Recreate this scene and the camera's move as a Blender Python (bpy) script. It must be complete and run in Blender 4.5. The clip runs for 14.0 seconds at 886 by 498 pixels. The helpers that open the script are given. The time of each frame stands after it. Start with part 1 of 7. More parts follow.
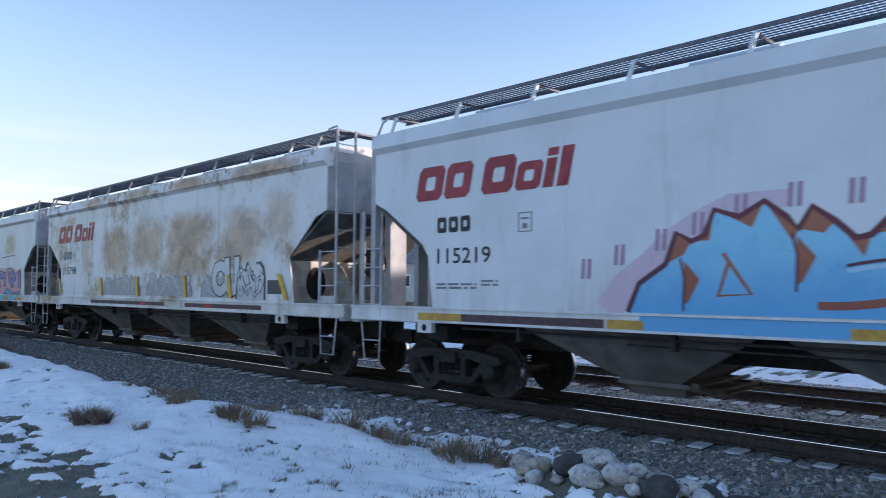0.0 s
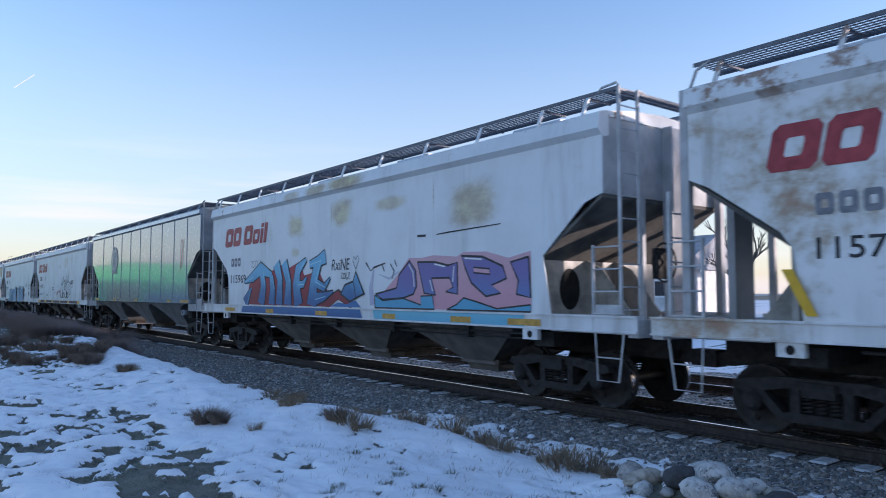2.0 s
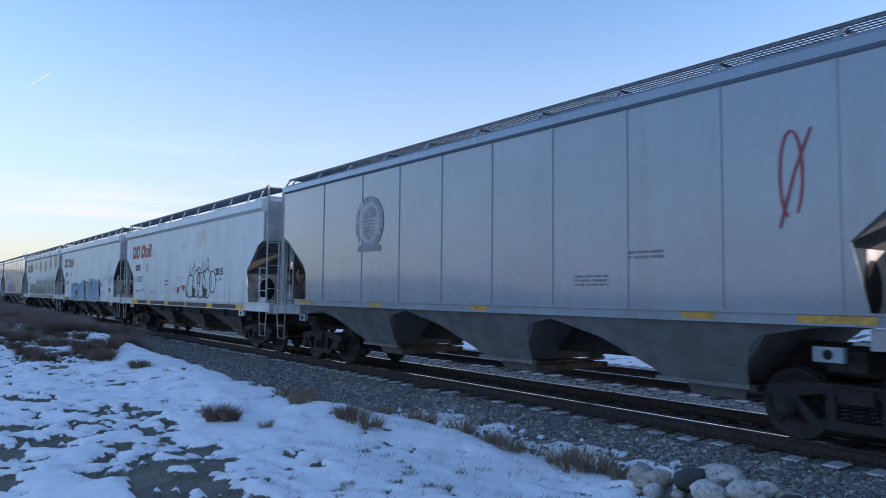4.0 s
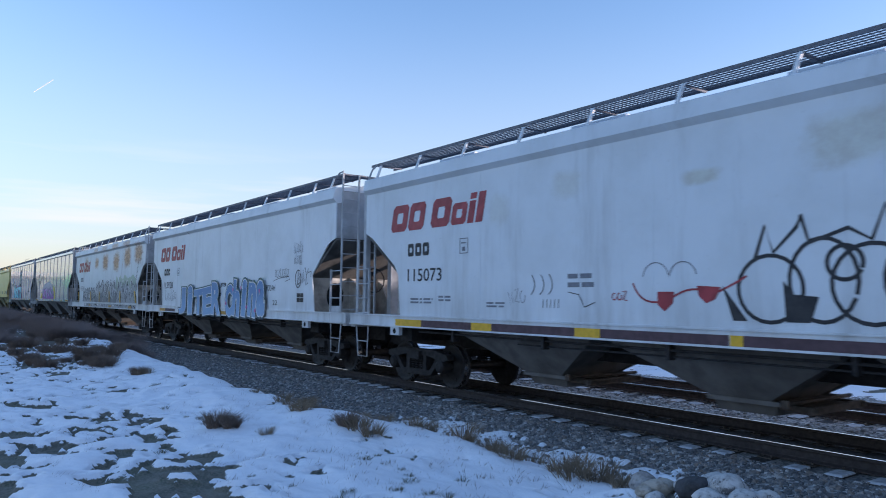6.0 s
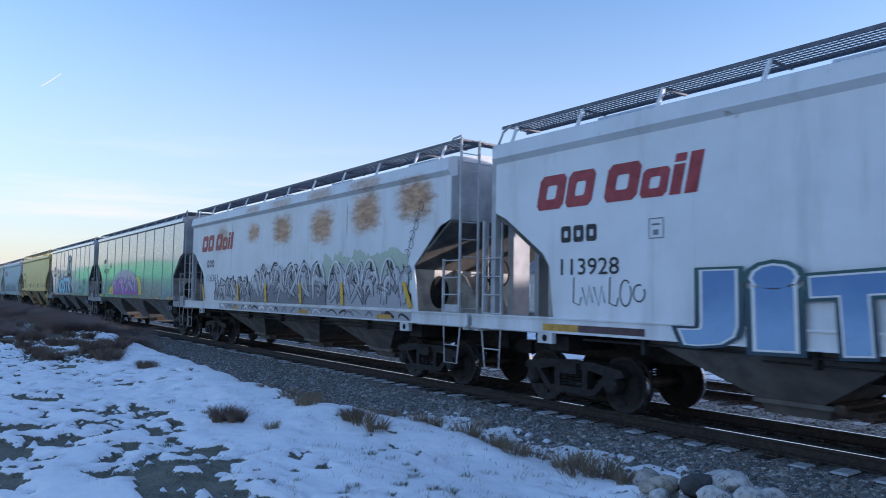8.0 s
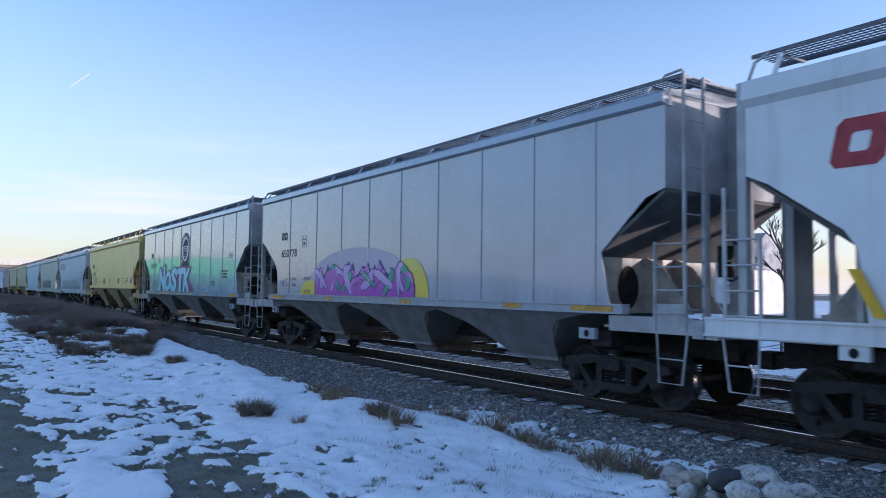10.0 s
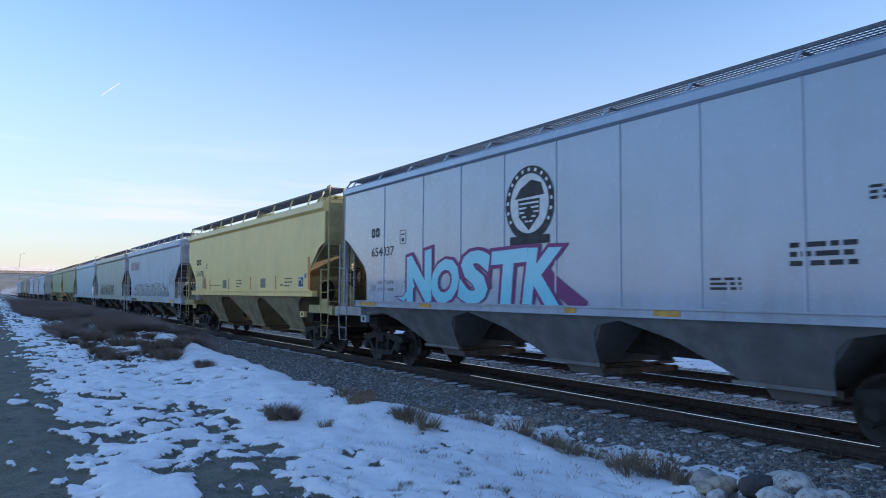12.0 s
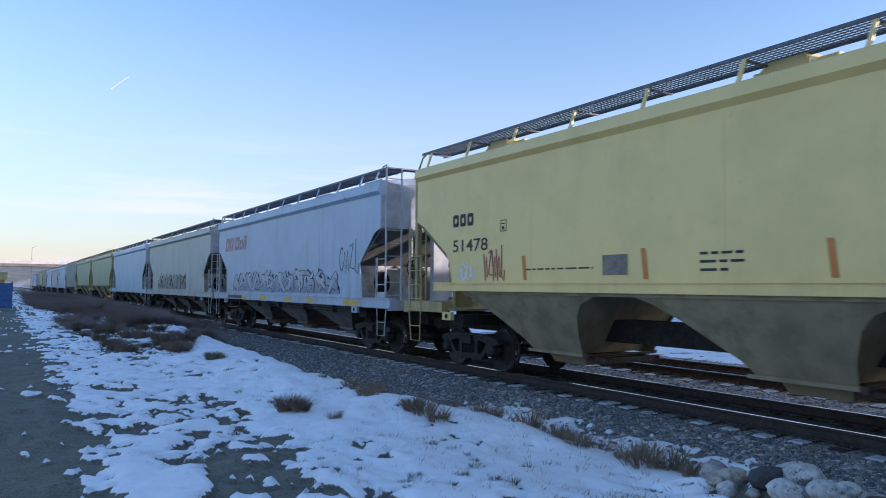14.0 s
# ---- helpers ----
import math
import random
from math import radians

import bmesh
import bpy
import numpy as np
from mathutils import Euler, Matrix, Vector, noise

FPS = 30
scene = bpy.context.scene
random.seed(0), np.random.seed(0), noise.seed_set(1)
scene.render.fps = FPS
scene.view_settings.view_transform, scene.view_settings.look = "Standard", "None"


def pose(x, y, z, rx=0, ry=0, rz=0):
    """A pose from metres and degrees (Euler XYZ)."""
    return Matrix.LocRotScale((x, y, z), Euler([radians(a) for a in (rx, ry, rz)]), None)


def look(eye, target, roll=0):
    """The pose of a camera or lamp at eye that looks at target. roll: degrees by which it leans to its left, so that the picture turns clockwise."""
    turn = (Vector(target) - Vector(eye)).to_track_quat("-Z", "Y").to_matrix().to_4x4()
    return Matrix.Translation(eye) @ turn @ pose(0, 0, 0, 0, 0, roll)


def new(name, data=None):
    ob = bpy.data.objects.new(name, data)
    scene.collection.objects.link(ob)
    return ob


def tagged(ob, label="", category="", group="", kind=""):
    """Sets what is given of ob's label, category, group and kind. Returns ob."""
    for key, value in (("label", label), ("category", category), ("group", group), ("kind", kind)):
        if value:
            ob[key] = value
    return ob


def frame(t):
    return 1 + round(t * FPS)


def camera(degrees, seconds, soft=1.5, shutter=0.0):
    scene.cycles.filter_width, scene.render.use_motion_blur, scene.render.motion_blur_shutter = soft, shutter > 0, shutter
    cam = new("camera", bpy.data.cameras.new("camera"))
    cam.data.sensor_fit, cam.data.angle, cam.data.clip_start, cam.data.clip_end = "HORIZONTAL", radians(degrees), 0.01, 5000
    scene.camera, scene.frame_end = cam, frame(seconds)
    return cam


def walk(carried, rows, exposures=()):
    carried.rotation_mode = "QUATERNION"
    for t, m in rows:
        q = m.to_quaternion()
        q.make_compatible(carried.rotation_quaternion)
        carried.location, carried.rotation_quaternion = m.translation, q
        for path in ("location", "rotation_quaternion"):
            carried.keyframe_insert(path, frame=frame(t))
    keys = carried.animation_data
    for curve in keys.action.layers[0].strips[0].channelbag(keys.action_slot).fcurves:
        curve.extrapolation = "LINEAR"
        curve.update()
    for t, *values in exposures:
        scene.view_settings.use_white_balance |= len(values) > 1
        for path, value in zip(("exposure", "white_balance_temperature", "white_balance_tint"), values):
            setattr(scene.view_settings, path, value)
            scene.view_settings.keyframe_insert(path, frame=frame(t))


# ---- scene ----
SECONDS = 14.0
SPEED = 11.29          # the train's pace along +x, metres a second
TRACK_Y = 10.22        # centre line of the train's track
EYE_Z = 1.851          # the eye above the rail heads
cam = camera(63.7, SECONDS, 0.95, 0.12)
PATH = [
    (0.0, 43.97, 3.19, -0.26), (0.5, 46.95, 3.35, -0.04), (1.0, 49.36, 3.62, 0.02), (1.5, 51.01, 3.73, 0.03),
    (2.0, 52.11, 3.66, -0.06), (2.5, 52.57, 3.56, -0.25), (3.0, 52.75, 3.43, -0.22), (3.5, 52.93, 3.45, -0.47),
    (6.0, 53.09, 4.18, -0.65), (6.5, 53.08, 4.24, -0.79), (7.0, 53.12, 4.19, -0.93), (7.5, 53.30, 4.08, -1.08),
    (8.0, 53.52, 3.83, -0.99), (8.5, 53.91, 3.61, -0.91), (9.0, 54.45, 3.42, -0.82), (11.5, 56.96, 3.64, -0.55),
    (12.0, 57.49, 3.67, -0.46), (12.5, 57.92, 3.58, -0.43), (13.0, 58.13, 3.38, -0.41), (13.5, 58.21, 3.19, -0.35),
    (14.0, 58.21, 3.03, -0.35),
]
walk(cam, [(t, pose(0, 0, EYE_Z, 90 + pitch, roll, yaw)) for t, yaw, pitch, roll in PATH],
     [(0.0, 2.80, 6950, 25), (1.2, 2.68, 6650, 26), (3.0, 2.62, 6350, 26), (14.0, 2.60, 6220, 25)])

# ---- light: low winter sun behind the train, clear sky ----
SUN_AZ, SUN_EL = 42.0, 2.9
world = bpy.data.worlds.new("sky")
scene.world = world
world.use_nodes = True
wn, wl = world.node_tree.nodes, world.node_tree.links
sky = wn.new("ShaderNodeTexSky")
sky.sky_type, sky.sun_disc = "NISHITA", False
sky.sun_elevation, sky.sun_rotation = radians(SUN_EL), radians(SUN_AZ)
sky.altitude, sky.air_density, sky.dust_density, sky.ozone_density = 900, 1.0, 1.2, 2.4
# thin cloud streaks low over the horizon
wco = wn.new("ShaderNodeTexCoord")
wmap = wn.new("ShaderNodeMapping")
wmap.inputs["Scale"].default_value = (2.2, 2.2, 30.0)
wno = wn.new("ShaderNodeTexNoise")
wno.inputs["Scale"].default_value, wno.inputs["Detail"].default_value = 1.3, 5.0
wra = wn.new("ShaderNodeValToRGB")
wra.color_ramp.elements[0].position, wra.color_ramp.elements[1].position = 0.50, 0.85
wsep = wn.new("ShaderNodeSeparateXYZ")
wband = wn.new("ShaderNodeMapRange")
wband.inputs["From Min"].default_value, wband.inputs["From Max"].default_value = 0.21, 0.12
wmul = wn.new("ShaderNodeMath")
wmul.operation = "MULTIPLY"
wmix = wn.new("ShaderNodeMixRGB")
wmix.blend_type = "MIX"
wmix.inputs["Color2"].default_value = (1.75, 1.72, 1.72, 1)
wl.new(wco.outputs["Generated"], wmap.inputs["Vector"])
wl.new(wmap.outputs["Vector"], wno.inputs["Vector"])
wl.new(wno.outputs["Fac"], wra.inputs["Fac"])
wl.new(wco.outputs["Generated"], wsep.inputs["Vector"])
wl.new(wsep.outputs["Z"], wband.inputs["Value"])
wl.new(wra.outputs["Color"], wmul.inputs[0])
wl.new(wband.outputs["Result"], wmul.inputs[1])
wl.new(wmul.outputs["Value"], wmix.inputs["Fac"])
wl.new(sky.outputs["Color"], wmix.inputs["Color1"])
# pale haze that whitens the lowest sky
whaze = wn.new("ShaderNodeMapRange")
whaze.interpolation_type = "SMOOTHSTEP"
for key, val in (("From Min", 0.44), ("From Max", 0.0), ("To Min", 0.0), ("To Max", 0.62)):
    whaze.inputs[key].default_value = val
wmix2 = wn.new("ShaderNodeMixRGB")
wmix2.inputs["Color2"].default_value = (0.97, 1.08, 1.12, 1)
wl.new(wsep.outputs["Z"], whaze.inputs["Value"])
wl.new(whaze.outputs["Result"], wmix2.inputs["Fac"])
wl.new(wmix.outputs["Color"], wmix2.inputs["Color1"])
wl.new(wmix2.outputs["Color"], wn["Background"].inputs["Color"])
wn["Background"].inputs["Strength"].default_value = 0.12
sun = new("sun", bpy.data.lights.new("sun", "SUN"))
sun.data.energy, sun.data.angle, sun.data.color = 0.8, radians(0.6), (1.0, 0.93, 0.84)
sun.matrix_world = look((0, 0, 30), (-math.sin(radians(SUN_AZ)) * math.cos(radians(SUN_EL)),
                                     -math.cos(radians(SUN_AZ)) * math.cos(radians(SUN_EL)), 30 - math.sin(radians(SUN_EL))))


# ---- mesh tools ----
class Shape:
    """Collects faces, each with the number of its material."""

    def __init__(self):
        self.v, self.f, self.m = [], [], []

    def add(self, verts, faces, mat=0):
        n = len(self.v)
        self.v += [tuple(p) for p in verts]
        self.f += [tuple(i + n for i in f) for f in faces]
        self.m += [mat] * len(faces)
        return self

    def box(self, x0, x1, y0, y1, z0, z1, mat=0):
        v = [(x, y, z) for z in (z0, z1) for y in (y0, y1) for x in (x0, x1)]
        return self.add(v, [(0, 2, 3, 1), (4, 5, 7, 6), (0, 1, 5, 4), (2, 6, 7, 3), (0, 4, 6, 2), (1, 3, 7, 5)], mat)

    def frustum(self, top, bottom, mat=0):
        """top, bottom: x0, x1, y0, y1, z."""
        v = []
        for x0, x1, y0, y1, z in (bottom, top):
            v += [(x0, y0, z), (x1, y0, z), (x0, y1, z), (x1, y1, z)]
        return self.add(v, [(0, 2, 3, 1), (4, 5, 7, 6), (0, 1, 5, 4), (2, 6, 7, 3), (0, 4, 6, 2), (1, 3, 7, 5)], mat)

    def slab(self, poly, y0, y1, mat=0):
        """A plate whose outline lies in x, z."""
        n = len(poly)
        v = [(x, y0, z) for x, z in poly] + [(x, y1, z) for x, z in poly]
        f = [tuple(range(n)), tuple(range(2 * n - 1, n - 1, -1))] + [(i, i + n, (i + 1) % n + n, (i + 1) % n) for i in range(n)]
        return self.add(v, f, mat)

    def bar(self, poly, x0, x1, mat=0):
        """A section in y, z drawn out along x."""
        n = len(poly)
        v = [(x0, y, z) for y, z in poly] + [(x1, y, z) for y, z in poly]
        f = [tuple(range(n)), tuple(range(2 * n - 1, n - 1, -1))] + [(i, i + n, (i + 1) % n + n, (i + 1) % n) for i in range(n)]
        return self.add(v, f, mat)

    def tube(self, points, r, mat=0, seg=6):
        pts = [Vector(p) for p in points]
        n0 = len(self.v)
        v, f = [], []
        for i, p in enumerate(pts):
            d = (pts[min(i + 1, len(pts) - 1)] - pts[max(i - 1, 0)]).normalized()
            a = d.orthogonal().normalized() if abs(d.z) < 0.9 else Vector((1, 0, 0))
            a = (a - d * a.dot(d)).normalized()
            b = d.cross(a)
            v += [p + (a * math.cos(2 * math.pi * k / seg) + b * math.sin(2 * math.pi * k / seg)) * r for k in range(seg)]
        for i in range(len(pts) - 1):
            f += [(i * seg + k, i * seg + (k + 1) % seg, (i + 1) * seg + (k + 1) % seg, (i + 1) * seg + k) for k in range(seg)]
        f += [tuple(range(seg - 1, -1, -1)), tuple(range((len(pts) - 1) * seg, len(pts) * seg))]
        return self.add(v, f, mat)

    def lathe(self, profile, y_axis=True, seg=32, mat=0, centre=(0, 0, 0)):
        """profile: (radius, y); turned round the y axis."""
        v, f = [], []
        for k in range(seg):
            a = 2 * math.pi * k / seg
            v += [(centre[0] + r * math.cos(a), centre[1] + y, centre[2] + r * math.sin(a)) for r, y in profile]
        n = len(profile)
        for k in range(seg):
            for i in range(n - 1):
                f.append((k * n + i, k * n + i + 1, ((k + 1) % seg) * n + i + 1, ((k + 1) % seg) * n + i))
        return self.add(v, f, mat)

    def mesh(self, name, mats, smooth=False):
        me = bpy.data.meshes.new(name)
        me.from_pydata(self.v, [], self.f)
        for m in mats:
            me.materials.append(m)
        me.polygons.foreach_set("material_index", self.m)
        if smooth:
            me.polygons.foreach_set("use_smooth", [True] * len(self.f))
        me.update()
        bm = bmesh.new()
        bm.from_mesh(me)
        bmesh.ops.recalc_face_normals(bm, faces=bm.faces)
        bm.to_mesh(me)
        bm.free()
        return me


def part(name, me, parent, label=""):
    ob = new(name, me)
    ob.parent = parent
    return tagged(ob, label)


def value_noise(x, y, seed=0):
    """Smooth noise from 0 to 1 on arrays."""
    xi, yi = np.floor(x).astype(np.int64), np.floor(y).astype(np.int64)
    xf, yf = x - xi, y - yi
    u, v = xf * xf * (3 - 2 * xf), yf * yf * (3 - 2 * yf)

    def h(a, b):
        n = (a * 374761393 + b * 668265263 + seed * 1442695041) & 0x7FFFFFFF
        n = ((n ^ (n >> 13)) * 1274126177) & 0x7FFFFFFF
        return ((n ^ (n >> 16)) & 0xFFFF) / 65535.0
    return (h(xi, yi) * (1 - u) + h(xi + 1, yi) * u) * (1 - v) + (h(xi, yi + 1) * (1 - u) + h(xi + 1, yi + 1) * u) * v


def fbm(x, y, seed=0, octaves=4):
    t, a, n = 0, 0.5, 0
    for k in range(octaves):
        t, n, a = t + a * value_noise(x * 2 ** k, y * 2 ** k, seed + k * 7), n + a, a / 2
    return t / n


# ---- materials ----
def nodes_of(name):
    m = bpy.data.materials.new(name)
    m.use_nodes = True
    nt = m.node_tree
    return m, nt, nt.nodes["Principled BSDF"]


def noise_node(nt, vec, scale, detail=4.0, rough=0.6, stretch=None):
    if stretch:
        mp = nt.nodes.new("ShaderNodeMapping")
        mp.inputs["Scale"].default_value = stretch
        nt.links.new(vec, mp.inputs["Vector"])
        vec = mp.outputs["Vector"]
    n = nt.nodes.new("ShaderNodeTexNoise")
    n.inputs["Scale"].default_value, n.inputs["Detail"].default_value, n.inputs["Roughness"].default_value = scale, detail, rough
    nt.links.new(vec, n.inputs["Vector"])
    return n.outputs["Fac"]


def ramp(nt, fac, lo, hi, a=0.0, b=1.0):
    r = nt.nodes.new("ShaderNodeMapRange")
    r.interpolation_type = "SMOOTHSTEP"
    for k, v in (("From Min", lo), ("From Max", hi), ("To Min", a), ("To Max", b)):
        r.inputs[k].default_value = v
    nt.links.new(fac, r.inputs["Value"])
    return r.outputs["Result"]


def math_node(nt, op, a, b=None):
    n = nt.nodes.new("ShaderNodeMath")
    n.operation = op
    for i, s in enumerate((a, b)):
        if s is None:
            continue
        if isinstance(s, (int, float)):
            n.inputs[i].default_value = s
        else:
            nt.links.new(s, n.inputs[i])
    return n.outputs["Value"]


def mix(nt, fac, a, b, mode="MIX"):
    n = nt.nodes.new("ShaderNodeMixRGB")
    n.blend_type = mode
    for key, s in (("Fac", fac), ("Color1", a), ("Color2", b)):
        if isinstance(s, (int, float)):
            n.inputs[key].default_value = s
        elif isinstance(s, tuple):
            n.inputs[key].default_value = (*s, 1)
        else:
            nt.links.new(s, n.inputs[key])
    return n.outputs["Color"]


def bump(nt, bsdf, height, strength=0.3, distance=0.01):
    b = nt.nodes.new("ShaderNodeBump")
    b.inputs["Strength"].default_value, b.inputs["Distance"].default_value = strength, distance
    nt.links.new(height, b.inputs["Height"])
    nt.links.new(b.outputs["Normal"], bsdf.inputs["Normal"])


def plain(name, col, rough=0.6, metal=0.0, scale=8.0, vary=0.35, relief=0.2, second=None):
    """Paint, metal or wood with grime at two scales."""
    m, nt, b = nodes_of(name)
    co = nt.nodes.new("ShaderNodeTexCoord").outputs["Object"]
    n1, n2 = noise_node(nt, co, scale), noise_node(nt, co, scale * 0.17, 3.0)
    c = mix(nt, ramp(nt, n1, 0.35, 0.7), col, tuple(x * (1 - vary) for x in (second or col)))
    c = mix(nt, ramp(nt, n2, 0.42, 0.68, 0, 0.6), c, tuple(x * (1 - vary) for x in (second or col)))
    nt.links.new(c, b.inputs["Base Color"])
    nt.links.new(ramp(nt, n1, 0.2, 0.8, max(rough - 0.12, 0.02), min(rough + 0.12, 1)), b.inputs["Roughness"])
    b.inputs["Metallic"].default_value = metal
    bump(nt, b, n1, relief, 0.01)
    return m


def car_paint(name, col, rust=0.0, rust_scale=0.55, blots=(), gloss=0.45, streak=0.25, seed=0.0, rust_col=(0.22, 0.11, 0.05), seams=0.0, blot_col=(0.24, 0.13, 0.07), scrub=(0.8, 1.0, 2.4)):
    """Weathered car-body enamel. rust: share eaten by brown rust; blots: (x, z, half width, half height, strength)
    of worn patches on the side; seams: spacing of faint weld lines; scrub: how the patches are drawn out."""
    m, nt, b = nodes_of(name)
    co = nt.nodes.new("ShaderNodeTexCoord").outputs["Object"]
    shift = nt.nodes.new("ShaderNodeMapping")
    shift.inputs["Location"].default_value = (seed * 7.3, seed * 3.1, seed * 5.7)
    nt.links.new(co, shift.inputs["Vector"])
    sv = shift.outputs["Vector"]
    sep = nt.nodes.new("ShaderNodeSeparateXYZ")
    nt.links.new(co, sep.inputs["Vector"])
    large = noise_node(nt, sv, 0.8, 5.0)
    fine = noise_node(nt, sv, 9.0, 6.0, 0.7)
    runs = noise_node(nt, sv, 2.2, 5.0, 0.65, (1.0, 1.0, 0.12))
    c = mix(nt, ramp(nt, large, 0.38, 0.7, 0, 0.5), col, tuple(x * k for x, k in zip(col, (0.80, 0.80, 0.78))))
    c = mix(nt, ramp(nt, runs, 0.52, 0.80, 0, streak), c, (0.16, 0.14, 0.11))
    c = mix(nt, ramp(nt, fine, 0.60, 0.80, 0, 0.25), c, (0.20, 0.18, 0.15))
    # grime thrown up along the foot of the side
    foot = math_node(nt, "MULTIPLY", ramp(nt, sep.outputs["Z"], 2.3, 1.4), ramp(nt, runs, 0.3, 0.75))
    c = mix(nt, math_node(nt, "MULTIPLY", foot, 0.30), c, (0.15, 0.13, 0.11))
    height = fine
    if rust > 0:
        r1 = noise_node(nt, sv, rust_scale, 8.0, 0.68, (1.0, 1.0, 1.35))
        r2 = noise_node(nt, sv, rust_scale * 4.5, 6.0, 0.7)
        r = math_node(nt, "ADD", math_node(nt, "MULTIPLY", r1, 0.72), math_node(nt, "MULTIPLY", r2, 0.28))
        lim = 0.66 - 0.22 * rust
        c = mix(nt, ramp(nt, r, lim - 0.03, lim + 0.10, 0, 0.75), c, (0.40, 0.34, 0.24))
        c = mix(nt, ramp(nt, r, lim + 0.03, lim + 0.14, 0, 0.85), c, mix(nt, ramp(nt, r2, 0.4, 0.65), rust_col, tuple(x * 1.5 for x in rust_col)))
        # rusted roof edge
        edge = math_node(nt, "MULTIPLY", ramp(nt, sep.outputs["Z"], 4.2, 4.45), ramp(nt, r2, 0.66 - 0.22 * rust, 0.74 - 0.2 * rust))
        c = mix(nt, math_node(nt, "MULTIPLY", edge, 0.85), c, rust_col)
    for bx, bz, bw, bh, bs in blots:
        dx = math_node(nt, "DIVIDE", math_node(nt, "ABSOLUTE", math_node(nt, "SUBTRACT", sep.outputs["X"], bx)), bw)
        dz = math_node(nt, "DIVIDE", math_node(nt, "ABSOLUTE", math_node(nt, "SUBTRACT", sep.outputs["Z"], bz)), bh)
        d = math_node(nt, "POWER", math_node(nt, "ADD", math_node(nt, "POWER", dx, 3.0), math_node(nt, "POWER", dz, 3.0)), 0.333)
        scr = noise_node(nt, sv, 3.2, 7.0, 0.72, scrub)
        d = math_node(nt, "ADD", d, math_node(nt, "MULTIPLY", math_node(nt, "SUBTRACT", scr, 0.5), 1.15))
        k = ramp(nt, d, 1.20, 0.45, 0, bs)
        c = mix(nt, k, c, mix(nt, ramp(nt, scr, 0.35, 0.65), blot_col, tuple(min(x * 2.2, 0.6) for x in blot_col)))
    if seams:
        ph = math_node(nt, "ABSOLUTE", math_node(nt, "SUBTRACT", math_node(nt, "FRACT", math_node(nt, "DIVIDE", math_node(nt, "ADD", sep.outputs["X"], 50.0 + seed), seams)), 0.5))
        line = ramp(nt, ph, 0.018, 0.0)
        height = math_node(nt, "ADD", math_node(nt, "MULTIPLY", fine, 0.3), math_node(nt, "MULTIPLY", ramp(nt, ph, 0.06, 0.0), 2.0))
        c = mix(nt, math_node(nt, "MULTIPLY", line, 0.25), c, (0.12, 0.12, 0.12))
    nt.links.new(c, b.inputs["Base Color"])
    nt.links.new(ramp(nt, fine, 0.3, 0.8, gloss - 0.06, gloss + 0.2), b.inputs["Roughness"])
    if gloss < 0.2:
        b.inputs["Coat Weight"].default_value, b.inputs["Coat Roughness"].default_value = 0.8, 0.06
    # panels ripple gently between their frames
    dents = noise_node(nt, sv, 0.9, 2.0, 0.5, (1.0, 1.0, 0.6))
    bump(nt, b, math_node(nt, "ADD", math_node(nt, "MULTIPLY", height, 0.03 if gloss < 0.2 else 0.12), math_node(nt, "MULTIPLY", dents, 1.2)), 0.35, 0.02)
    return m


def spray(name, low, high, z0, z1):
    """Sprayed paint that fades from one colour to another up the side."""
    m, nt, b = nodes_of(name)
    co = nt.nodes.new("ShaderNodeTexCoord").outputs["Object"]
    sep = nt.nodes.new("ShaderNodeSeparateXYZ")
    nt.links.new(co, sep.inputs["Vector"])
    n = noise_node(nt, co, 1.6, 4.0)
    n2 = noise_node(nt, co, 14.0, 5.0)
    h = math_node(nt, "ADD", sep.outputs["Z"], math_node(nt, "MULTIPLY", math_node(nt, "SUBTRACT", n, 0.5), (z1 - z0) * 0.9))
    c = mix(nt, ramp(nt, h, z0, z1), low, high)
    c = mix(nt, ramp(nt, n2, 0.55, 0.75, 0, 0.35), c, tuple(x * 0.6 for x in low))
    nt.links.new(c, b.inputs["Base Color"])
    b.inputs["Roughness"].default_value = 0.5
    return m


RUST = plain("rusty_iron", (0.085, 0.062, 0.045), 0.8, 0.0, 12, 0.5)
TRUCK_IRON = plain("grimy_cast_iron", (0.022, 0.019, 0.019), 0.8, 0.0, 10, 0.5)
WHEEL_STEEL = plain("oily_wheel_steel", (0.026, 0.022, 0.021), 0.7, 0.1, 9, 0.4)
TREAD = plain("polished_tread", (0.55, 0.55, 0.56), 0.25, 1.0, 20, 0.2)
GRATE = plain("galvanized_grating", (0.15, 0.16, 0.19), 0.55, 0.3, 20, 0.3)
RED = plain("faded_red_lettering", (0.42, 0.035, 0.05), 0.5, 0.0, 5, 0.35)
BLACK = plain("black_stencil", (0.03, 0.03, 0.035), 0.6, 0.0, 9, 0.4)
GREY_STENCIL = plain("worn_grey_stencil", (0.22, 0.23, 0.26), 0.6, 0.0, 9, 0.3)
YELLOW = plain("yellow_reflector_tape", (0.80, 0.45, 0.02), 0.45, 0.0, 9, 0.2)
OCHRE = plain("dirty_reflector_tape", (0.62, 0.34, 0.06), 0.5, 0.0, 9, 0.35)
MAROON = plain("maroon_reflector_strip", (0.10, 0.05, 0.06), 0.6, 0.0, 9, 0.3)
WHITE = plain("white_paint", (0.80, 0.80, 0.80), 0.5, 0.0, 7, 0.15)
CREAM = plain("dusty_bulkhead_paint", (0.50, 0.47, 0.42), 0.6, 0.0, 3, 0.45)
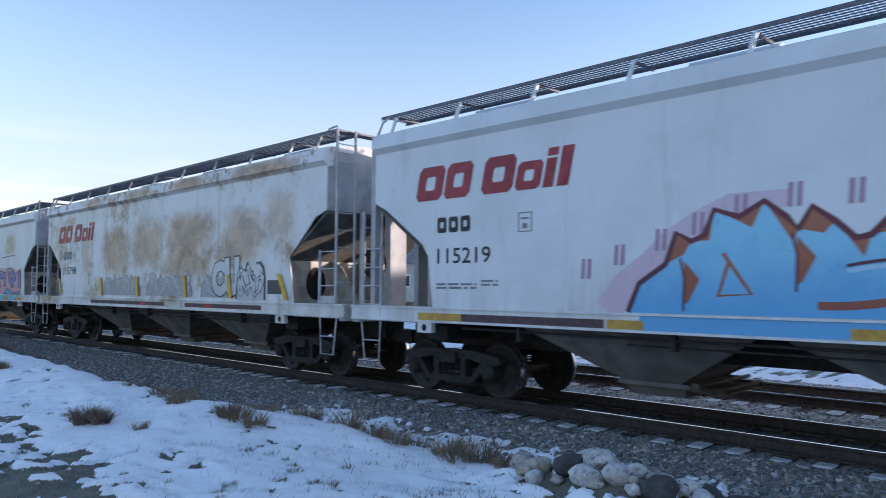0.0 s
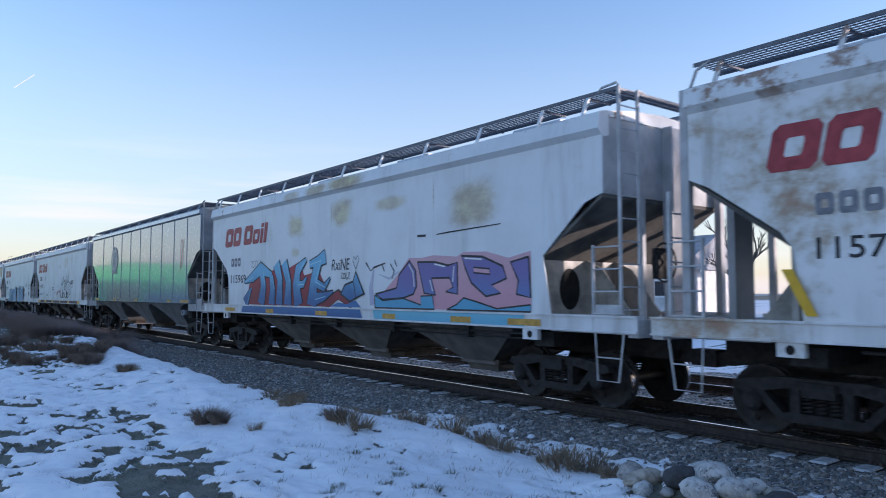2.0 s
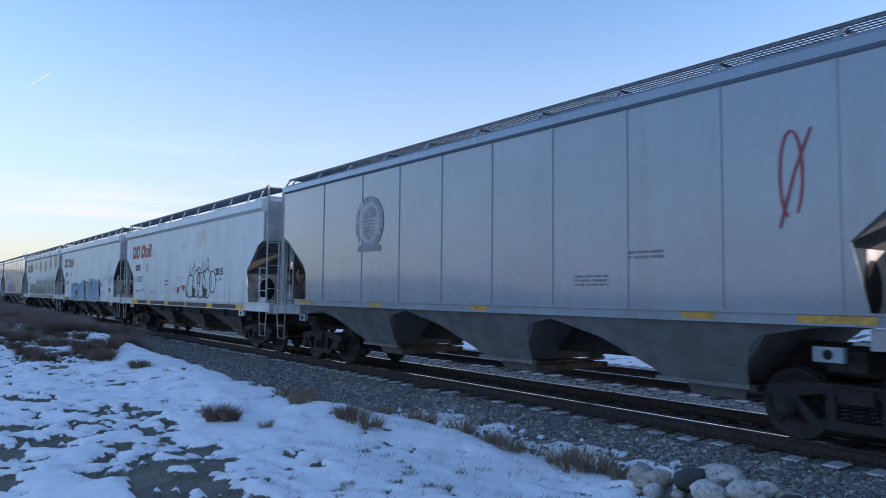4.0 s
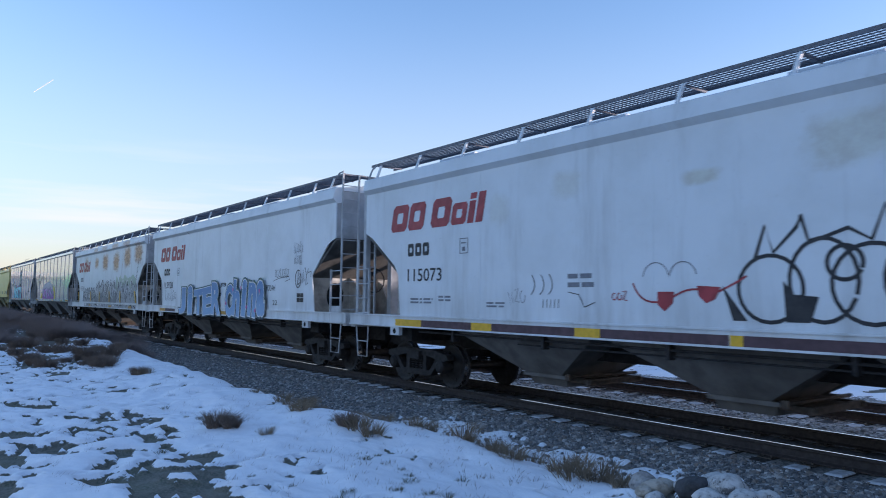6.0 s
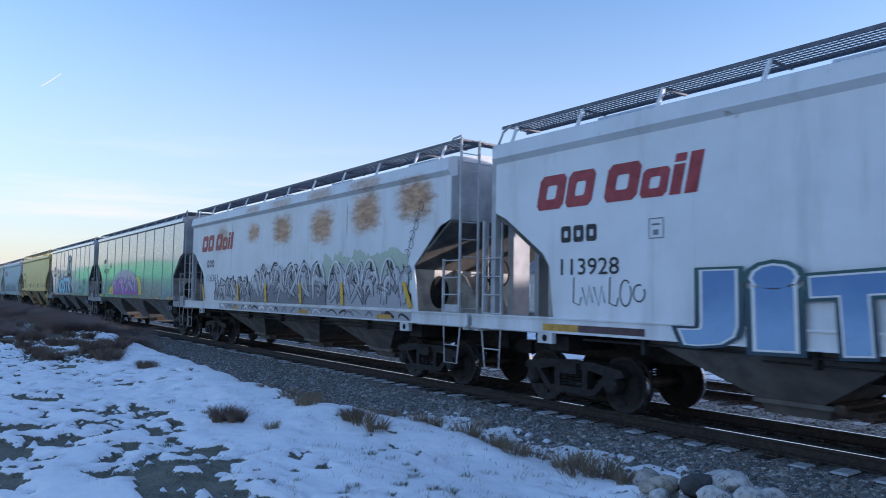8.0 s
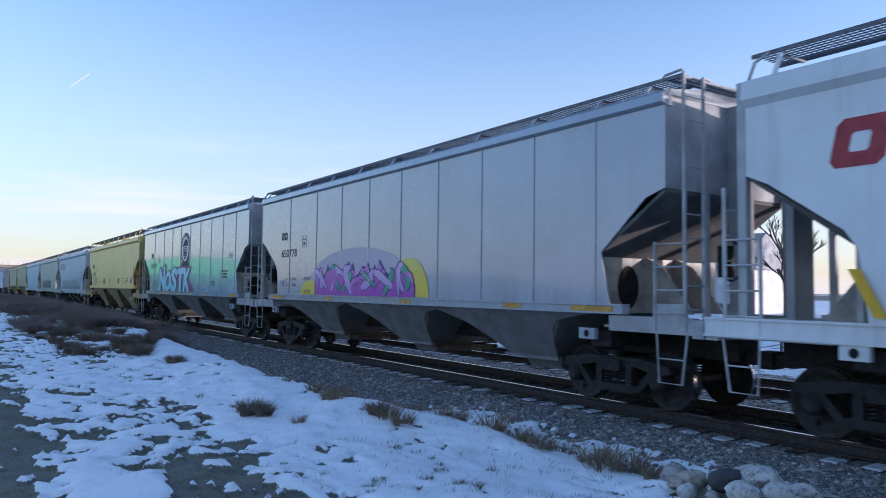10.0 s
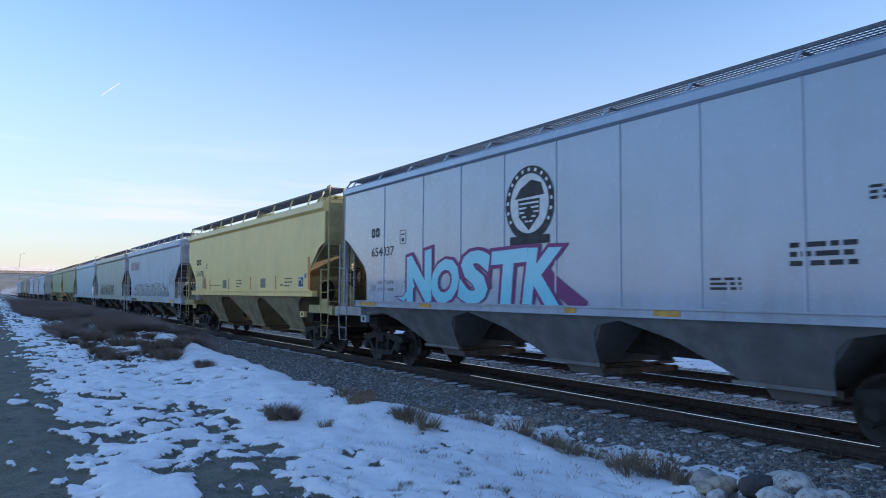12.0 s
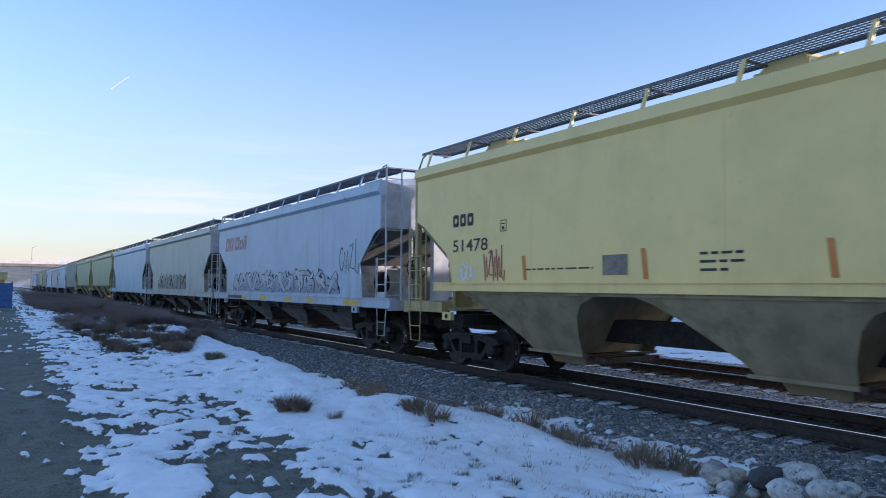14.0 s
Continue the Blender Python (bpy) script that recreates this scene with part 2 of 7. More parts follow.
# darker underside tones; cream is the body yellow with shade put into it
UNDERSIDE = {"slab": plain("hopper_grey", (0.17, 0.16, 0.15), 0.8, 0.0, 2.5, 0.45), "ribbed": plain("hopper_slate", (0.19, 0.20, 0.21), 0.7, 0.0, 2.5, 0.35),
          "cream": plain("shaded_hopper_cream", (0.33, 0.275, 0.165), 0.75, 0.0, 2.5, 0.4)}
# end colours hold both grime and the shade of the car ends
END_DULL = {"slab": plain("dulled_end_white", (0.55, 0.56, 0.57), 0.7, 0.0, 2.5, 0.35), "ribbed": plain("dulled_end_slate", (0.42, 0.43, 0.44), 0.7, 0.0, 2.5, 0.35),
             "cream": plain("dulled_end_cream", (0.52, 0.42, 0.19), 0.7, 0.0, 2.5, 0.35)}
# slope sheets: the overhang's shade is put into their colour
SLOPE = {"slab": plain("shaded_slope_grey", (0.15, 0.14, 0.125), 0.75, 0.0, 1.6, 0.6), "ribbed": plain("shaded_slope_slate", (0.13, 0.13, 0.13), 0.75, 0.0, 1.6, 0.5),
         "cream": plain("shaded_slope_cream", (0.38, 0.30, 0.15), 0.75, 0.0, 1.6, 0.5)}
HOLE = plain("dark_opening", (0.015, 0.013, 0.012), 0.9)

MESHES = {}


def cached(key, make):
    if key not in MESHES:
        MESHES[key] = make()
    return MESHES[key]


# sizes of the three kinds of hopper car, in the car's own space: x along, near side at -y, z from the rail head
KINDS = {
    "slab": dict(sill=(1.28, 1.54), eave=4.33, chord=4.70, board=5.04, hoppers=(-3.2, 0.65, 4.45), hop_foot=0.42, hop_half=1.75),
    "ribbed": dict(sill=(1.52, 1.68), eave=4.66, chord=4.90, board=5.08, hoppers=(-4.3, 0.2, 4.4), hop_foot=0.48, hop_half=2.0),
    "cream": dict(sill=(1.76, 1.95), eave=4.40, chord=4.72, board=5.10, hoppers=(-4.4, 0.4, 4.5), hop_foot=0.45, hop_half=1.78),
}
HALF, END, WIDE = 8.3, 9.05, 1.60


def side_outline(k):
    z0 = k["sill"][1]
    e = k["eave"]
    return [(-HALF, e), (-HALF, 3.42), (-HALF + 0.30, 3.28), (-7.05, 2.62), (-6.90, 2.40), (-6.80, z0), (7.20, z0), (7.02, 2.50),
            (7.93, 3.30), (HALF, 3.42), (HALF, e)]


def side_mesh(kind, paint):
    """The near side sheet; the far one is the same, turned round."""
    return Shape().slab(side_outline(KINDS[kind]), -WIDE, -WIDE + 0.03).mesh("side_sheet", [paint])


def end_wall_mesh(kind, paint):
    x = HALF - 0.02
    return Shape().box(x - 0.03, x, -WIDE + 0.03, WIDE - 0.03, 3.42, KINDS[kind]["chord"]).mesh("end_wall", [paint])


RIBS = {"ribbed": (-5.9, -3.95, -2.35, -0.8, 0.75, 2.3, 3.85, 5.4, 6.9), "slab": (-4.1, -0.2, 4.0), "cream": (-4.1, 0.0, 4.1)}


def rib_mesh(kind, paint):
    k = KINDS[kind]
    w, d = (0.022, 0.018) if kind == "ribbed" else (0.012, 0.004)
    return Shape().slab([(-w, k["sill"][1]), (w, k["sill"][1]), (w, k["eave"]), (-w, k["eave"])], -WIDE - d, -WIDE).mesh("weld_rib", [paint])


def roof_mesh(kind, paint):
    k = KINDS[kind]
    c = k["chord"]
    s = Shape()
    s.bar([(-1.46, c + 0.02), (-0.8, c + 0.12), (0, c + 0.16), (0.8, c + 0.12), (1.46, c + 0.02), (1.40, c - 0.06), (-1.40, c - 0.06)], -HALF, HALF)
    return s.mesh("roof", [paint])


def chord_mesh(kind, paint):
    k = KINDS[kind]
    e, c = k["eave"], k["chord"]
    s = Shape()
    if kind == "ribbed":
        sec = [(-1.57, e), (-1.665, e + 0.05), (-1.65, c - 0.06), (-1.58, c), (-1.44, c + 0.03), (-1.44, e)]
    else:
        sec = [(-1.57, e - 0.03), (-1.70, e + 0.09), (-1.66, c - 0.03), (-1.60, c), (-1.44, c + 0.03), (-1.44, e)]
    s.bar(sec, -HALF - 0.01, HALF + 0.01)
    s.bar([(-y, z) for y, z in sec], -HALF - 0.01, HALF + 0.01)
    return s.mesh("top_chord", [paint])


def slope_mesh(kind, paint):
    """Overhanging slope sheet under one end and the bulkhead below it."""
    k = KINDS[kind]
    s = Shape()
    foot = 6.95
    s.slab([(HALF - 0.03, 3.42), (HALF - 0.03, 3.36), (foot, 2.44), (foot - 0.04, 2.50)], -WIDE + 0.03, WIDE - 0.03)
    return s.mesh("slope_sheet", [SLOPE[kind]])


def bulkhead_mesh(kind):
    k = KINDS[kind]
    s = Shape()
    z0 = k["sill"][0]
    s.box(6.86, 6.94, -WIDE + 0.03, WIDE - 0.03, z0, 2.48)
    # box of the shear panel with its round hole
    s.slab([(6.94, z0), (7.9, z0), (7.9, 1.55), (7.3, 2.30), (6.94, 2.47)], -0.42, -0.38)
    s.slab([(6.94, z0), (7.9, z0), (7.9, 1.55), (7.3, 2.30), (6.94, 2.47)], 0.38, 0.42)
    n = 20
    ring = [(6.945, -0.85 + 0.26 * math.cos(2 * math.pi * i / n), 1.95 + 0.36 * math.sin(2 * math.pi * i / n)) for i in range(n)]
    s.add(ring, [tuple(range(n))], 1)
    return s.mesh("bulkhead", [SLOPE["cream"] if kind == "cream" else CREAM, HOLE])


def sill_mesh(kind, paint):
    """Channel along the foot of the near side."""
    z0, z1 = KINDS[kind]["sill"]
    reach = END - 0.12 if kind == "slab" else 7.5
    s = Shape()
    o, i, web = -WIDE - 0.06, -WIDE + 0.14, -WIDE - 0.03
    s.bar([(o, z0), (o, z0 + 0.03), (web, z0 + 0.03), (web, z1 - 0.03), (o, z1 - 0.03), (o, z1), (i, z1), (i, z0)], -reach, reach)
    return s.mesh("side_sill", [paint])


def end_frame_mesh(kind, paint):
    """End platform, corner posts and buffer beam of the +x end."""
    k = KINDS[kind]
    z0 = 1.28
    s = Shape()
    s.box(END - 0.30, END - 0.12, -WIDE, WIDE, z0 - 0.06, z0 + 0.20)
    s.box(7.2, END - 0.30, -WIDE, -WIDE + 0.16, z0 - 0.02, z0 + 0.22)
    s.box(7.2, END - 0.30, WIDE - 0.16, WIDE, z0 - 0.02, z0 + 0.22)
    s.box(6.95, END - 0.30, -WIDE + 0.16, WIDE - 0.16, z0 + 0.02, z0 + 0.06)
    # flanged centre post that carries the end of the body, and a slim one beside it
    s.box(HALF - 0.02, HALF + 0.10, -0.02, 0.50, z0 + 0.06, k["chord"] - 0.04)
    s.box(HALF + 0.10, HALF + 0.16, -0.02, 0.03, z0 + 0.06, k["chord"] - 0.04)
    s.box(HALF - 0.02, HALF + 0.08, -0.72, -0.64, z0 + 0.06, 3.42)
    # plate at the foot of the corner ladder
    s.box(END - 0.98, END - 0.40, -WIDE - 0.005, -WIDE + 0.04, z0 + 0.20, z0 + 0.42)
    s.box(HALF + 0.02, HALF + 0.14, WIDE - 0.14, WIDE - 0.02, z0, k["chord"])
    return s.mesh("end_frame", [paint])


def ladder_mesh(kind, paint, end):
    """Corner ladder on the end wall and a short one on the side, with the stirrup under it. end: +1 or -1."""
    k = KINDS[kind]
    s = Shape()
    tall = end > 0
    top = k["board"] - 0.02 if tall else 3.30
    x = END - 0.42
    w = 0.017
    for y in (-WIDE + 0.0, -WIDE + 0.46):
        s.box(x - 0.024, x + 0.024, y - w, y + w, 1.30, top)
    for i in range(10 if tall else 5):
        z = 1.62 + i * 0.345
        s.tube([(x, -WIDE, z), (x, -WIDE + 0.46, z)], 0.012)
    # grab irons along the side
    x0, x1 = x - 0.52, x
    for i in range(4):
        z = 1.56 + i * 0.34
        s.tube([(x0, -WIDE - 0.02, z), (x1, -WIDE - 0.02, z)], 0.013)
    s.box(x0 - w, x0 + w, -WIDE - 0.03, -WIDE + 0.02, 1.30, 2.62)
    # stirrup
    s.tube([(x0 + 0.02, -WIDE, 1.28), (x0 + 0.06, -WIDE, 0.55), (x1 - 0.06, -WIDE, 0.55), (x1 + 0.04, -WIDE, 1.28)], 0.016)
    s.tube([(x0 + 0.04, -WIDE, 0.90), (x1, -WIDE, 0.90)], 0.012)
    if tall:
        # handrail at the top corner
        s.tube([(x, -WIDE, top), (x - 0.06, -WIDE + 0.04, top + 0.07), (x - 0.40, -1.50, top + 0.07), (HALF - 0.15, -1.50, top)], 0.020)
        s.tube([(x, -WIDE + 0.46, top), (x - 0.04, -0.9, top)], 0.02)
    if end < 0:
        s.v = [(-px, py, pz) for px, py, pz in s.v]
    return s.mesh("ladder", [paint])


def corner_rail_mesh(kind, paint):
    """Bent pipe that props the trailing corner of the running board."""
    c, bd = KINDS[kind]["chord"], KINDS[kind]["board"]
    return Shape().tube([(-HALF + 0.06, -WIDE, c), (-HALF + 0.10, -WIDE + 0.08, c + (bd - c) * 0.7), (-HALF + 0.30, -1.50, bd)], 0.024).mesh("corner_rail", [paint])


def board_mesh(kind):
    """Running boards of open grating along both roof edges and the crossover at the leading end."""
    k = KINDS[kind]
    z = k["board"]
    s = Shape()
    for y0, y1 in ((-1.50, -0.88), (0.88, 1.50)):
        s.box(-HALF + 0.05, HALF + 0.24, y0 - 0.016, y0 + 0.016, z - 0.040, z + 0.014)
        s.box(-HALF + 0.05, HALF - 0.05, y1 - 0.016, y1 + 0.016, z - 0.040, z + 0.014)
        n = 7
        for i in range(1, n):
            y = y0 + (y1 - y0) * i / n
            s.box(-HALF + 0.07, HALF - 0.07, y - 0.006, y + 0.006, z - 0.009, z + 0.005)
        if y0 < 0:
            for i in range(210):
                x = -HALF + 0.12 + i * (2 * HALF - 0.24) / 209
                s.box(x - 0.008, x + 0.008, y0 + 0.016, y1 - 0.016, z - 0.008, z + 0.004)
    for x in (HALF - 0.03, HALF + 0.09, HALF + 0.21):
        s.box(x - 0.012, x + 0.012, -1.484, 1.484, z - 0.030, z + 0.008)
    for i in range(40):
        y = -1.45 + i * 2.9 / 39
        s.box(HALF - 0.018, HALF + 0.198, y - 0.010, y + 0.010, z - 0.010, z + 0.004)
    return s.mesh("running_board", [GRATE])


BRACKETS = (-7.9, -6.3, -4.72, -3.08, -1.45, 0.22, 1.90, 3.6, 5.3, 6.9, 7.9)


def bracket_mesh(kind, paint):
    k = KINDS[kind]
    s = Shape()
    z0, z1 = k["chord"] - 0.02, k["board"] - 0.045
    s.add([(-0.030, -1.60, z0), (0.030, -1.60, z0), (0.030, -1.565, z0), (-0.030, -1.565, z0),
           (0.030, -1.51, z1), (0.085, -1.51, z1), (0.085, -1.475, z1), (0.030, -1.475, z1)],
          [(0, 3, 2, 1), (4, 5, 6, 7), (0, 1, 5, 4), (1, 2, 6, 5), (2, 3, 7, 6), (3, 0, 4, 7)])
    s.box(0.02, 0.06, -1.48, -0.92, z1 - 0.03, z1, 1)
    return s.mesh("board_bracket", [paint, GRATE])


def hatch_mesh(kind, paint):
    c = KINDS[kind]["chord"]
    s = Shape()
    if kind == "cream":
        s.add([(-0.50, -1.05, c), (0.50, -1.05, c), (0.50, 1.05, c), (-0.50, 1.05, c), (-0.22, -0.95, c + 0.40), (0.30, -0.95, c + 0.40), (0.30, 0.95, c + 0.40), (-0.22, 0.95, c + 0.40)],
              [(0, 3, 2, 1), (4, 5, 6, 7), (0, 1, 5, 4), (1, 2, 6, 5), (2, 3, 7, 6), (3, 0, 4, 7)])
    s.bar([(-0.85, c + 0.06), (-0.62, c + 0.30), (0.62, c + 0.30), (0.85, c + 0.06)], -0.55, 0.55)
    s.box(-0.62, 0.62, -0.7, 0.7, c + 0.30, c + 0.34)
    return s.mesh("roof_hatch", [paint])


def hopper_mesh(kind, paint):
    """A funnel under the floor: leaning side plates that stand out past the slope sheets between them."""
    k = KINDS[kind]
    top, foot, hw = k["sill"][0] + 0.02, k["hop_foot"], k["hop_half"]
    s = Shape()
    if kind == "slab":
        y0, y1, low = 1.50, 0.80, foot + 0.10
        s.frustum((-hw + 0.22, hw - 0.30, -y0 + 0.03, y0 - 0.03, top), (-0.42, 0.36, -y1 + 0.03, y1 - 0.03, low))
        plate = [(-hw, 1.0), (-hw, 0.92), (-0.46, 0.06), (-0.46, 0.0), (0.48, 0.0), (0.48, 0.06), (hw - 0.10, 0.90), (hw - 0.06, 1.0)]
    else:
        y0, y1, low = 1.56, 0.95, foot + 0.14
        s.frustum((-hw + 0.05, hw - 0.35, -y0 + 0.03, y0 - 0.03, top), (-0.30, 0.72, -y1 + 0.03, y1 - 0.03, low))
        plate = [(-hw - 0.36, 1.0), (-hw - 0.30, 0.93), (-hw, 0.84), (-1.30, 0.62), (-0.55, 0.18), (-0.36, 0.0), (0.98, 0.0), (1.06, 0.30), (1.22, 0.62), (1.42, 0.80), (hw, 0.92), (hw + 0.30, 0.96), (hw + 0.36, 1.0)]
    n = len(plate)
    for sy in (-1, 1):
        v = []
        for inset in (0.0, 0.025):
            v += [(x, sy * (y1 + (y0 - y1) * u - inset), low + (top - low) * u) for x, u in plate]
        s.add(v, [tuple(range(n)), tuple(range(2 * n - 1, n - 1, -1))] + [(i, i + n, (i + 1) % n + n, (i + 1) % n) for i in range(n)])
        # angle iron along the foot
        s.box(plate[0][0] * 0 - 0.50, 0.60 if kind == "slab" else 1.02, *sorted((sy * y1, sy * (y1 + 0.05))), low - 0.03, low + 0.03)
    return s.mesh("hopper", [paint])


def gate_mesh(kind):
    """Outlet box, its sliding gate on two runners and the capstan shaft."""
    foot = KINDS[kind]["hop_foot"]
    x = 0.0 if kind == "slab" else 0.32
    s = Shape()
    s.frustum((x - 0.48, x + 0.50, -0.74, 0.74, foot + 0.10), (x - 0.40, x + 0.44, -0.66, 0.66, foot - 0.08), 1)
    for y in (-0.70, 0.66):
        s.box(x + 0.50, x + 1.02, y, y + 0.05, foot + 0.02, foot + 0.09)
    s.box(x + 0.50, x + 0.98, -0.64, 0.64, foot + 0.035, foot + 0.06)
    s.box(x + 0.92, x + 0.98, -0.72, 0.72, foot + 0.0, foot + 0.10)
    s.tube([(x + 0.72, -0.92, foot + 0.13), (x + 0.72, 0.92, foot + 0.13)], 0.028)
    s.box(x + 0.67, x + 0.77, -0.96, -0.90, foot + 0.08, foot + 0.18)
    return s.mesh("outlet_gate", [RUST, UNDERSIDE[kind]])


def centre_sill_mesh():
    s = Shape()
    s.box(-END + 0.45, END - 0.45, -0.26, 0.26, 0.82, 1.24)
    for sx in (-1, 1):
        s.box(*sorted((sx * (END - 0.5), sx * END)), -0.09, 0.09, 0.78, 0.96)
        s.box(*sorted((sx * (END - 0.22), sx * (END + 0.02))), -0.15, 0.15, 0.74, 1.0)
        # bolster over the truck
        s.box(sx * 6.85 - 0.22, sx * 6.85 + 0.22, -1.40, 1.40, 0.98, 1.22)
    return s.mesh("centre_sill", [TRUCK_IRON])


def jack_pad_mesh(paint):
    s = Shape()
    s.box(-0.17, 0.17, -WIDE - 0.04, -WIDE + 0.05, 1.10, 1.28)
    n = 12
    s.add([(0.06 * math.cos(2 * math.pi * i / n), -WIDE - 0.045, 1.19 + 0.06 * math.sin(2 * math.pi * i / n)) for i in range(n)], [tuple(range(n))], 1)
    return s.mesh("jacking_pad", [paint, HOLE])


def side_frame_mesh():
    """Cast truck side frames with springs, bolster ends and bearing boxes."""
    s = Shape()
    for y0, y1 in ((-1.12, -0.94), (0.94, 1.12)):
        s.slab([(-1.15, 0.62), (-1.10, 0.72), (-0.55, 0.80), (0.55, 0.80), (1.10, 0.72), (1.15, 0.62), (0.95, 0.56), (0.45, 0.66), (-0.45, 0.66), (-0.95, 0.56)], y0, y1)
        s.slab([(-0.45, 0.24), (0.45, 0.24), (0.52, 0.34), (0.42, 0.36), (-0.42, 0.36), (-0.52, 0.34)], y0, y1)
        for sx in (-1, 1):
            s.slab([(sx * 0.95, 0.66), (sx * 0.78, 0.66), (sx * 0.40, 0.26), (sx * 0.54, 0.26)], y0, y1)
            s.slab([(sx * 0.38, 0.72), (sx * 0.26, 0.72), (sx * 0.26, 0.34), (sx * 0.38, 0.34)], y0, y1)
            s.lathe([(0.0, y0 - 0.06), (0.09, y0 - 0.06), (0.14, y0 - 0.02), (0.15, y0 + 0.1), (0.15, y1)], seg=14, centre=(sx * 0.89, 0, 0.46))
        for x in (-0.16, 0.0, 0.16):
            turns = [(x + 0.065 * math.cos(a * 0.9), (y0 + y1) / 2 + 0.07 * math.sin(a * 0.9) - 0.02, 0.36 + a * 0.0072) for a in range(0, 36)]
            s.tube(turns, 0.016, seg=5)
    s.box(-0.2, 0.2, -1.2, 1.2, 0.58, 0.76)
    for sx in (-1, 1):
        s.box(sx * 0.42 - 0.03, sx * 0.42 + 0.03, -0.95, 0.95, 0.36, 0.44)
        s.tube([(sx * 0.4, -0.8, 0.5), (sx * 0.7, -0.72, 0.46)], 0.05)
    return s.mesh("truck", [TRUCK_IRON])


def wheelset_mesh():
    """Two wheels on an axle, turned round the y axis."""
    s = Shape()
    s.lathe([(0.0, -1.0), (0.075, -1.0), (0.09, -0.8), (0.085, 0), (0.09, 0.8), (0.075, 1.0), (0.0, 1.0)], seg=14)
    for sy in (-1, 1):
        s.lathe([(0.10, sy * 0.84), (0.17, sy * 0.83), (0.24, sy * 0.76), (0.37, sy * 0.785), (0.39, sy * 0.81), (0.455, sy * 0.81)], seg=36)
        s.lathe([(0.455, sy * 0.81), (0.460, sy * 0.715)], seg=36, mat=1)
        s.lathe([(0.460, sy * 0.715), (0.488, sy * 0.70), (0.488, sy * 0.675), (0.40, sy * 0.675), (0.36, sy * 0.72), (0.22, sy * 0.70), (0.12, sy * 0.68), (0.10, sy * 0.66)], seg=36)
    for i in range(4):
        a = i * math.pi / 2
        s.box(0.30 * math.cos(a) - 0.03, 0.30 * math.cos(a) + 0.03, -0.795, -0.76, 0.30 * math.sin(a) - 0.03, 0.30 * math.sin(a) + 0.03)
    return s.mesh("wheelset", [WHEEL_STEEL, TREAD], True)


def brake_mesh(paint):
    """Hand-brake wheel on the end platform."""
    s = Shape()
    n = 18
    s.tube([(0, 0.30 * math.cos(2 * math.pi * i / n), 0.30 * math.sin(2 * math.pi * i / n)) for i in range(n + 1)], 0.018, seg=5)
    for i in range(5):
        a = 2 * math.pi * i / 5
        s.tube([(0, 0, 0), (0, 0.30 * math.cos(a), 0.30 * math.sin(a))], 0.012, seg=4)
    s.box(-0.14, -0.02, -0.12, 0.12, -0.25, 0.22)
    return s.mesh("brake_wheel", [paint])


def rods_mesh():
    s = Shape()
    s.tube([(-6.2, -1.50, 1.20), (6.6, -1.50, 1.18)], 0.022)
    s.tube([(-3.2, -1.45, 1.10), (6.6, -1.45, 1.09)], 0.016)
    for x in (-5, -2.5, 0, 2.5, 5):
        s.box(x - 0.03, x + 0.03, -1.55, -1.40, 1.05, 1.29)
    return s.mesh("brake_rod", [TRUCK_IRON])


# ---- writing and sprayed paint, as thin skins on the near side ----
def glyphs(text, size, fat=0.0, depth=0.0):
    """Outline of the text in x, z from the built-in font: a list of vertices and faces."""
    cu = bpy.data.curves.new("type", "FONT")
    cu.body, cu.size, cu.offset, cu.resolution_u = text, size, fat, 3
    ob = bpy.data.objects.new("type", cu)
    scene.collection.objects.link(ob)
    me = bpy.data.meshes.new_from_object(ob.evaluated_get(bpy.context.evaluated_depsgraph_get()))
    v, f = [tuple(p.co) for p in me.vertices], [tuple(p.vertices) for p in me.polygons]
    bpy.data.objects.remove(ob)
    bpy.data.curves.remove(cu)
    bpy.data.meshes.remove(me)
    return v, f


def write(s, text, x, z, height, mat=0, width=None, lift=0.005, fat=0.0, slant=0.0):
    """Letters of that height with their foot at x, z."""
    v, f = glyphs(text, 1.0, fat / max(height, 0.01))
    if not v:
        return
    lo, hi = min(p[0] for p in v), max(p[0] for p in v)
    top, bot = max(p[1] for p in v), min(p[1] for p in v)
    kz = height / (top - bot)
    kx = width / (hi - lo) if width else kz
    s.add([(x + (a - lo) * kx + slant * (b - bot) * kz, -WIDE - lift, z + (b - bot) * kz) for a, b, _ in v], f, mat)


def bars(s, x, z, w, h, rows, mat=0, lift=0.005, seed=1):
    """Small stencil lines that cannot be read."""
    rnd = random.Random(seed)
    for i in range(rows):
        px = x
        zz = z + h * (rows - 1 - i) / rows
        while px < x + w:
            l = min(rnd.uniform(0.08, 0.30), x + w - px)
            s.slab([(px, zz), (px + l, zz), (px + l, zz + h / rows * 0.55), (px, zz + h / rows * 0.55)], -WIDE - lift, -WIDE - lift + 0.004, mat)
            px += l + 0.05


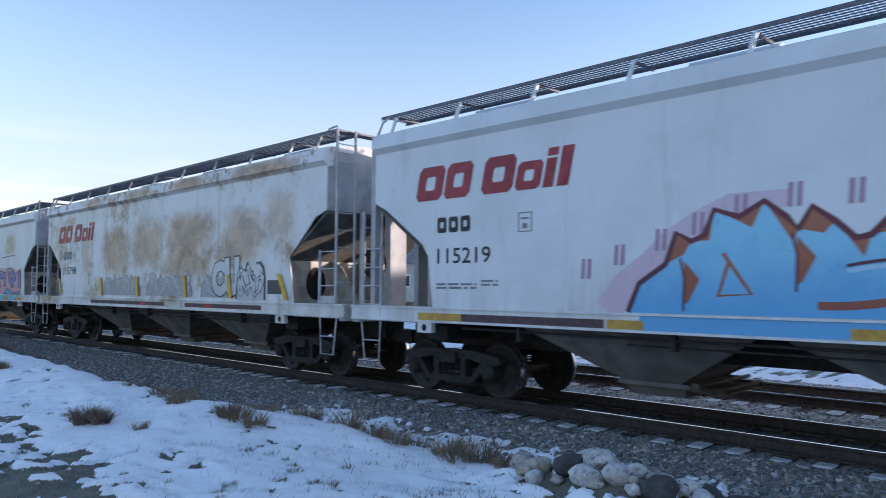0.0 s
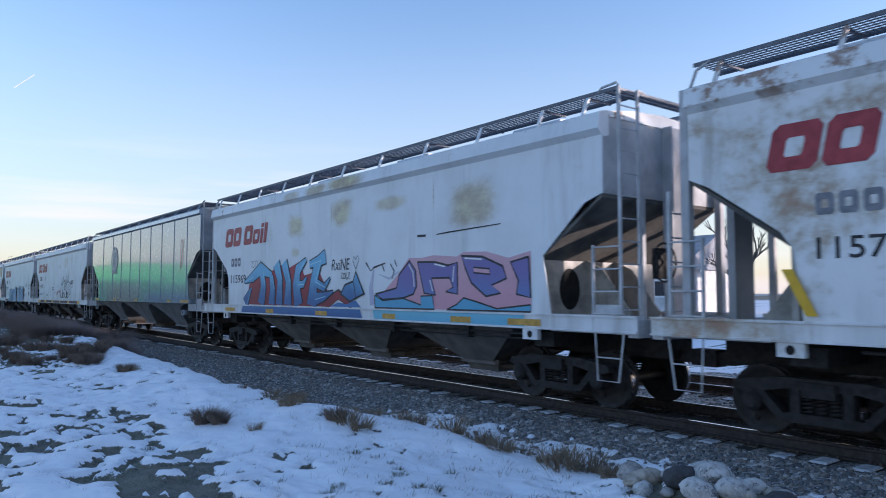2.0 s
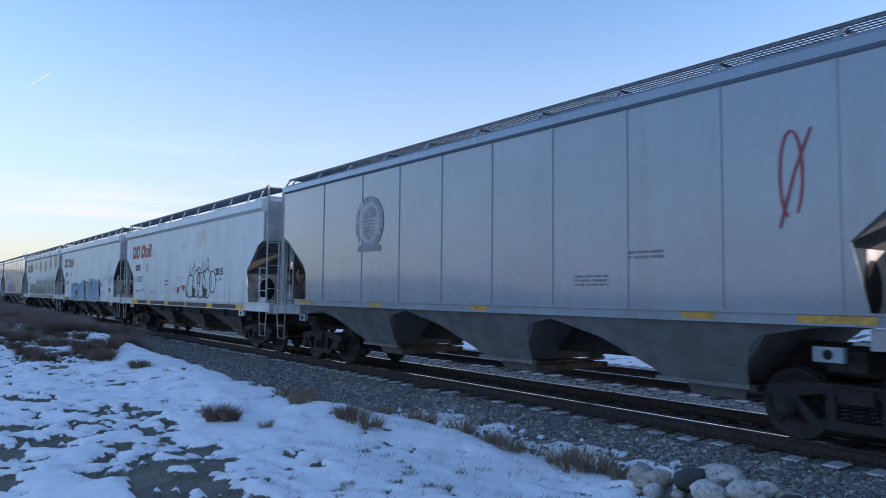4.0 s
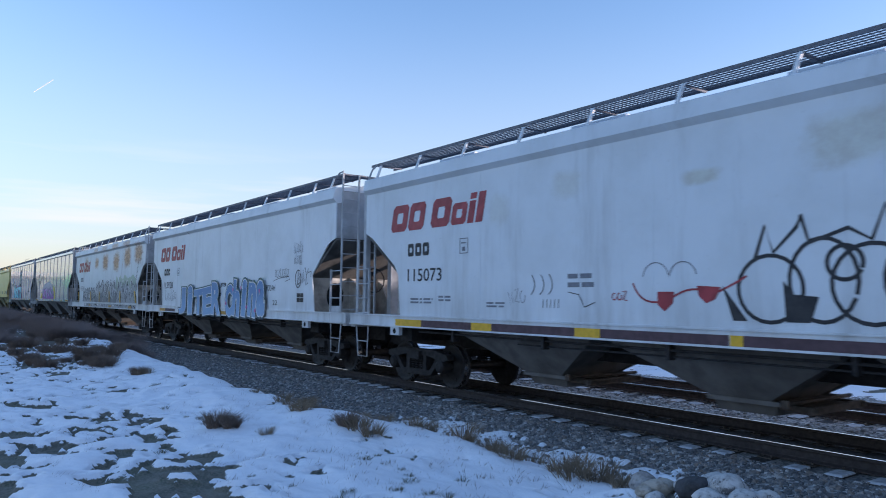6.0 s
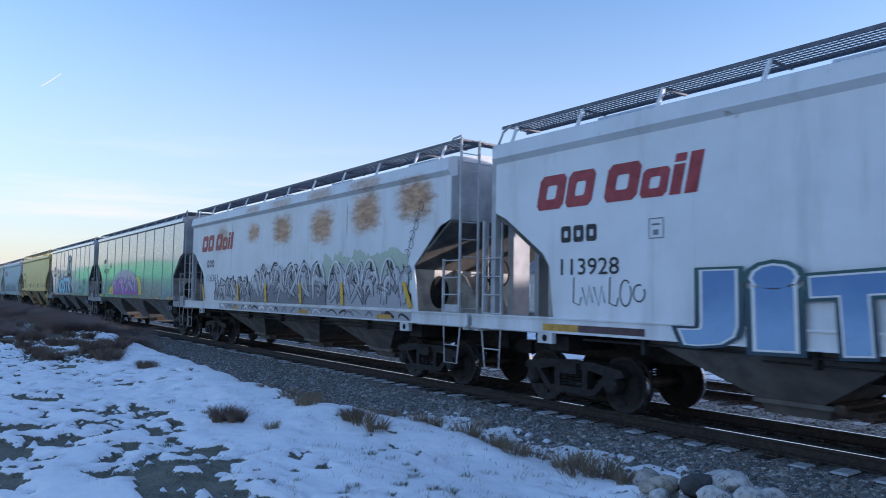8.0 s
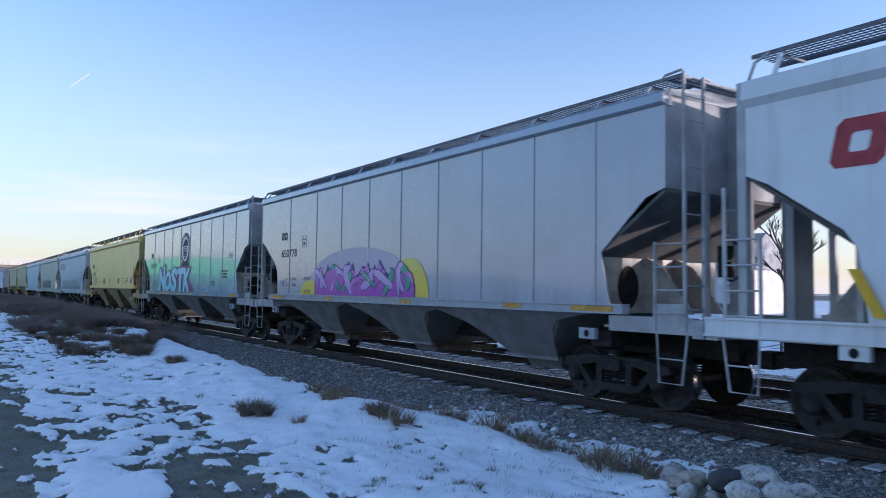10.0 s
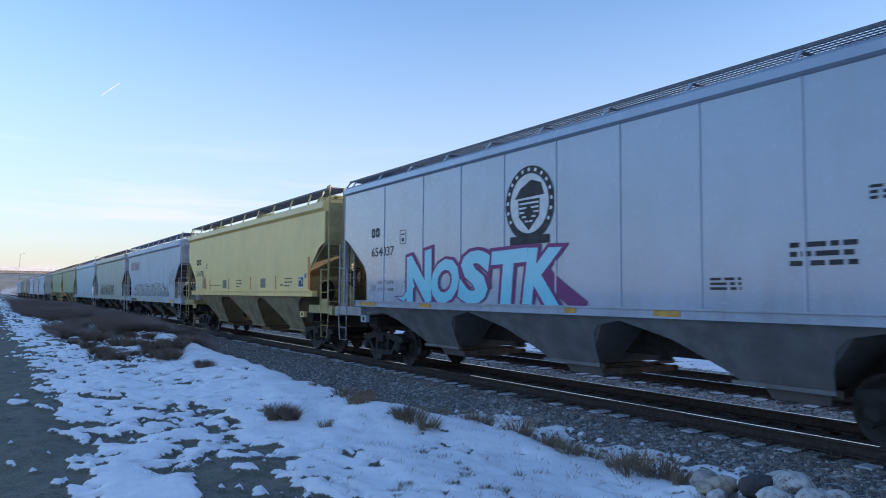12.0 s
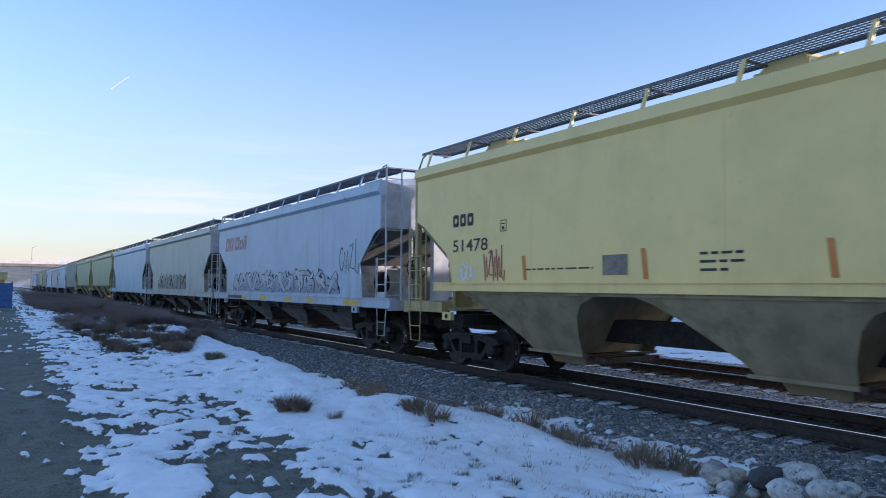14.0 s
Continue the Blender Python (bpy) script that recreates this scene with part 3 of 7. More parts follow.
def skew_block(s, x, z, w, h, mat, hole=True, lean=0.22, lift=0.006):
    """A leaning block, with a window in it, in the company's colour."""
    def p(u, v):
        return (x + u * w + v * h * lean, -WIDE - lift, z + v * h)
    if hole:
        o = [p(0.12, 0), p(0.88, 0), p(1, 0.14), p(1, 0.86), p(0.88, 1), p(0.12, 1), p(0, 0.86), p(0, 0.14)]
        i = [p(0.36, 0.30), p(0.64, 0.30), p(0.68, 0.36), p(0.68, 0.64), p(0.64, 0.70), p(0.36, 0.70), p(0.32, 0.64), p(0.32, 0.36)]
        s.add(o + i, [(k, (k + 1) % 8, 8 + (k + 1) % 8, 8 + k) for k in range(8)], mat)
    else:
        s.add([p(0, 0), p(1, 0), p(1, 1), p(0, 1)], [(0, 1, 2, 3)], mat)


def company_mark(mat=RED):
    """The big leaning mark near the end of the side: plain blocks."""
    s = Shape()
    z, h = 3.36, 0.58
    skew_block(s, -7.22, z, 0.62, h, 0)
    skew_block(s, -6.55, z, 0.58, h, 0)
    skew_block(s, -5.72, z, 0.64, h, 0)
    skew_block(s, -5.03, z, 0.48, h * 0.74, 0)
    skew_block(s, -4.50, z, 0.19, h * 0.74, 0, False)
    skew_block(s, -4.50 + h * 0.22 * 0.80, z + h * 0.80, 0.19, h * 0.20, 0, False)
    skew_block(s, -4.25, z, 0.21, h, 0, False)
    return s.mesh("company_mark", [mat])


def initials_mark(n, x, z, h, mat):
    s = Shape()
    for i in range(n):
        skew_block(s, x + i * h * 1.02, z, h * 0.82, h, 0, True, 0.0)
    return s


def stroke(s, pts, w, mat, lift):
    """A band of sprayed paint along the points (x, z)."""
    pts = [Vector(p) for p in pts]
    L, R = [], []
    for i, p in enumerate(pts):
        d = (pts[min(i + 1, len(pts) - 1)] - pts[max(i - 1, 0)])
        d = d.normalized() if d.length > 1e-6 else Vector((1, 0))
        n = Vector((-d.y, d.x)) * (w[i] if isinstance(w, list) else w) / 2
        L.append(p + n)
        R.append(p - n)
    v = [(q.x, -WIDE - lift, q.y) for q in L] + [(q.x, -WIDE - lift, q.y) for q in R]
    n = len(pts)
    s.add(v, [(i, i + 1, n + i + 1, n + i) for i in range(n - 1)], mat)


def arc(cx, cz, rx, rz, a0, a1, n=12):
    return [(cx + rx * math.cos(radians(a0 + (a1 - a0) * i / n)), cz + rz * math.sin(radians(a0 + (a1 - a0) * i / n))) for i in range(n + 1)]


def blob(s, pts, mat, lift):
    """A filled patch of paint with the outline pts (x, z)."""
    s.add([(x, -WIDE - lift, z) for x, z in pts], [tuple(range(len(pts)))], mat)


def bubble_word(s, word, x0, x1, z0, z1, fill, edge, shine, lift=0.006, seed=1, wide=0.07, tilt=7, low=None, slant=0.0):
    """Fat overlapping letters: a dark outline, the fill and thin light edges."""
    rnd = random.Random(seed)
    n = len(word)
    step = (x1 - x0) / n
    zlow = z0 if low is None else low
    for i, ch in enumerate(word):
        big = 1.0 + rnd.uniform(-0.10, 0.14)
        h = (z1 - z0) * big
        rot = radians(rnd.uniform(-tilt, tilt))
        cx, cz = x0 + (i + 0.5) * step, zlow + h / 2 + rnd.uniform(0, (z1 - z0) * 0.06)
        for layer, (fat, mat) in enumerate(((0.105, edge), (0.072, shine), (0.052, fill))):
            v, f = glyphs(ch, 1.0, fat)
            lo, hi = min(p[0] for p in v), max(p[0] for p in v)
            bo, to = min(p[1] for p in v), max(p[1] for p in v)
            if layer == 0:
                mx, mz = (lo + hi) / 2, (bo + to) / 2
                kx, kz = step * 1.16 / (hi - lo), h * 1.06 / (to - bo)
                if hi - lo < 0.45:
                    kx *= 0.75
            q = []
            for a, b, _ in v:
                b = (b - mz) * kz
                a = (a - mx) * kx + slant * b
                q.append((cx + a * math.cos(rot) - b * math.sin(rot), -WIDE - lift - 0.0015 * layer - 0.0002 * i, cz + a * math.sin(rot) + b * math.cos(rot)))
            s.add(q, f, mat)


def bend(a, m, b, n=8):
    """Points of a curve from a to b that is drawn towards m."""
    return [((1 - t) ** 2 * a[0] + 2 * t * (1 - t) * m[0] + t * t * b[0], (1 - t) ** 2 * a[1] + 2 * t * (1 - t) * m[1] + t * t * b[1]) for t in [i / n for i in range(n + 1)]]


def wild_piece(s, x0, x1, z0, z1, mats, edge, lift=0.006, seed=1, n=7, jag=0.22, shine=None):
    """Interlocked sprayed shapes that cannot be read: spiky outline, fill, curved bands with dark edges, light strokes."""
    rnd = random.Random(seed)
    H, step = z1 - z0, (x1 - x0) / n

    def crown(grow):
        r2 = random.Random(seed)
        pts = []
        steps = n * 6
        for i in range(steps + 1):
            u = i / steps
            hump = 0.5 + 0.5 * math.sin(u * n * 6.283 + 0.8 * math.sin(u * 9 + seed))
            up = z1 - H * (jag * r2.random() * 0.7 + 0.26 * (1 - hump))
            up = z0 + (up - z0) * min(1.0, 0.35 + 6 * u, 0.35 + 6 * (1 - u))
            pts.append((x0 + (x1 - x0) * u + r2.uniform(-0.04, 0.04) + (grow if u > 0.5 else -grow), up + grow))
        return pts
    for g, mt, li in ((0.055, edge, 0), (0.0, mats[0], 0.0012)):
        pts = crown(g)
        k = len(pts)
        v = [(x, -WIDE - lift - li, z) for x, z in pts] + [(x, -WIDE - lift - li, z0) for x, z in pts]
        s.add(v, [(i, i + 1, k + i + 1, k + i) for i in range(k - 1)], mt)
    li = lift + 0.0022
    for i in range(n):
        cx = x0 + (i + 0.5) * step
        for j in range(4):
            m2 = mats[(i + j) % len(mats)]
            a = (cx + step * rnd.uniform(-0.55, 0.1), z0 + H * rnd.uniform(0.02, 0.30))
            c = (cx + step * rnd.uniform(-0.1, 0.6), z0 + H * rnd.uniform(0.30, 0.86))
            m = (cx + step * rnd.uniform(-0.7, 0.7), z0 + H * rnd.uniform(0.3, 1.0))
            if j % 2:
                a, c = (2 * cx - a[0], a[1]), (2 * cx - c[0], c[1])
            pts = bend(a, m, c)
            w = step * rnd.uniform(0.10, 0.20)
            ws = [w * (0.45 + 0.9 * math.sin(math.pi * (0.15 + 0.7 * q / 8))) for q in range(9)]
            stroke(s, pts, [q + 0.055 for q in ws], edge, li)
            stroke(s, pts, ws, m2, li + 0.0008)
            if shine is not None and rnd.random() < 0.7:
                stroke(s, [(px - w * 0.25, pz + w * 0.15) for px, pz in pts[1:-2]], 0.022, shine, li + 0.0012)
            li += 0.0003
        if rnd.random() < 0.6:
            q = (cx + step * rnd.uniform(-0.4, 0.4), z0 + H * rnd.uniform(0.5, 0.8))
            blob(s, [q, (q[0] + step * 0.25, q[1] - H * 0.10), (q[0] + step * 0.10, q[1] + H * 0.16)], edge, li + 0.001)


def scrawl(s, x0, x1, z0, z1, mat, n=5, w=0.028, lift=0.006, seed=3):
    """Thin hand-drawn loops and ticks that cannot be read."""
    rnd = random.Random(seed)
    step = (x1 - x0) / n
    for i in range(n):
        cx = x0 + (i + 0.5) * step
        h = z1 - z0
        kind = rnd.choice("lozv")
        if kind == "o":
            pts = arc(cx, z0 + h * 0.45, step * 0.42, h * rnd.uniform(0.25, 0.45), rnd.uniform(0, 90), rnd.uniform(330, 420), 14)
        elif kind == "l":
            pts = [(cx - step * 0.2, z1), (cx - step * 0.25, z0 + h * 0.1), (cx + step * 0.3, z0), (cx + step * 0.45, z0 + h * 0.3)]
        elif kind == "z":
            pts = [(cx - step * 0.4, z0 + h * 0.8), (cx + step * 0.3, z0 + h * 0.9), (cx - step * 0.3, z0 + h * 0.2), (cx + step * 0.5, z0 + h * 0.15)]
        else:
            pts = [(cx - step * 0.5, z0 + h * rnd.uniform(0.6, 1)), (cx - step * 0.1, z0), (cx + step * 0.15, z0 + h * 0.7), (cx + step * 0.4, z0 + h * 0.1)]
        stroke(s, pts, w, mat, lift + 0.0004 * i)


# ---- hopper cars ----
TRAIN = []
WHEELSETS = []
GROUP = "hopper cars of the passing train"


def hopper_car(kind, paint, key, offset, label, far=False, brake=True):
    """One car with its parts. offset: x of the car's middle at 0 s."""
    car = new("hopper_car")
    tagged(car, label, "hopper car", GROUP)
    k = KINDS[kind]
    for turn in (0, 180):
        part("side_sheet", cached(("side", kind, key), lambda: side_mesh(kind, paint)), car).rotation_euler.z = radians(turn)
        part("end_wall", cached(("wall", kind, key), lambda: end_wall_mesh(kind, END_DULL[kind])), car).rotation_euler.z = radians(turn)
        part("side_sill", cached(("sill", kind, key), lambda: sill_mesh(kind, paint)), car).rotation_euler.z = radians(turn)
    if kind == "cream":
        part("apron", cached("apron", lambda: Shape().box(-6.3, 6.3, -1.56, -1.52, 1.70, 1.77).mesh("apron", [UNDERSIDE["cream"]])), car)
    for x in RIBS[kind]:
        part("weld_rib", cached(("rib", kind, key), lambda: rib_mesh(kind, paint)), car).location.x = x
    part("roof", cached(("roof", kind, key), lambda: roof_mesh(kind, paint)), car)
    part("top_chord", cached(("chord", kind, key), lambda: chord_mesh(kind, paint)), car)
    part("centre_sill", cached("centre", centre_sill_mesh), car)
    for turn in (0, 180):
        for nm, make in (("slope_sheet", lambda: slope_mesh(kind, paint)), ("bulkhead", lambda: bulkhead_mesh(kind)), ("end_frame", lambda: end_frame_mesh(kind, END_DULL[kind]))):
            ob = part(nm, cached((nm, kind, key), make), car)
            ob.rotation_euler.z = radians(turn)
    for end in (-1, 1):
        part("ladder", cached(("ladder", kind, key, end), lambda: ladder_mesh(kind, END_DULL[kind], end)), car)
    part("corner_rail", cached(("corner", kind, key), lambda: corner_rail_mesh(kind, END_DULL[kind])), car)
    part("running_board", cached(("board", kind), lambda: board_mesh(kind)), car, "dark open steel grating")
    for x in BRACKETS:
        part("board_bracket", cached(("bracket", kind, key), lambda: bracket_mesh(kind, paint)), car).location.x = x
    for x in (-6.0, 0.5, 6.6) if kind == "cream" else (-6.0, -2.0, 2.0, 6.0):
        part("roof_hatch", cached(("hatch", kind, key), lambda: hatch_mesh(kind, paint)), car).location.x = x
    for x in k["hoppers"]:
        funnel = part("hopper", cached(("hopper", kind), lambda: hopper_mesh(kind, UNDERSIDE[kind])), car, "dull funnel-shaped discharge hopper")
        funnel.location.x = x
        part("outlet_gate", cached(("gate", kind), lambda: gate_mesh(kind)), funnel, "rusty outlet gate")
    if kind == "slab":
        part("brake_rod", cached("rods", rods_mesh), car)
    for x in (-6.95, 6.75):
        part("jacking_pad", cached(("pad", key), lambda: jack_pad_mesh(paint)), car).location.x = x
    if brake:
        part("brake_wheel", cached("brake", lambda: brake_mesh(TRUCK_IRON)), car, "dark spoked hand-brake wheel").location = (END - 0.25, -0.75, 2.35)
    for x in (-6.85, 6.85):
        truck = part("truck", cached("truck", side_frame_mesh), car, "black cast-iron truck with coil springs")
        truck.location.x = x
        for dx in (-0.89, 0.89):
            w = part("wheelset", cached("wheelset", wheelset_mesh), truck)
            w.location = (dx, 0, 0.46)
            WHEELSETS.append((w, dx))
    TRAIN.append((car, offset))
    return car


def add_skin(car, name, s, mats, label=""):
    return part(name, s.mesh(name, mats), car, label)


def reflectors(car, spots, mat, z0, z1, strip=None):
    """Reflective tape pieces along the sill."""
    if strip:
        s = Shape()
        for a, b in strip:
            s.slab([(a, z0), (b, z0), (b, z1), (a, z1)], -WIDE - 0.036, -WIDE - 0.033)
        add_skin(car, "reflector_strip", s, [MAROON], "maroon strip along the sill")
    for a, b in spots:
        s = Shape()
        s.slab([(a, z0), (b, z0), (b, z1), (a, z1)], -WIDE - 0.042, -WIDE - 0.038)
        add_skin(car, "reflector", s, [mat], "yellow reflective tape")


def tall_reflectors(car, spots):
    for x, lean in spots:
        s = Shape()
        s.slab([(x, 1.60), (x + 0.14, 1.60), (x + 0.14 - lean, 2.16), (x - lean, 2.16)], -WIDE - 0.044, -WIDE - 0.040)
        add_skin(car, "reflector", s, [YELLOW], "leaning yellow reflective stripe")


def car_number_text(car, initials, text, x, z, h=0.26, mat=BLACK, gap=0.30, wide=None, worn=False):
    add_skin(car, "initials", initials_mark(initials, x, z + h + gap, h, 0), [GREY_STENCIL if worn else mat])
    s = Shape()
    write(s, text, x, z, h, 0, wide, 0.006, 0.002)
    add_skin(car, "car_number", s, [mat], "dark stencilled car number")


def small_print(car, spots, seed=1, mat=GREY_STENCIL):
    s = Shape()
    for i, (x, z, w, h, rows) in enumerate(spots):
        bars(s, x, z, w, h, rows, 0, 0.005, seed + i)
    add_skin(car, "small_print", s, [mat], "small grey stencil lines")


def boxed_mark(car, x, z, a=0.26, mat=GREY_STENCIL):
    s = Shape()
    for x0, x1, z0, z1 in ((0, a, 0, 0.015), (0, a, a * 1.1, a * 1.1 + 0.015), (0, 0.015, 0, a * 1.1), (a - 0.015, a, 0, a * 1.1), (a * 0.3, a * 0.65, a * 0.2, a * 0.5), (a * 0.2, a * 0.75, a * 0.75, a * 0.85)):
        s.slab([(x + x0, z + z0), (x + x1, z + z0), (x + x1, z + z1), (x + x0, z + z1)], -WIDE - 0.006, -WIDE - 0.003)
    add_skin(car, "boxed_mark", s, [mat])


AT0 = -10.07 + HALF
MIDDLES = [0.0, -18.1, -36.2, -54.1, -72.2, -90.3, -108.3, -126.2, -144.2, -162.7, -181.7]
MIDDLES = [AT0 + m for m in MIDDLES]

# the car with the sky-blue piece
p = car_paint("white_enamel_a", (0.74, 0.775, 0.80), 0.0, seed=1)
car = hopper_car("slab", p, "a", MIDDLES[0], "white covered hopper car with a sky-blue and rust-red graffiti piece")
part("company_mark", cached("mark", company_mark), car, "dark red leaning company mark")
car_number_text(car, 3, "115219", -6.68, 2.27, 0.26, BLACK, 0.26, 1.18)
boxed_mark(car, -4.95, 2.72)
small_print(car, [(-6.7, 1.85, 0.9, 0.12, 2), (-5.7, 1.9, 0.35, 0.12, 2)], 5)
reflectors(car, [(-7.1, -6.1), (-3.4, -2.86), (-0.42, 0.15), (3.0, 3.5), (6.0, 6.6)], OCHRE, 1.32, 1.44, [(-6.1, -3.45)])
s = Shape()
# a row of sharp blue peaks with rust-red crowns
peaks = [(-3.1, 1.55), (-2.93, 1.93), (-2.55, 2.18), (-2.4, 2.58), (-2.2, 2.46), (-2.03, 2.53), (-1.9, 2.84), (-1.6, 2.73), (-1.3, 2.9), (-1.05, 2.69), (-0.93, 2.55), (-0.78, 2.8),
         (-0.55, 2.62), (-0.35, 2.42), (-0.2, 2.45), (0.0, 2.66), (0.5, 2.85), (0.8, 2.5), (1.3, 2.75), (1.7, 2.9), (2.2, 2.55), (2.8, 2.8), (3.3, 2.6), (3.9, 2.85), (4.5, 2.5), (5.1, 2.6), (5.7, 2.2), (6.1, 1.55)]
n = len(peaks)
s.add([(x, -WIDE - 0.008, z) for x, z in peaks] + [(x, -WIDE - 0.008, 1.545) for x, z in peaks], [(i, i + 1, n + i + 1, n + i) for i in range(n - 1)], 0)
for i in range(3, n - 3, 2):
    (xa, za), (xb, zb), (xc, zc) = peaks[i - 1], peaks[i], peaks[i + 1]
    blob(s, [(xa, za), (xb, zb), (xc, zc), ((xb + xc) / 2, (zb + zc) / 2 - 0.22)], 1, 0.0095 + 0.0002 * (i % 4))
stroke(s, peaks, 0.075, 3, 0.011)
for i, (x, z) in enumerate(((-2.3, 2.0), (-0.95, 2.25), (1.1, 2.05), (3.1, 2.1), (4.6, 2.0))):
    blob(s, [(x, z + 0.22), (x + 0.2, z - 0.02), (x + 0.05, z - 0.3), (x - 0.02, z - 0.35)], 1, 0.0115)
    stroke(s, [(x - 0.05, z + 0.25), (x + 0.0, z), (x - 0.02, z - 0.42)], 0.03, 3, 0.012)
for x in (-1.75, 0.4, 2.4):
    stroke(s, [(x - 0.05, 2.3), (x + 0.28, 1.8), (x - 0.12, 1.78), (x + 0.02, 2.2)], 0.05, 1, 0.012)
for x in (-0.75, 1.5, 3.6):
    stroke(s, bend((x, 1.68), (x + 0.7, 1.66), (x + 1.2, 1.90)) + bend((x + 1.2, 1.90), (x + 1.5, 1.9), (x + 1.5, 1.60))[1:], 0.09, 1, 0.0125)
    stroke(s, bend((x + 0.3, 2.12), (x + 0.9, 2.24), (x + 1.5, 2.16)), 0.035, 3, 0.0128)
    stroke(s, bend((x + 0.3, 2.06), (x + 0.9, 2.18), (x + 1.5, 2.10)), 0.05, 2, 0.0126)
rnd = random.Random(4)
for i in range(16):
    x = -3.75 + i * 0.55 + rnd.uniform(-0.1, 0.1)
    z = (2.0 + 0.18 * i) if i < 5 else 2.72 + rnd.uniform(0, 0.1)
    for dx in (0.0, 0.10):
        stroke(s, [(x + dx, z), (x + dx + 0.02, z + 0.28)], 0.055, 5, 0.0065)
stroke(s, [(-3.4, 1.56), (-3.15, 1.9), (-2.75, 2.2), (-2.5, 2.5), (-2.1, 2.7), (-1.7, 2.9), (-1.0, 2.92)], [0.4, 0.4, 0.35, 0.25, 0.3, 0.25, 0.2], 4, 0.005)
s.slab([(-3.0, 1.315), (8.0, 1.315), (8.0, 1.505), (-2.9, 1.505)], -WIDE - 0.036, -WIDE - 0.031, 0)
add_skin(car, "graffiti", s, [spray("sky_blue_spray", (0.08, 0.38, 0.68), (0.22, 0.60, 0.80), 1.5, 2.6), spray("brick_red_spray", (0.30, 0.08, 0.05), (0.42, 0.14, 0.08), 1.5, 2.8),
         spray("pale_blue_spray", (0.30, 0.58, 0.80), (0.45, 0.70, 0.85), 1.5, 2.8), spray("deep_plum_spray", (0.07, 0.02, 0.05), (0.16, 0.03, 0.05), 1.5, 2.8),
         spray("dusty_pink_spray", (0.62, 0.46, 0.55), (0.66, 0.54, 0.62), 1.5, 2.8), spray("mauve_spray", (0.34, 0.20, 0.30), (0.42, 0.26, 0.36), 1.5, 2.8)], "sky-blue spray-painted piece with red shading")

# the rusty car
p = car_paint("white_enamel_b", (0.76, 0.775, 0.78), 0.68, 0.50, seed=2.3, streak=0.45, rust_col=(0.26, 0.135, 0.08), blot_col=(0.27, 0.15, 0.07), scrub=(0.5, 1.0, 0.6),
              blots=[(-2.2, 2.90, 1.10, 0.80, 0.72), (0.0, 3.05, 1.2, 0.80, 0.72), (2.4, 3.25, 1.4, 0.62, 0.78), (2.2, 2.45, 1.7, 0.42, 0.68), (5.0, 3.00, 1.1, 0.75, 0.70), (6.6, 3.4, 0.7, 0.6, 0.5), (-4.6, 3.0, 0.5, 0.7, 0.4),
                     (-3.9, 4.52, 0.9, 0.15, 0.8), (-0.6, 4.52, 1.0, 0.15, 0.8), (2.5, 4.52, 1.2, 0.16, 0.9), (6.0, 4.5, 1.8, 0.18, 0.8)])
car = hopper_car("slab", p, "b", MIDDLES[1], "white covered hopper car blotched all over with brown rust")
part("company_mark", cached("mark", company_mark), car, "faded red leaning company mark")
car_number_text(car, 3, "115798", -6.62, 2.27, 0.26, BLACK, 0.26, 1.18, True)
tall_reflectors(car, [(-6.75, 0.28), (-3.2, 0.10), (-0.55, 0.10), (2.35, 0.10), (4.6, 0.12), (6.9, 0.30)])
s = Shape()
for k in range(3):
    wild_piece(s, -3.0 + k * 3.1, -0.4 + k * 3.1, 1.62, 2.28, [0, 1, 0, 1], 2, 0.006, 21 + k, 4, 0.5)
bubble_word(s, "CU", 3.75, 5.0, 1.60, 2.42, 3, 4, 3, 0.012, 5, tilt=6)
wild_piece(s, 4.95, 6.1, 1.58, 2.46, [3, 3], 4, 0.016, 9, 3, 0.2)
s.slab([(6.2, 1.72), (6.75, 1.72), (6.72, 2.02), (6.2, 2.02)], -WIDE - 0.010, -WIDE - 0.006, 4)
add_skin(car, "graffiti", s, [spray("faded_grey_spray", (0.36, 0.37, 0.39), (0.46, 0.45, 0.43), 1.5, 2.4), spray("smoke_grey_spray", (0.44, 0.45, 0.47), (0.50, 0.48, 0.45), 1.5, 2.4), spray("faded_charcoal_spray", (0.24, 0.25, 0.26), (0.32, 0.32, 0.31), 1.5, 2.4),
         spray("chalky_spray", (0.50, 0.52, 0.54), (0.64, 0.65, 0.66), 1.5, 2.4), spray("dark_slate_spray", (0.04, 0.05, 0.06), (0.06, 0.08, 0.08), 1.5, 2.4)], "weathered grey and khaki graffiti")
reflectors(car, [(-0.3, 0.1), (3.4, 3.8)], RED, 1.36, 1.46, [(-4.0, 1.2), (2.4, 6.0)])

# the car with the blue arrow-tailed piece and the violet one
p = car_paint("white_enamel_c", (0.74, 0.77, 0.79), 0.22, 0.5, blots=[(-2.15, 3.70, 0.50, 0.32, 0.7), (-2.15, 2.97, 0.25, 0.14, 0.5), (0.3, 3.82, 0.5, 0.36, 0.7), (2.4, 3.85, 0.7, 0.16, 0.6), (-2.3, 4.50, 0.5, 0.12, 0.6), (-0.9, 4.52, 0.6, 0.12, 0.8), (0.5, 4.55, 0.9, 0.16, 0.9), (5.2, 3.55, 0.7, 0.45, 0.7)], seed=3.1, blot_col=(0.36, 0.24, 0.12), scrub=(0.5, 1.0, 0.8))
car = hopper_car("slab", p, "c", MIDDLES[2], "white covered hopper car with blue and violet graffiti pieces")
part("company_mark", cached("mark", company_mark), car, "red leaning company mark")
car_number_text(car, 3, "115969", -6.65, 2.20, 0.26, BLACK, 0.26, 1.18, True)
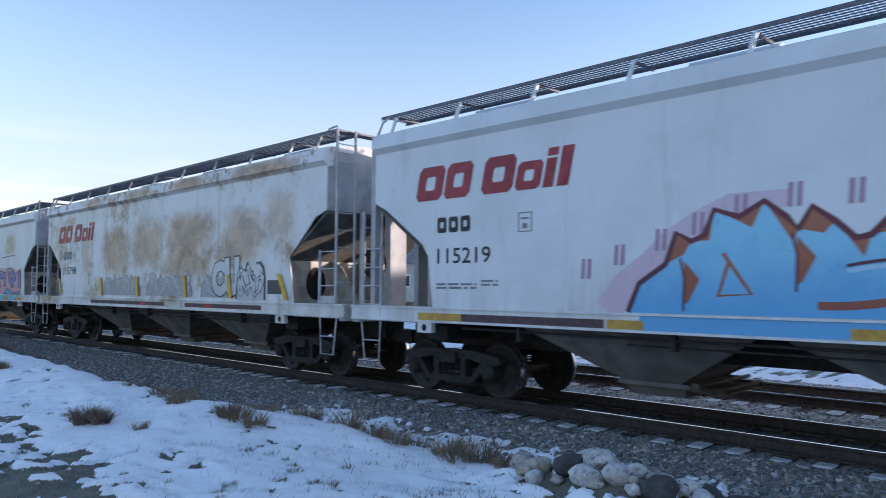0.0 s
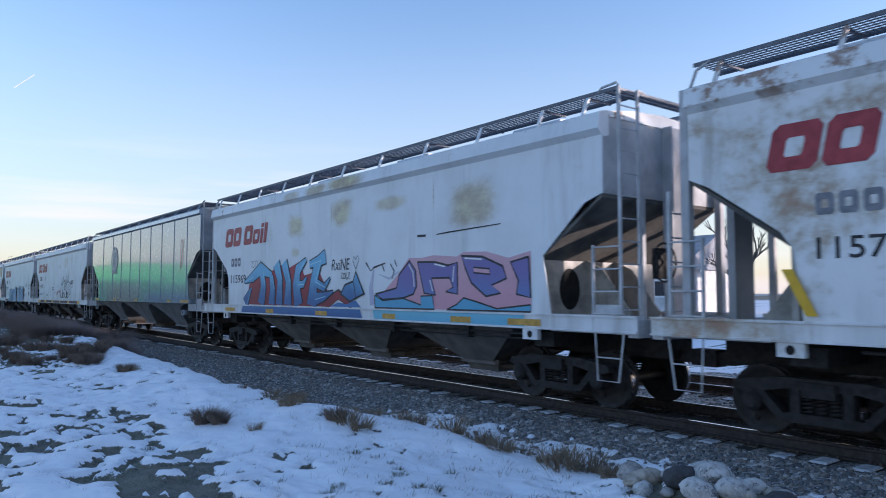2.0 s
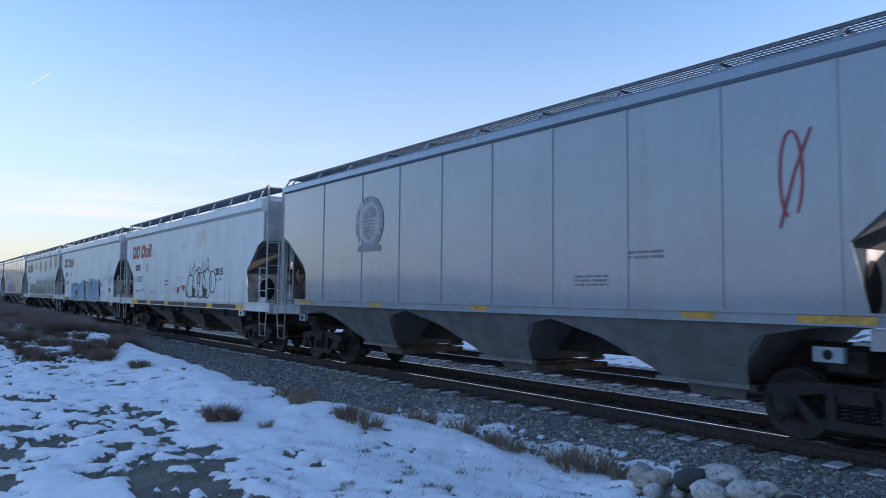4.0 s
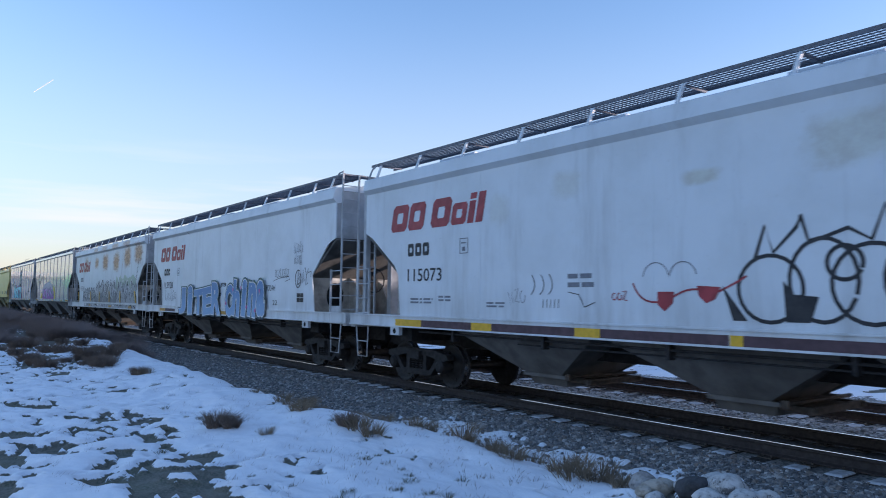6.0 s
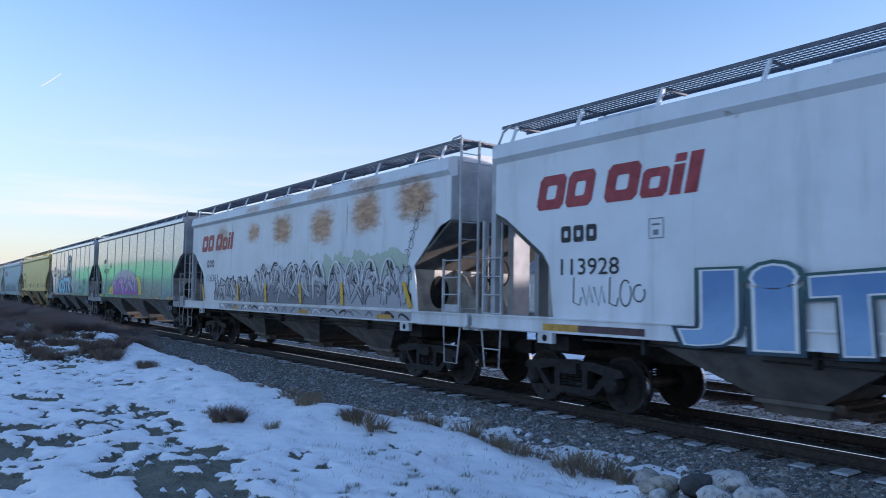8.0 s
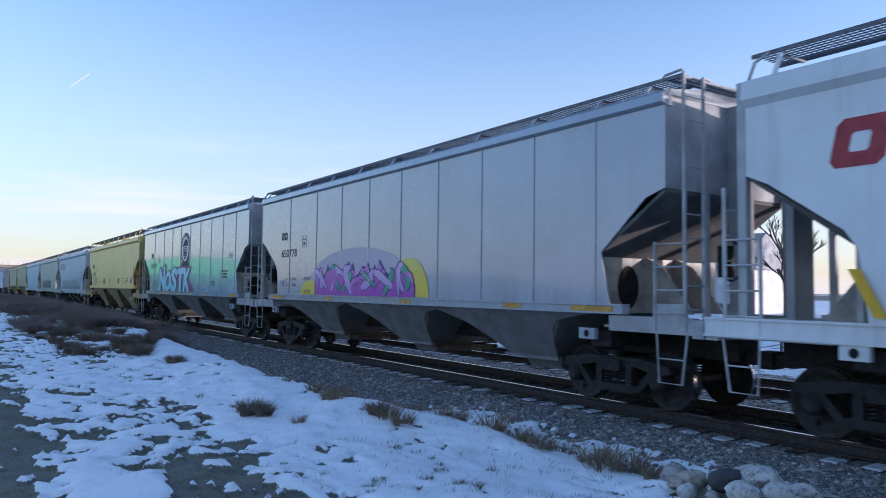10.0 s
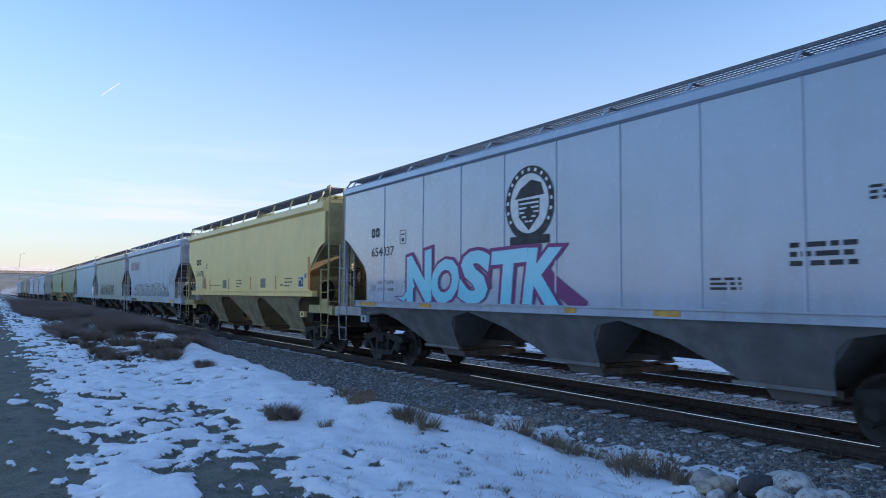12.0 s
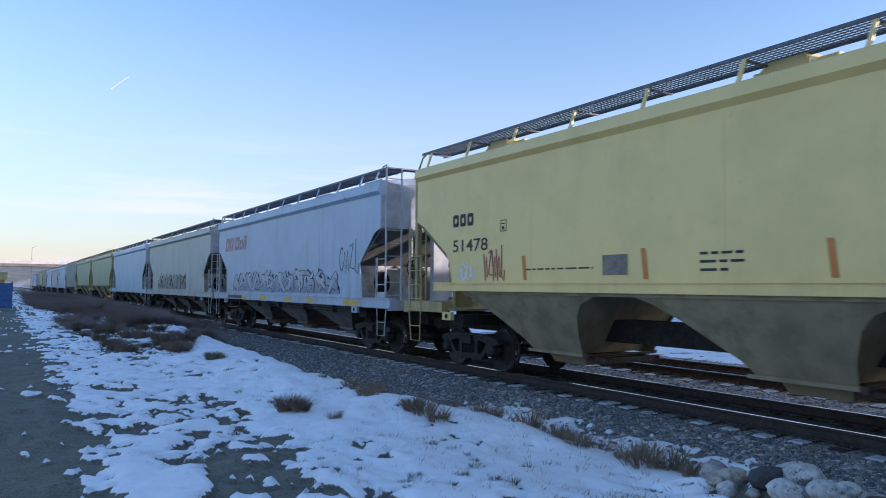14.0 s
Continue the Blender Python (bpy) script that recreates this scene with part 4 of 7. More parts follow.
reflectors(car, [(-7.0, -6.2), (-3.9, -3.4), (-0.9, -0.3), (2.2, 2.7), (4.6, 5.2), (6.2, 7.0)], OCHRE, 1.33, 1.44)
s = Shape()
s.slab([(-5.7, 1.315), (1.35, 1.315), (1.25, 1.505), (-5.6, 1.505)], -WIDE - 0.036, -WIDE - 0.031, 3)
s.slab([(1.85, 1.315), (6.6, 1.315), (6.6, 1.505), (1.80, 1.505)], -WIDE - 0.036, -WIDE - 0.031, 5)
# crimson ground with the spiky letters and the arrow on it
blob(s, [(-5.35, 1.55), (-0.2, 1.55), (-0.35, 1.95), (-0.8, 2.45), (-1.6, 2.35), (-1.9, 2.72), (-2.6, 2.55), (-3.0, 2.66), (-3.7, 2.50), (-4.2, 2.60), (-5.2, 2.15)], 1, 0.006)
LETTER_STROKES = (
    ([(-5.45, 1.57), (-5.20, 1.85), (-5.00, 2.05)], [0.42, 0.22, 0.04]), ([(-4.30, 2.55), (-4.15, 2.10), (-4.30, 1.57)], [0.28, 0.34, 0.44]),
    ([(-5.55, 2.22), (-4.95, 2.36), (-4.35, 2.60), (-3.60, 2.40)], [0.05, 0.28, 0.36, 0.16]), ([(-3.62, 2.38), (-3.52, 2.00), (-3.58, 1.57)], [0.22, 0.30, 0.40]),
    ([(-3.30, 2.72), (-3.05, 2.25), (-3.08, 1.57)], [0.40, 0.30, 0.40]), ([(-2.80, 2.74), (-2.52, 2.20), (-2.55, 1.57)], [0.34, 0.30, 0.44]),
    ([(-1.50, 2.76), (-1.95, 2.52), (-2.05, 2.10), (-1.90, 1.57)], [0.10, 0.32, 0.36, 0.46]), ([(-2.00, 2.10), (-1.65, 2.12), (-1.45, 2.30)], [0.20, 0.18, 0.05]),
    ([(-1.30, 2.62), (-0.80, 2.70), (-0.45, 2.80)], [0.16, 0.26, 0.34]), ([(-0.80, 2.72), (-1.05, 2.20), (-1.15, 1.57)], [0.34, 0.34, 0.50]),
    ([(-1.05, 2.18), (-0.50, 2.02), (-0.20, 2.26)], [0.22, 0.20, 0.03]), ([(-1.10, 1.72), (-0.50, 1.80), (-0.05, 1.92)], [0.34, 0.20, 0.04]))
for n_, (line, widths) in enumerate(LETTER_STROKES):
    stroke(s, line, [w + 0.07 for w in widths], 2, 0.0075 + n_ * 0.0004)
for n_, (line, widths) in enumerate(LETTER_STROKES):
    stroke(s, line, widths, 0, 0.0135 + n_ * 0.0004)
    stroke(s, [(x + 0.36 * w, z) for (x, z), w in zip(line[:2], widths)], 0.022, 4, 0.0190)
stroke(s, [(-0.45, 1.60), (0.20, 1.86), (0.85, 1.60)], [0.30, 0.26, 0.20], 2, 0.0075)
stroke(s, [(-0.45, 1.60), (0.20, 1.84), (0.85, 1.60)], [0.26, 0.20, 0.14], 1, 0.0090)
blob(s, [(-0.20, 1.555), (1.25, 1.555), (1.00, 1.72), (0.60, 1.62), (0.20, 1.66)], 3, 0.0100)
blob(s, [(0.28, 1.86), (0.50, 2.10), (0.88, 2.18), (1.00, 2.42), (1.42, 1.86), (0.95, 1.72), (0.75, 1.66)], 2, 0.0110)
blob(s, [(0.36, 1.87), (0.53, 2.06), (0.90, 2.13), (1.01, 2.35), (1.35, 1.88), (0.95, 1.77), (0.76, 1.71)], 0, 0.0125)
stroke(s, [(0.92, 2.14), (1.02, 1.78)], 0.03, 2, 0.0135)
scrawl(s, -5.1, -4.2, 2.62, 2.88, 2, 4, 0.022, 0.006, 5)
write(s, "RxiNE", -0.15, 2.44, 0.27, 2, 0.84, 0.006, 0.0, 0.15)
stroke(s, [(1.00, 2.44), (0.86, 2.64), (0.92, 2.74), (1.00, 2.66), (1.08, 2.76), (1.14, 2.66), (1.00, 2.44)], 0.018, 2, 0.006)
scrawl(s, 0.30, 0.75, 2.20, 2.40, 2, 4, 0.020, 0.006, 7)
stroke(s, [(1.45, 2.58), (1.65, 2.38), (1.80, 2.46), (2.25, 2.54)], [0.05, 0.02, 0.04, 0.03], 2, 0.006)
stroke(s, [(1.78, 2.40), (1.66, 2.0), (1.74, 1.62)], [0.06, 0.14, 0.20], 6, 0.006)
stroke(s, [(2.0, 2.3), (2.4, 2.2), (2.8, 2.35)], [0.02, 0.05, 0.02], 6, 0.0065)
add_skin(car, "graffiti", s, [spray("steel_blue_spray", (0.03, 0.12, 0.30), (0.13, 0.44, 0.64), 1.6, 2.6), spray("crimson_spray", (0.22, 0.015, 0.03), (0.36, 0.03, 0.05), 1.6, 2.4), BLACK,
         spray("royal_blue_spray", (0.02, 0.10, 0.28), (0.03, 0.15, 0.36), 1.3, 1.5), spray("light_teal_spray", (0.2, 0.5, 0.62), (0.35, 0.66, 0.75), 1.6, 2.5), spray("turquoise_spray", (0.10, 0.42, 0.58), (0.14, 0.48, 0.62), 1.3, 1.5), spray("thin_violet_mist", (0.42, 0.42, 0.55), (0.55, 0.55, 0.64), 1.6, 2.6)], "blue and crimson spray-painted letters")
s = Shape()
# rose cloud behind, then three violet letters with teal feet
def letter(pts, mat, lift, w=0.04):
    blob(s, pts, mat, lift)
    stroke(s, pts + pts[:2], w, 3, lift + 0.0010)


blob(s, [(1.86, 1.56), (2.30, 1.98), (2.78, 2.30), (3.15, 2.62), (3.60, 2.60), (4.00, 2.64), (4.75, 2.58), (4.95, 2.66), (5.60, 2.64), (6.20, 2.50), (6.75, 2.60), (6.75, 1.56)], 1, 0.0060)
letter([(2.80, 2.28), (3.18, 2.56), (3.40, 2.35), (3.44, 2.02), (3.32, 1.86), (2.96, 1.78), (2.16, 1.74), (1.86, 1.86), (2.70, 1.99)], 0, 0.0080)
letter([(3.47, 2.52), (4.07, 2.50), (4.49, 2.42), (4.77, 2.47), (4.78, 1.86), (4.41, 1.91), (4.64, 1.99), (4.53, 2.18), (3.95, 2.18), (4.08, 1.84), (3.70, 1.88)], 0, 0.0095)
letter([(4.89, 2.59), (5.50, 2.55), (6.05, 2.36), (6.15, 2.14), (5.75, 2.02), (6.00, 1.88), (5.60, 1.82), (5.19, 2.07), (5.03, 2.32)], 0, 0.0110)
letter([(5.25, 2.36), (5.70, 2.32), (5.72, 2.22), (5.26, 2.26)], 1, 0.0130, 0.03)
letter([(6.25, 2.42), (6.70, 2.50), (6.75, 1.80), (6.40, 1.86), (6.45, 2.10)], 0, 0.0120)
letter([(1.86, 1.56), (1.84, 1.84), (2.17, 1.72), (2.96, 1.77), (3.60, 1.64), (3.59, 1.82), (3.98, 1.83), (4.05, 1.56)], 4, 0.0150, 0.03)
letter([(4.45, 1.56), (4.75, 1.66), (4.97, 1.79), (5.34, 1.72), (5.90, 1.60), (6.75, 1.68), (6.75, 1.56)], 4, 0.0155, 0.03)
for line in ([(3.16, 2.48), (3.32, 2.32), (3.36, 2.02)], [(4.05, 2.46), (4.40, 2.40)], [(3.90, 2.14), (4.00, 1.92)], [(4.68, 2.40), (4.64, 2.10)], [(5.00, 2.54), (5.50, 2.50)]):
    stroke(s, line, 0.030, 5, 0.0175)
for line in ([(2.45, 2.52), (2.60, 2.36), (2.52, 2.20)], [(2.12, 2.52), (2.22, 2.36)], [(2.70, 2.45), (2.62, 2.60)]):
    stroke(s, line, 0.03, 3, 0.0065)
stroke(s, [(3.45, 3.06), (3.75, 3.05)], 0.05, 3, 0.006)
stroke(s, [(4.1, 3.05), (4.5, 3.07), (6.0, 3.12)], [0.02, 0.03, 0.02], 3, 0.006)
add_skin(car, "graffiti", s, [spray("violet_spray", (0.11, 0.19, 0.42), (0.17, 0.14, 0.36), 1.7, 2.3), spray("rose_spray", (0.62, 0.30, 0.36), (0.62, 0.36, 0.42), 1.6, 2.6),
         spray("indigo_spray", (0.06, 0.08, 0.25), (0.10, 0.12, 0.32), 1.6, 2.6), BLACK, spray("teal_spray", (0.06, 0.34, 0.52), (0.12, 0.42, 0.58), 1.6, 2.6), WHITE], "violet and rose spray-painted piece")


def emblem(car, x, z, r, ink, fill=WHITE):
    """Round emblem of a dark ring, a shield and a ribbon, in plain shapes."""
    s = Shape()
    n = 40
    o = [(x + r * math.cos(2 * math.pi * i / n), -WIDE - 0.016, z + r * math.sin(2 * math.pi * i / n)) for i in range(n)]
    q = [(x + r * 0.80 * math.cos(2 * math.pi * i / n), -WIDE - 0.016, z + r * 0.80 * math.sin(2 * math.pi * i / n)) for i in range(n)]
    s.add(o + q, [(i, (i + 1) % n, n + (i + 1) % n, n + i) for i in range(n)], 0)
    blob(s, arc(x, z, r * 0.79, r * 0.79, 0, 355, 36), 1, 0.015)
    blob(s, [(x - r * 0.45, z + 0.1 * r), (x + r * 0.45, z + 0.1 * r), (x + r * 0.42, z - 0.35 * r), (x, z - 0.72 * r), (x - r * 0.42, z - 0.35 * r)], 0, 0.018)
    for i in range(5):
        zz = z - 0.02 * r - i * 0.12 * r
        w = r * (0.40 if i < 3 else 0.40 - 0.12 * (i - 2))
        blob(s, [(x - w, zz), (x + w, zz), (x + w, zz + 0.05 * r), (x - w, zz + 0.05 * r)], 1, 0.020)
    blob(s, [(x, z + 0.0 * r), (x + 0.2 * r, z - 0.25 * r), (x, z - 0.5 * r), (x - 0.2 * r, z - 0.25 * r)], 0, 0.022)
    blob(s, [(x - r * 0.6, z + 0.15 * r), (x + r * 0.62, z + 0.18 * r), (x + r * 0.5, z + 0.5 * r), (x + 0.1 * r, z + 0.62 * r), (x - 0.35 * r, z + 0.42 * r)], 0, 0.018)
    blob(s, [(x - r * 0.8, z - 1.08 * r), (x + r * 0.8, z - 1.08 * r), (x + r * 0.8, z - 0.86 * r), (x - r * 0.8, z - 0.86 * r)], 0, 0.020)
    for i in range(15):
        a = radians(-30 + i * 240 / 14)
        cx, cz = x + 0.9 * r * math.cos(a), z + 0.9 * r * math.sin(a)
        t = Vector((-math.sin(a), math.cos(a))) * 0.045 * r
        stroke(s, [(cx - t.x, cz - t.y), (cx + t.x, cz + t.y)], 0.09 * r, 1, 0.018)
    add_skin(car, "emblem", s, [ink, fill], "round dark and pale emblem")


# the grey ribbed car with a ghostly emblem
p = car_paint("plain_grey_enamel_d", (0.255, 0.325, 0.395), 0.0, seed=4, gloss=0.17, streak=0.35)
car = hopper_car("ribbed", p, "d", MIDDLES[3], "plain grey ribbed covered hopper car with a faded round emblem")
emblem(car, -3.6, 3.5, 0.62, plain("ghost_ink", (0.27, 0.29, 0.32), 0.5, 0.0, 5, 0.3), plain("ghost_fill", (0.42, 0.44, 0.47), 0.4, 0.0, 5, 0.2))
s = Shape()
stroke(s, arc(6.35, 3.35, 0.14, 0.55, -60, 250, 14), 0.03, 0, 0.016)
stroke(s, [(6.2, 2.7), (6.4, 3.4), (6.6, 3.9)], 0.03, 0, 0.016)
add_skin(car, "graffiti", s, [RED], "thin red scrawl")
small_print(car, [(2.8, 2.0, 0.7, 0.2, 3), (3.8, 2.4, 0.7, 0.15, 2)], 9)
reflectors(car, [(-7.2, -6.4), (-3.5, -3.0), (0.2, 0.7), (4.8, 5.3), (6.4, 7.3)], OCHRE, 1.54, 1.64)

# the white car with the black outline piece
p = car_paint("white_enamel_e", (0.72, 0.76, 0.79), 0.0, seed=5, blots=[(-3.6, 3.55, 0.3, 0.3, 0.25), (-1.9, 3.8, 0.35, 0.25, 0.3), (0.6, 3.6, 0.3, 0.12, 0.5), (2.6, 3.8, 0.6, 0.35, 0.45), (4.3, 3.9, 0.3, 0.3, 0.4)], blot_col=(0.40, 0.33, 0.20), scrub=(0.6, 1.0, 0.7))
car = hopper_car("slab", p, "e", MIDDLES[4], "white covered hopper car with a black outline graffiti piece")
part("company_mark", cached("mark", company_mark), car, "dark red leaning company mark")
car_number_text(car, 3, "115073", -6.52, 2.26, 0.27, BLACK, 0.27, 1.22)
boxed_mark(car, -4.72, 2.78)
small_print(car, [(-6.4, 1.8, 0.8, 0.14, 2), (-5.4, 1.85, 0.4, 0.14, 2), (-3.9, 1.75, 0.5, 0.12, 2)], 15)
reflectors(car, [(-6.92, -5.95), (-4.3, -3.72), (-1.68, -1.16), (1.02, 1.2), (3.53, 4.06), (6.3, 6.9)], YELLOW, 1.31, 1.45, [(-5.95, -4.3), (-3.72, -1.68), (-1.16, 1.0), (1.2, 3.5), (4.06, 6.3)])
s = Shape()
scrawl(s, -3.30, -2.85, 1.80, 2.12, 2, 3, 0.012, 0.006, 12)
for x in (-2.70, -2.48, -2.28):
    stroke(s, bend((x, 2.32), (x + 0.16, 2.12), (x - 0.02, 1.98)), 0.016, 0, 0.006)
for i in range(5):
    stroke(s, [(-2.42 + i * 0.09, 1.90), (-2.43 + i * 0.09, 1.76)], 0.012, 0, 0.0062)
stroke(s, [(-1.85, 2.02), (-1.62, 1.98), (-1.50, 1.78), (-1.28, 1.86)], 0.014, 0, 0.0064)
bars(s, -1.86, 2.10, 0.55, 0.28, 2, 2, 0.006, 5)
scrawl(s, -0.95, -0.65, 1.86, 2.06, 1, 3, 0.018, 0.007, 15)
stroke(s, bend((-0.55, 2.15), (-0.40, 1.75), (0.10, 1.92)) + bend((0.10, 1.92), (0.45, 2.15), (0.75, 1.98))[1:] + bend((0.75, 1.98), (1.05, 2.10), (1.25, 2.22))[1:], 0.028, 1, 0.007)
blob(s, [(-0.12, 2.02), (0.16, 2.02), (0.14, 1.86), (0.00, 1.74), (-0.12, 1.84)], 1, 0.0075)
blob(s, [(0.52, 2.10), (0.88, 2.08), (0.80, 1.92), (0.66, 1.86), (0.55, 1.96)], 1, 0.0075)
for cx in (-0.15, 0.30):
    stroke(s, arc(cx, 2.22, 0.22, 0.22, 10, 175, 10), 0.015, 2, 0.0065)
for cx, cz, rx, rz in ((1.55, 2.05, 0.42, 0.42), (2.2, 2.15, 0.40, 0.50), (2.75, 2.1, 0.45, 0.46), (3.35, 2.15, 0.48, 0.52), (3.95, 2.2, 0.32, 0.38), (2.45, 2.35, 0.2, 0.2)):
    stroke(s, arc(cx, cz, rx, rz, -20, 335, 22), 0.05, 0, 0.006)
stroke(s, [(1.35, 2.4), (1.5, 2.85), (1.6, 2.5), (1.9, 2.8), (1.95, 2.95), (2.05, 2.6), (2.5, 2.75), (2.75, 2.6), (2.9, 3.0), (2.95, 2.6), (3.3, 2.55)], 0.05, 0, 0.0065)
blob(s, [(1.75, 1.64), (2.05, 1.64), (2.15, 1.95), (1.85, 1.98), (1.72, 2.15)], 0, 0.007)
blob(s, [(2.95, 1.64), (3.3, 1.66), (3.42, 1.95), (3.1, 1.98), (2.93, 2.15)], 0, 0.007)
blob(s, [(0.9, 2.1), (1.25, 1.64), (1.05, 1.64)], 0, 0.007)
stroke(s, arc(3.4, 2.85, 0.12, 0.2, 0, 350, 14), 0.04, 0, 0.007)
write(s, "2015", 4.2, 2.42, 0.26, 0, 0.75, 0.006, 0.012)
stroke(s, [(4.3, 2.30), (4.5, 2.22), (4.65, 2.32), (4.9, 2.25)], 0.03, 0, 0.006)
add_skin(car, "graffiti", s, [BLACK, RED, GREY_STENCIL], "black outline bubble graffiti")

# the clean white car with two blue pieces
p = car_paint("white_enamel_f", (0.76, 0.795, 0.82), 0.03, 0.5, seed=6)
car = hopper_car("slab", p, "f", MIDDLES[5], "clean white covered hopper car with blue bubble-letter graffiti")
part("company_mark", cached("mark", company_mark), car, "bright red leaning company mark")
car_number_text(car, 3, "113928", -6.62, 2.24, 0.27, BLACK, 0.27, 1.22)
boxed_mark(car, -4.85, 2.75)
s = Shape()
scrawl(s, -6.4, -4.9, 1.75, 2.2, 0, 6, 0.022, 0.006, 31)
write(s, "JITER", 0.12, 2.22, 0.17, 0, 0.56, 0.006, 0.006)
write(s, "POLAH", 4.02, 2.10, 0.17, 0, 0.64, 0.006, 0.0, 0.15)
write(s, "22", 4.52, 1.68, 0.14, 0, 0.32, 0.006, 0.0)
scrawl(s, 4.62, 5.62, 2.46, 2.74, 0, 8, 0.016, 0.006, 35)
stroke(s, [(4.52, 2.38), (4.97, 2.46), (5.57, 2.50), (5.67, 2.42), (5.37, 2.36)], 0.014, 0, 0.006)
# a looping black tag over a faint smudge and a black square
stroke(s, arc(6.20, 2.42, 0.18, 0.24, 60, 400, 16), 0.032, 0, 0.007)
stroke(s, [(6.17, 2.24), (6.21, 2.62), (6.35, 2.52), (6.25, 2.42), (6.39, 2.34), (6.19, 2.26)], 0.03, 0, 0.0075)
stroke(s, [(6.45, 2.30), (6.51, 2.66), (6.57, 2.34)], 0.026, 0, 0.007)
stroke(s, [(6.61, 2.72), (6.71, 2.50), (6.83, 2.70), (6.71, 2.50), (6.67, 2.24), (6.81, 2.30)], 0.028, 0, 0.0075)
stroke(s, [(6.79, 2.58), (6.99, 2.60), (6.97, 2.46)], 0.022, 0, 0.007)
scrawl(s, 5.92, 6.42, 2.80, 3.10, 1, 6, 0.014, 0.005, 39)
scrawl(s, 5.87, 6.47, 3.12, 3.45, 1, 6, 0.014, 0.005, 37)
for x in (6.14, 6.35):
    for z in (1.78, 1.91):
        s.slab([(x, z), (x + 0.19, z - 0.005), (x + 0.19, z + 0.11), (x, z + 0.115)], -WIDE - 0.007, -WIDE - 0.004, 0)
bars(s, -0.6, 1.95, 0.8, 0.12, 2, 1, 0.005, 3)
add_skin(car, "small_print", s, [BLACK, GREY_STENCIL], "black hand-drawn tags")
BLUE_MATS = [spray("denim_blue_spray", (0.24, 0.42, 0.64), (0.10, 0.24, 0.46), 1.3, 2.2), spray("dark_teal_spray", (0.01, 0.05, 0.08), (0.02, 0.10, 0.10), 1.3, 2.4), WHITE, spray("pink_spray", (0.60, 0.12, 0.35), (0.65, 0.2, 0.4), 1.3, 2.4)]
s = Shape()
bubble_word(s, "JiTER", -4.35, 0.40, 1.22, 2.30, 0, 1, 2, 0.070, 3, tilt=5)
add_skin(car, "graffiti", s, BLUE_MATS, "denim-blue bubble letters with dark teal outline")
s = Shape()
bubble_word(s, "China", 0.80, 4.10, 1.22, 2.34, 0, 1, 2, 0.070, 9, tilt=6)
for x, z in ((0.9, 1.7), (1.5, 2.15), (2.2, 2.2), (2.7, 1.6), (3.4, 1.5), (3.7, 2.1)):
    blob(s, arc(x, z, 0.06, 0.06, 0, 340, 10), 3, 0.085)
add_skin(car, "graffiti", s, BLUE_MATS, "denim-blue bubble letters with dark teal outline")
reflectors(car, [(-7.0, -6.2), (-3.3, -2.8), (0.3, 0.85)], OCHRE, 1.32, 1.43, [(-6.2, -4.9)])

# the scrubbed car with the grey silver piece
p = car_paint("white_enamel_g", (0.73, 0.765, 0.79), 0.10, 0.5, seed=7, blots=[(-5.0, 3.75, 0.55, 0.45, 0.7), (-2.15, 3.80, 0.52, 0.34, 0.9), (0.05, 3.75, 0.72, 0.46, 0.95), (2.6, 3.68, 0.72, 0.52, 0.95), (4.9, 3.85, 0.72, 0.55, 0.95), (7.0, 3.95, 0.75, 0.5, 0.95),
              (-2.1, 4.52, 0.6, 0.12, 0.6), (0.1, 4.52, 0.8, 0.12, 0.6), (2.6, 4.52, 0.8, 0.14, 0.7), (5.0, 4.52, 0.8, 0.14, 0.7)], blot_col=(0.32, 0.15, 0.075))
car = hopper_car("slab", p, "g", MIDDLES[6], "white covered hopper car with scrubbed rust patches and silver graffiti")
part("company_mark", cached("mark", company_mark), car, "red leaning company mark, partly rusted away")
car_number_text(car, 3, "116361", -6.55, 2.25, 0.26, GREY_STENCIL, 0.26, 1.18, True)
tall_reflectors(car, [(-6.72, 0.28), (-3.30, 0.08), (-0.98, 0.08), (1.46, 0.08), (3.85, 0.08), (6.9, 0.28)])
s = Shape()
for i in range(6):
    stroke(s, arc(6.75 + 0.09 * i + 0.05 * (i % 2), 2.78 + 0.20 * i, 0.09, 0.10, 200, 520, 12), 0.016, 0, 0.006 + 0.0003 * i)
    stroke(s, [(6.72 + 0.09 * i, 2.70 + 0.20 * i), (6.80 + 0.09 * i, 2.86 + 0.20 * i)], 0.014, 0, 0.008)
add_skin(car, "tag", s, [BLACK], "thin looping black tag")
SILVER = [spray("silver_grey_spray", (0.16, 0.17, 0.20), (0.34, 0.35, 0.38), 1.6, 2.7), spray("light_silver_spray", (0.36, 0.37, 0.40), (0.50, 0.51, 0.54), 1.6, 2.7), BLACK, WHITE, RED,
          spray("moss_spray", (0.40, 0.46, 0.40), (0.46, 0.56, 0.44), 2.3, 3.0)]
s = Shape()
wild_piece(s, -5.6, -2.3, 1.58, 2.45, [1, 0, 1, 0], 2, 0.008, 41, 6, 0.3, 3)
wild_piece(s, -2.2, 3.0, 1.58, 2.80, [0, 1, 0, 1], 2, 0.016, 43, 6, 0.15, 3)
wild_piece(s, 2.6, 6.9, 2.2, 3.0, [5, 5], 5, 0.005, 44, 5, 0.5)
wild_piece(s, 3.0, 6.9, 1.58, 2.80, [1, 0, 1, 0], 2, 0.010, 47, 6, 0.4, 3)
for x0, n in ((-2.1, 6), (3.1, 4)):
    for i in range(n):
        stroke(s, arc(x0 + 0.4 + i * 0.85, 1.9, 0.38, 0.80, 165, 15, 12), 0.05, 3, 0.032)
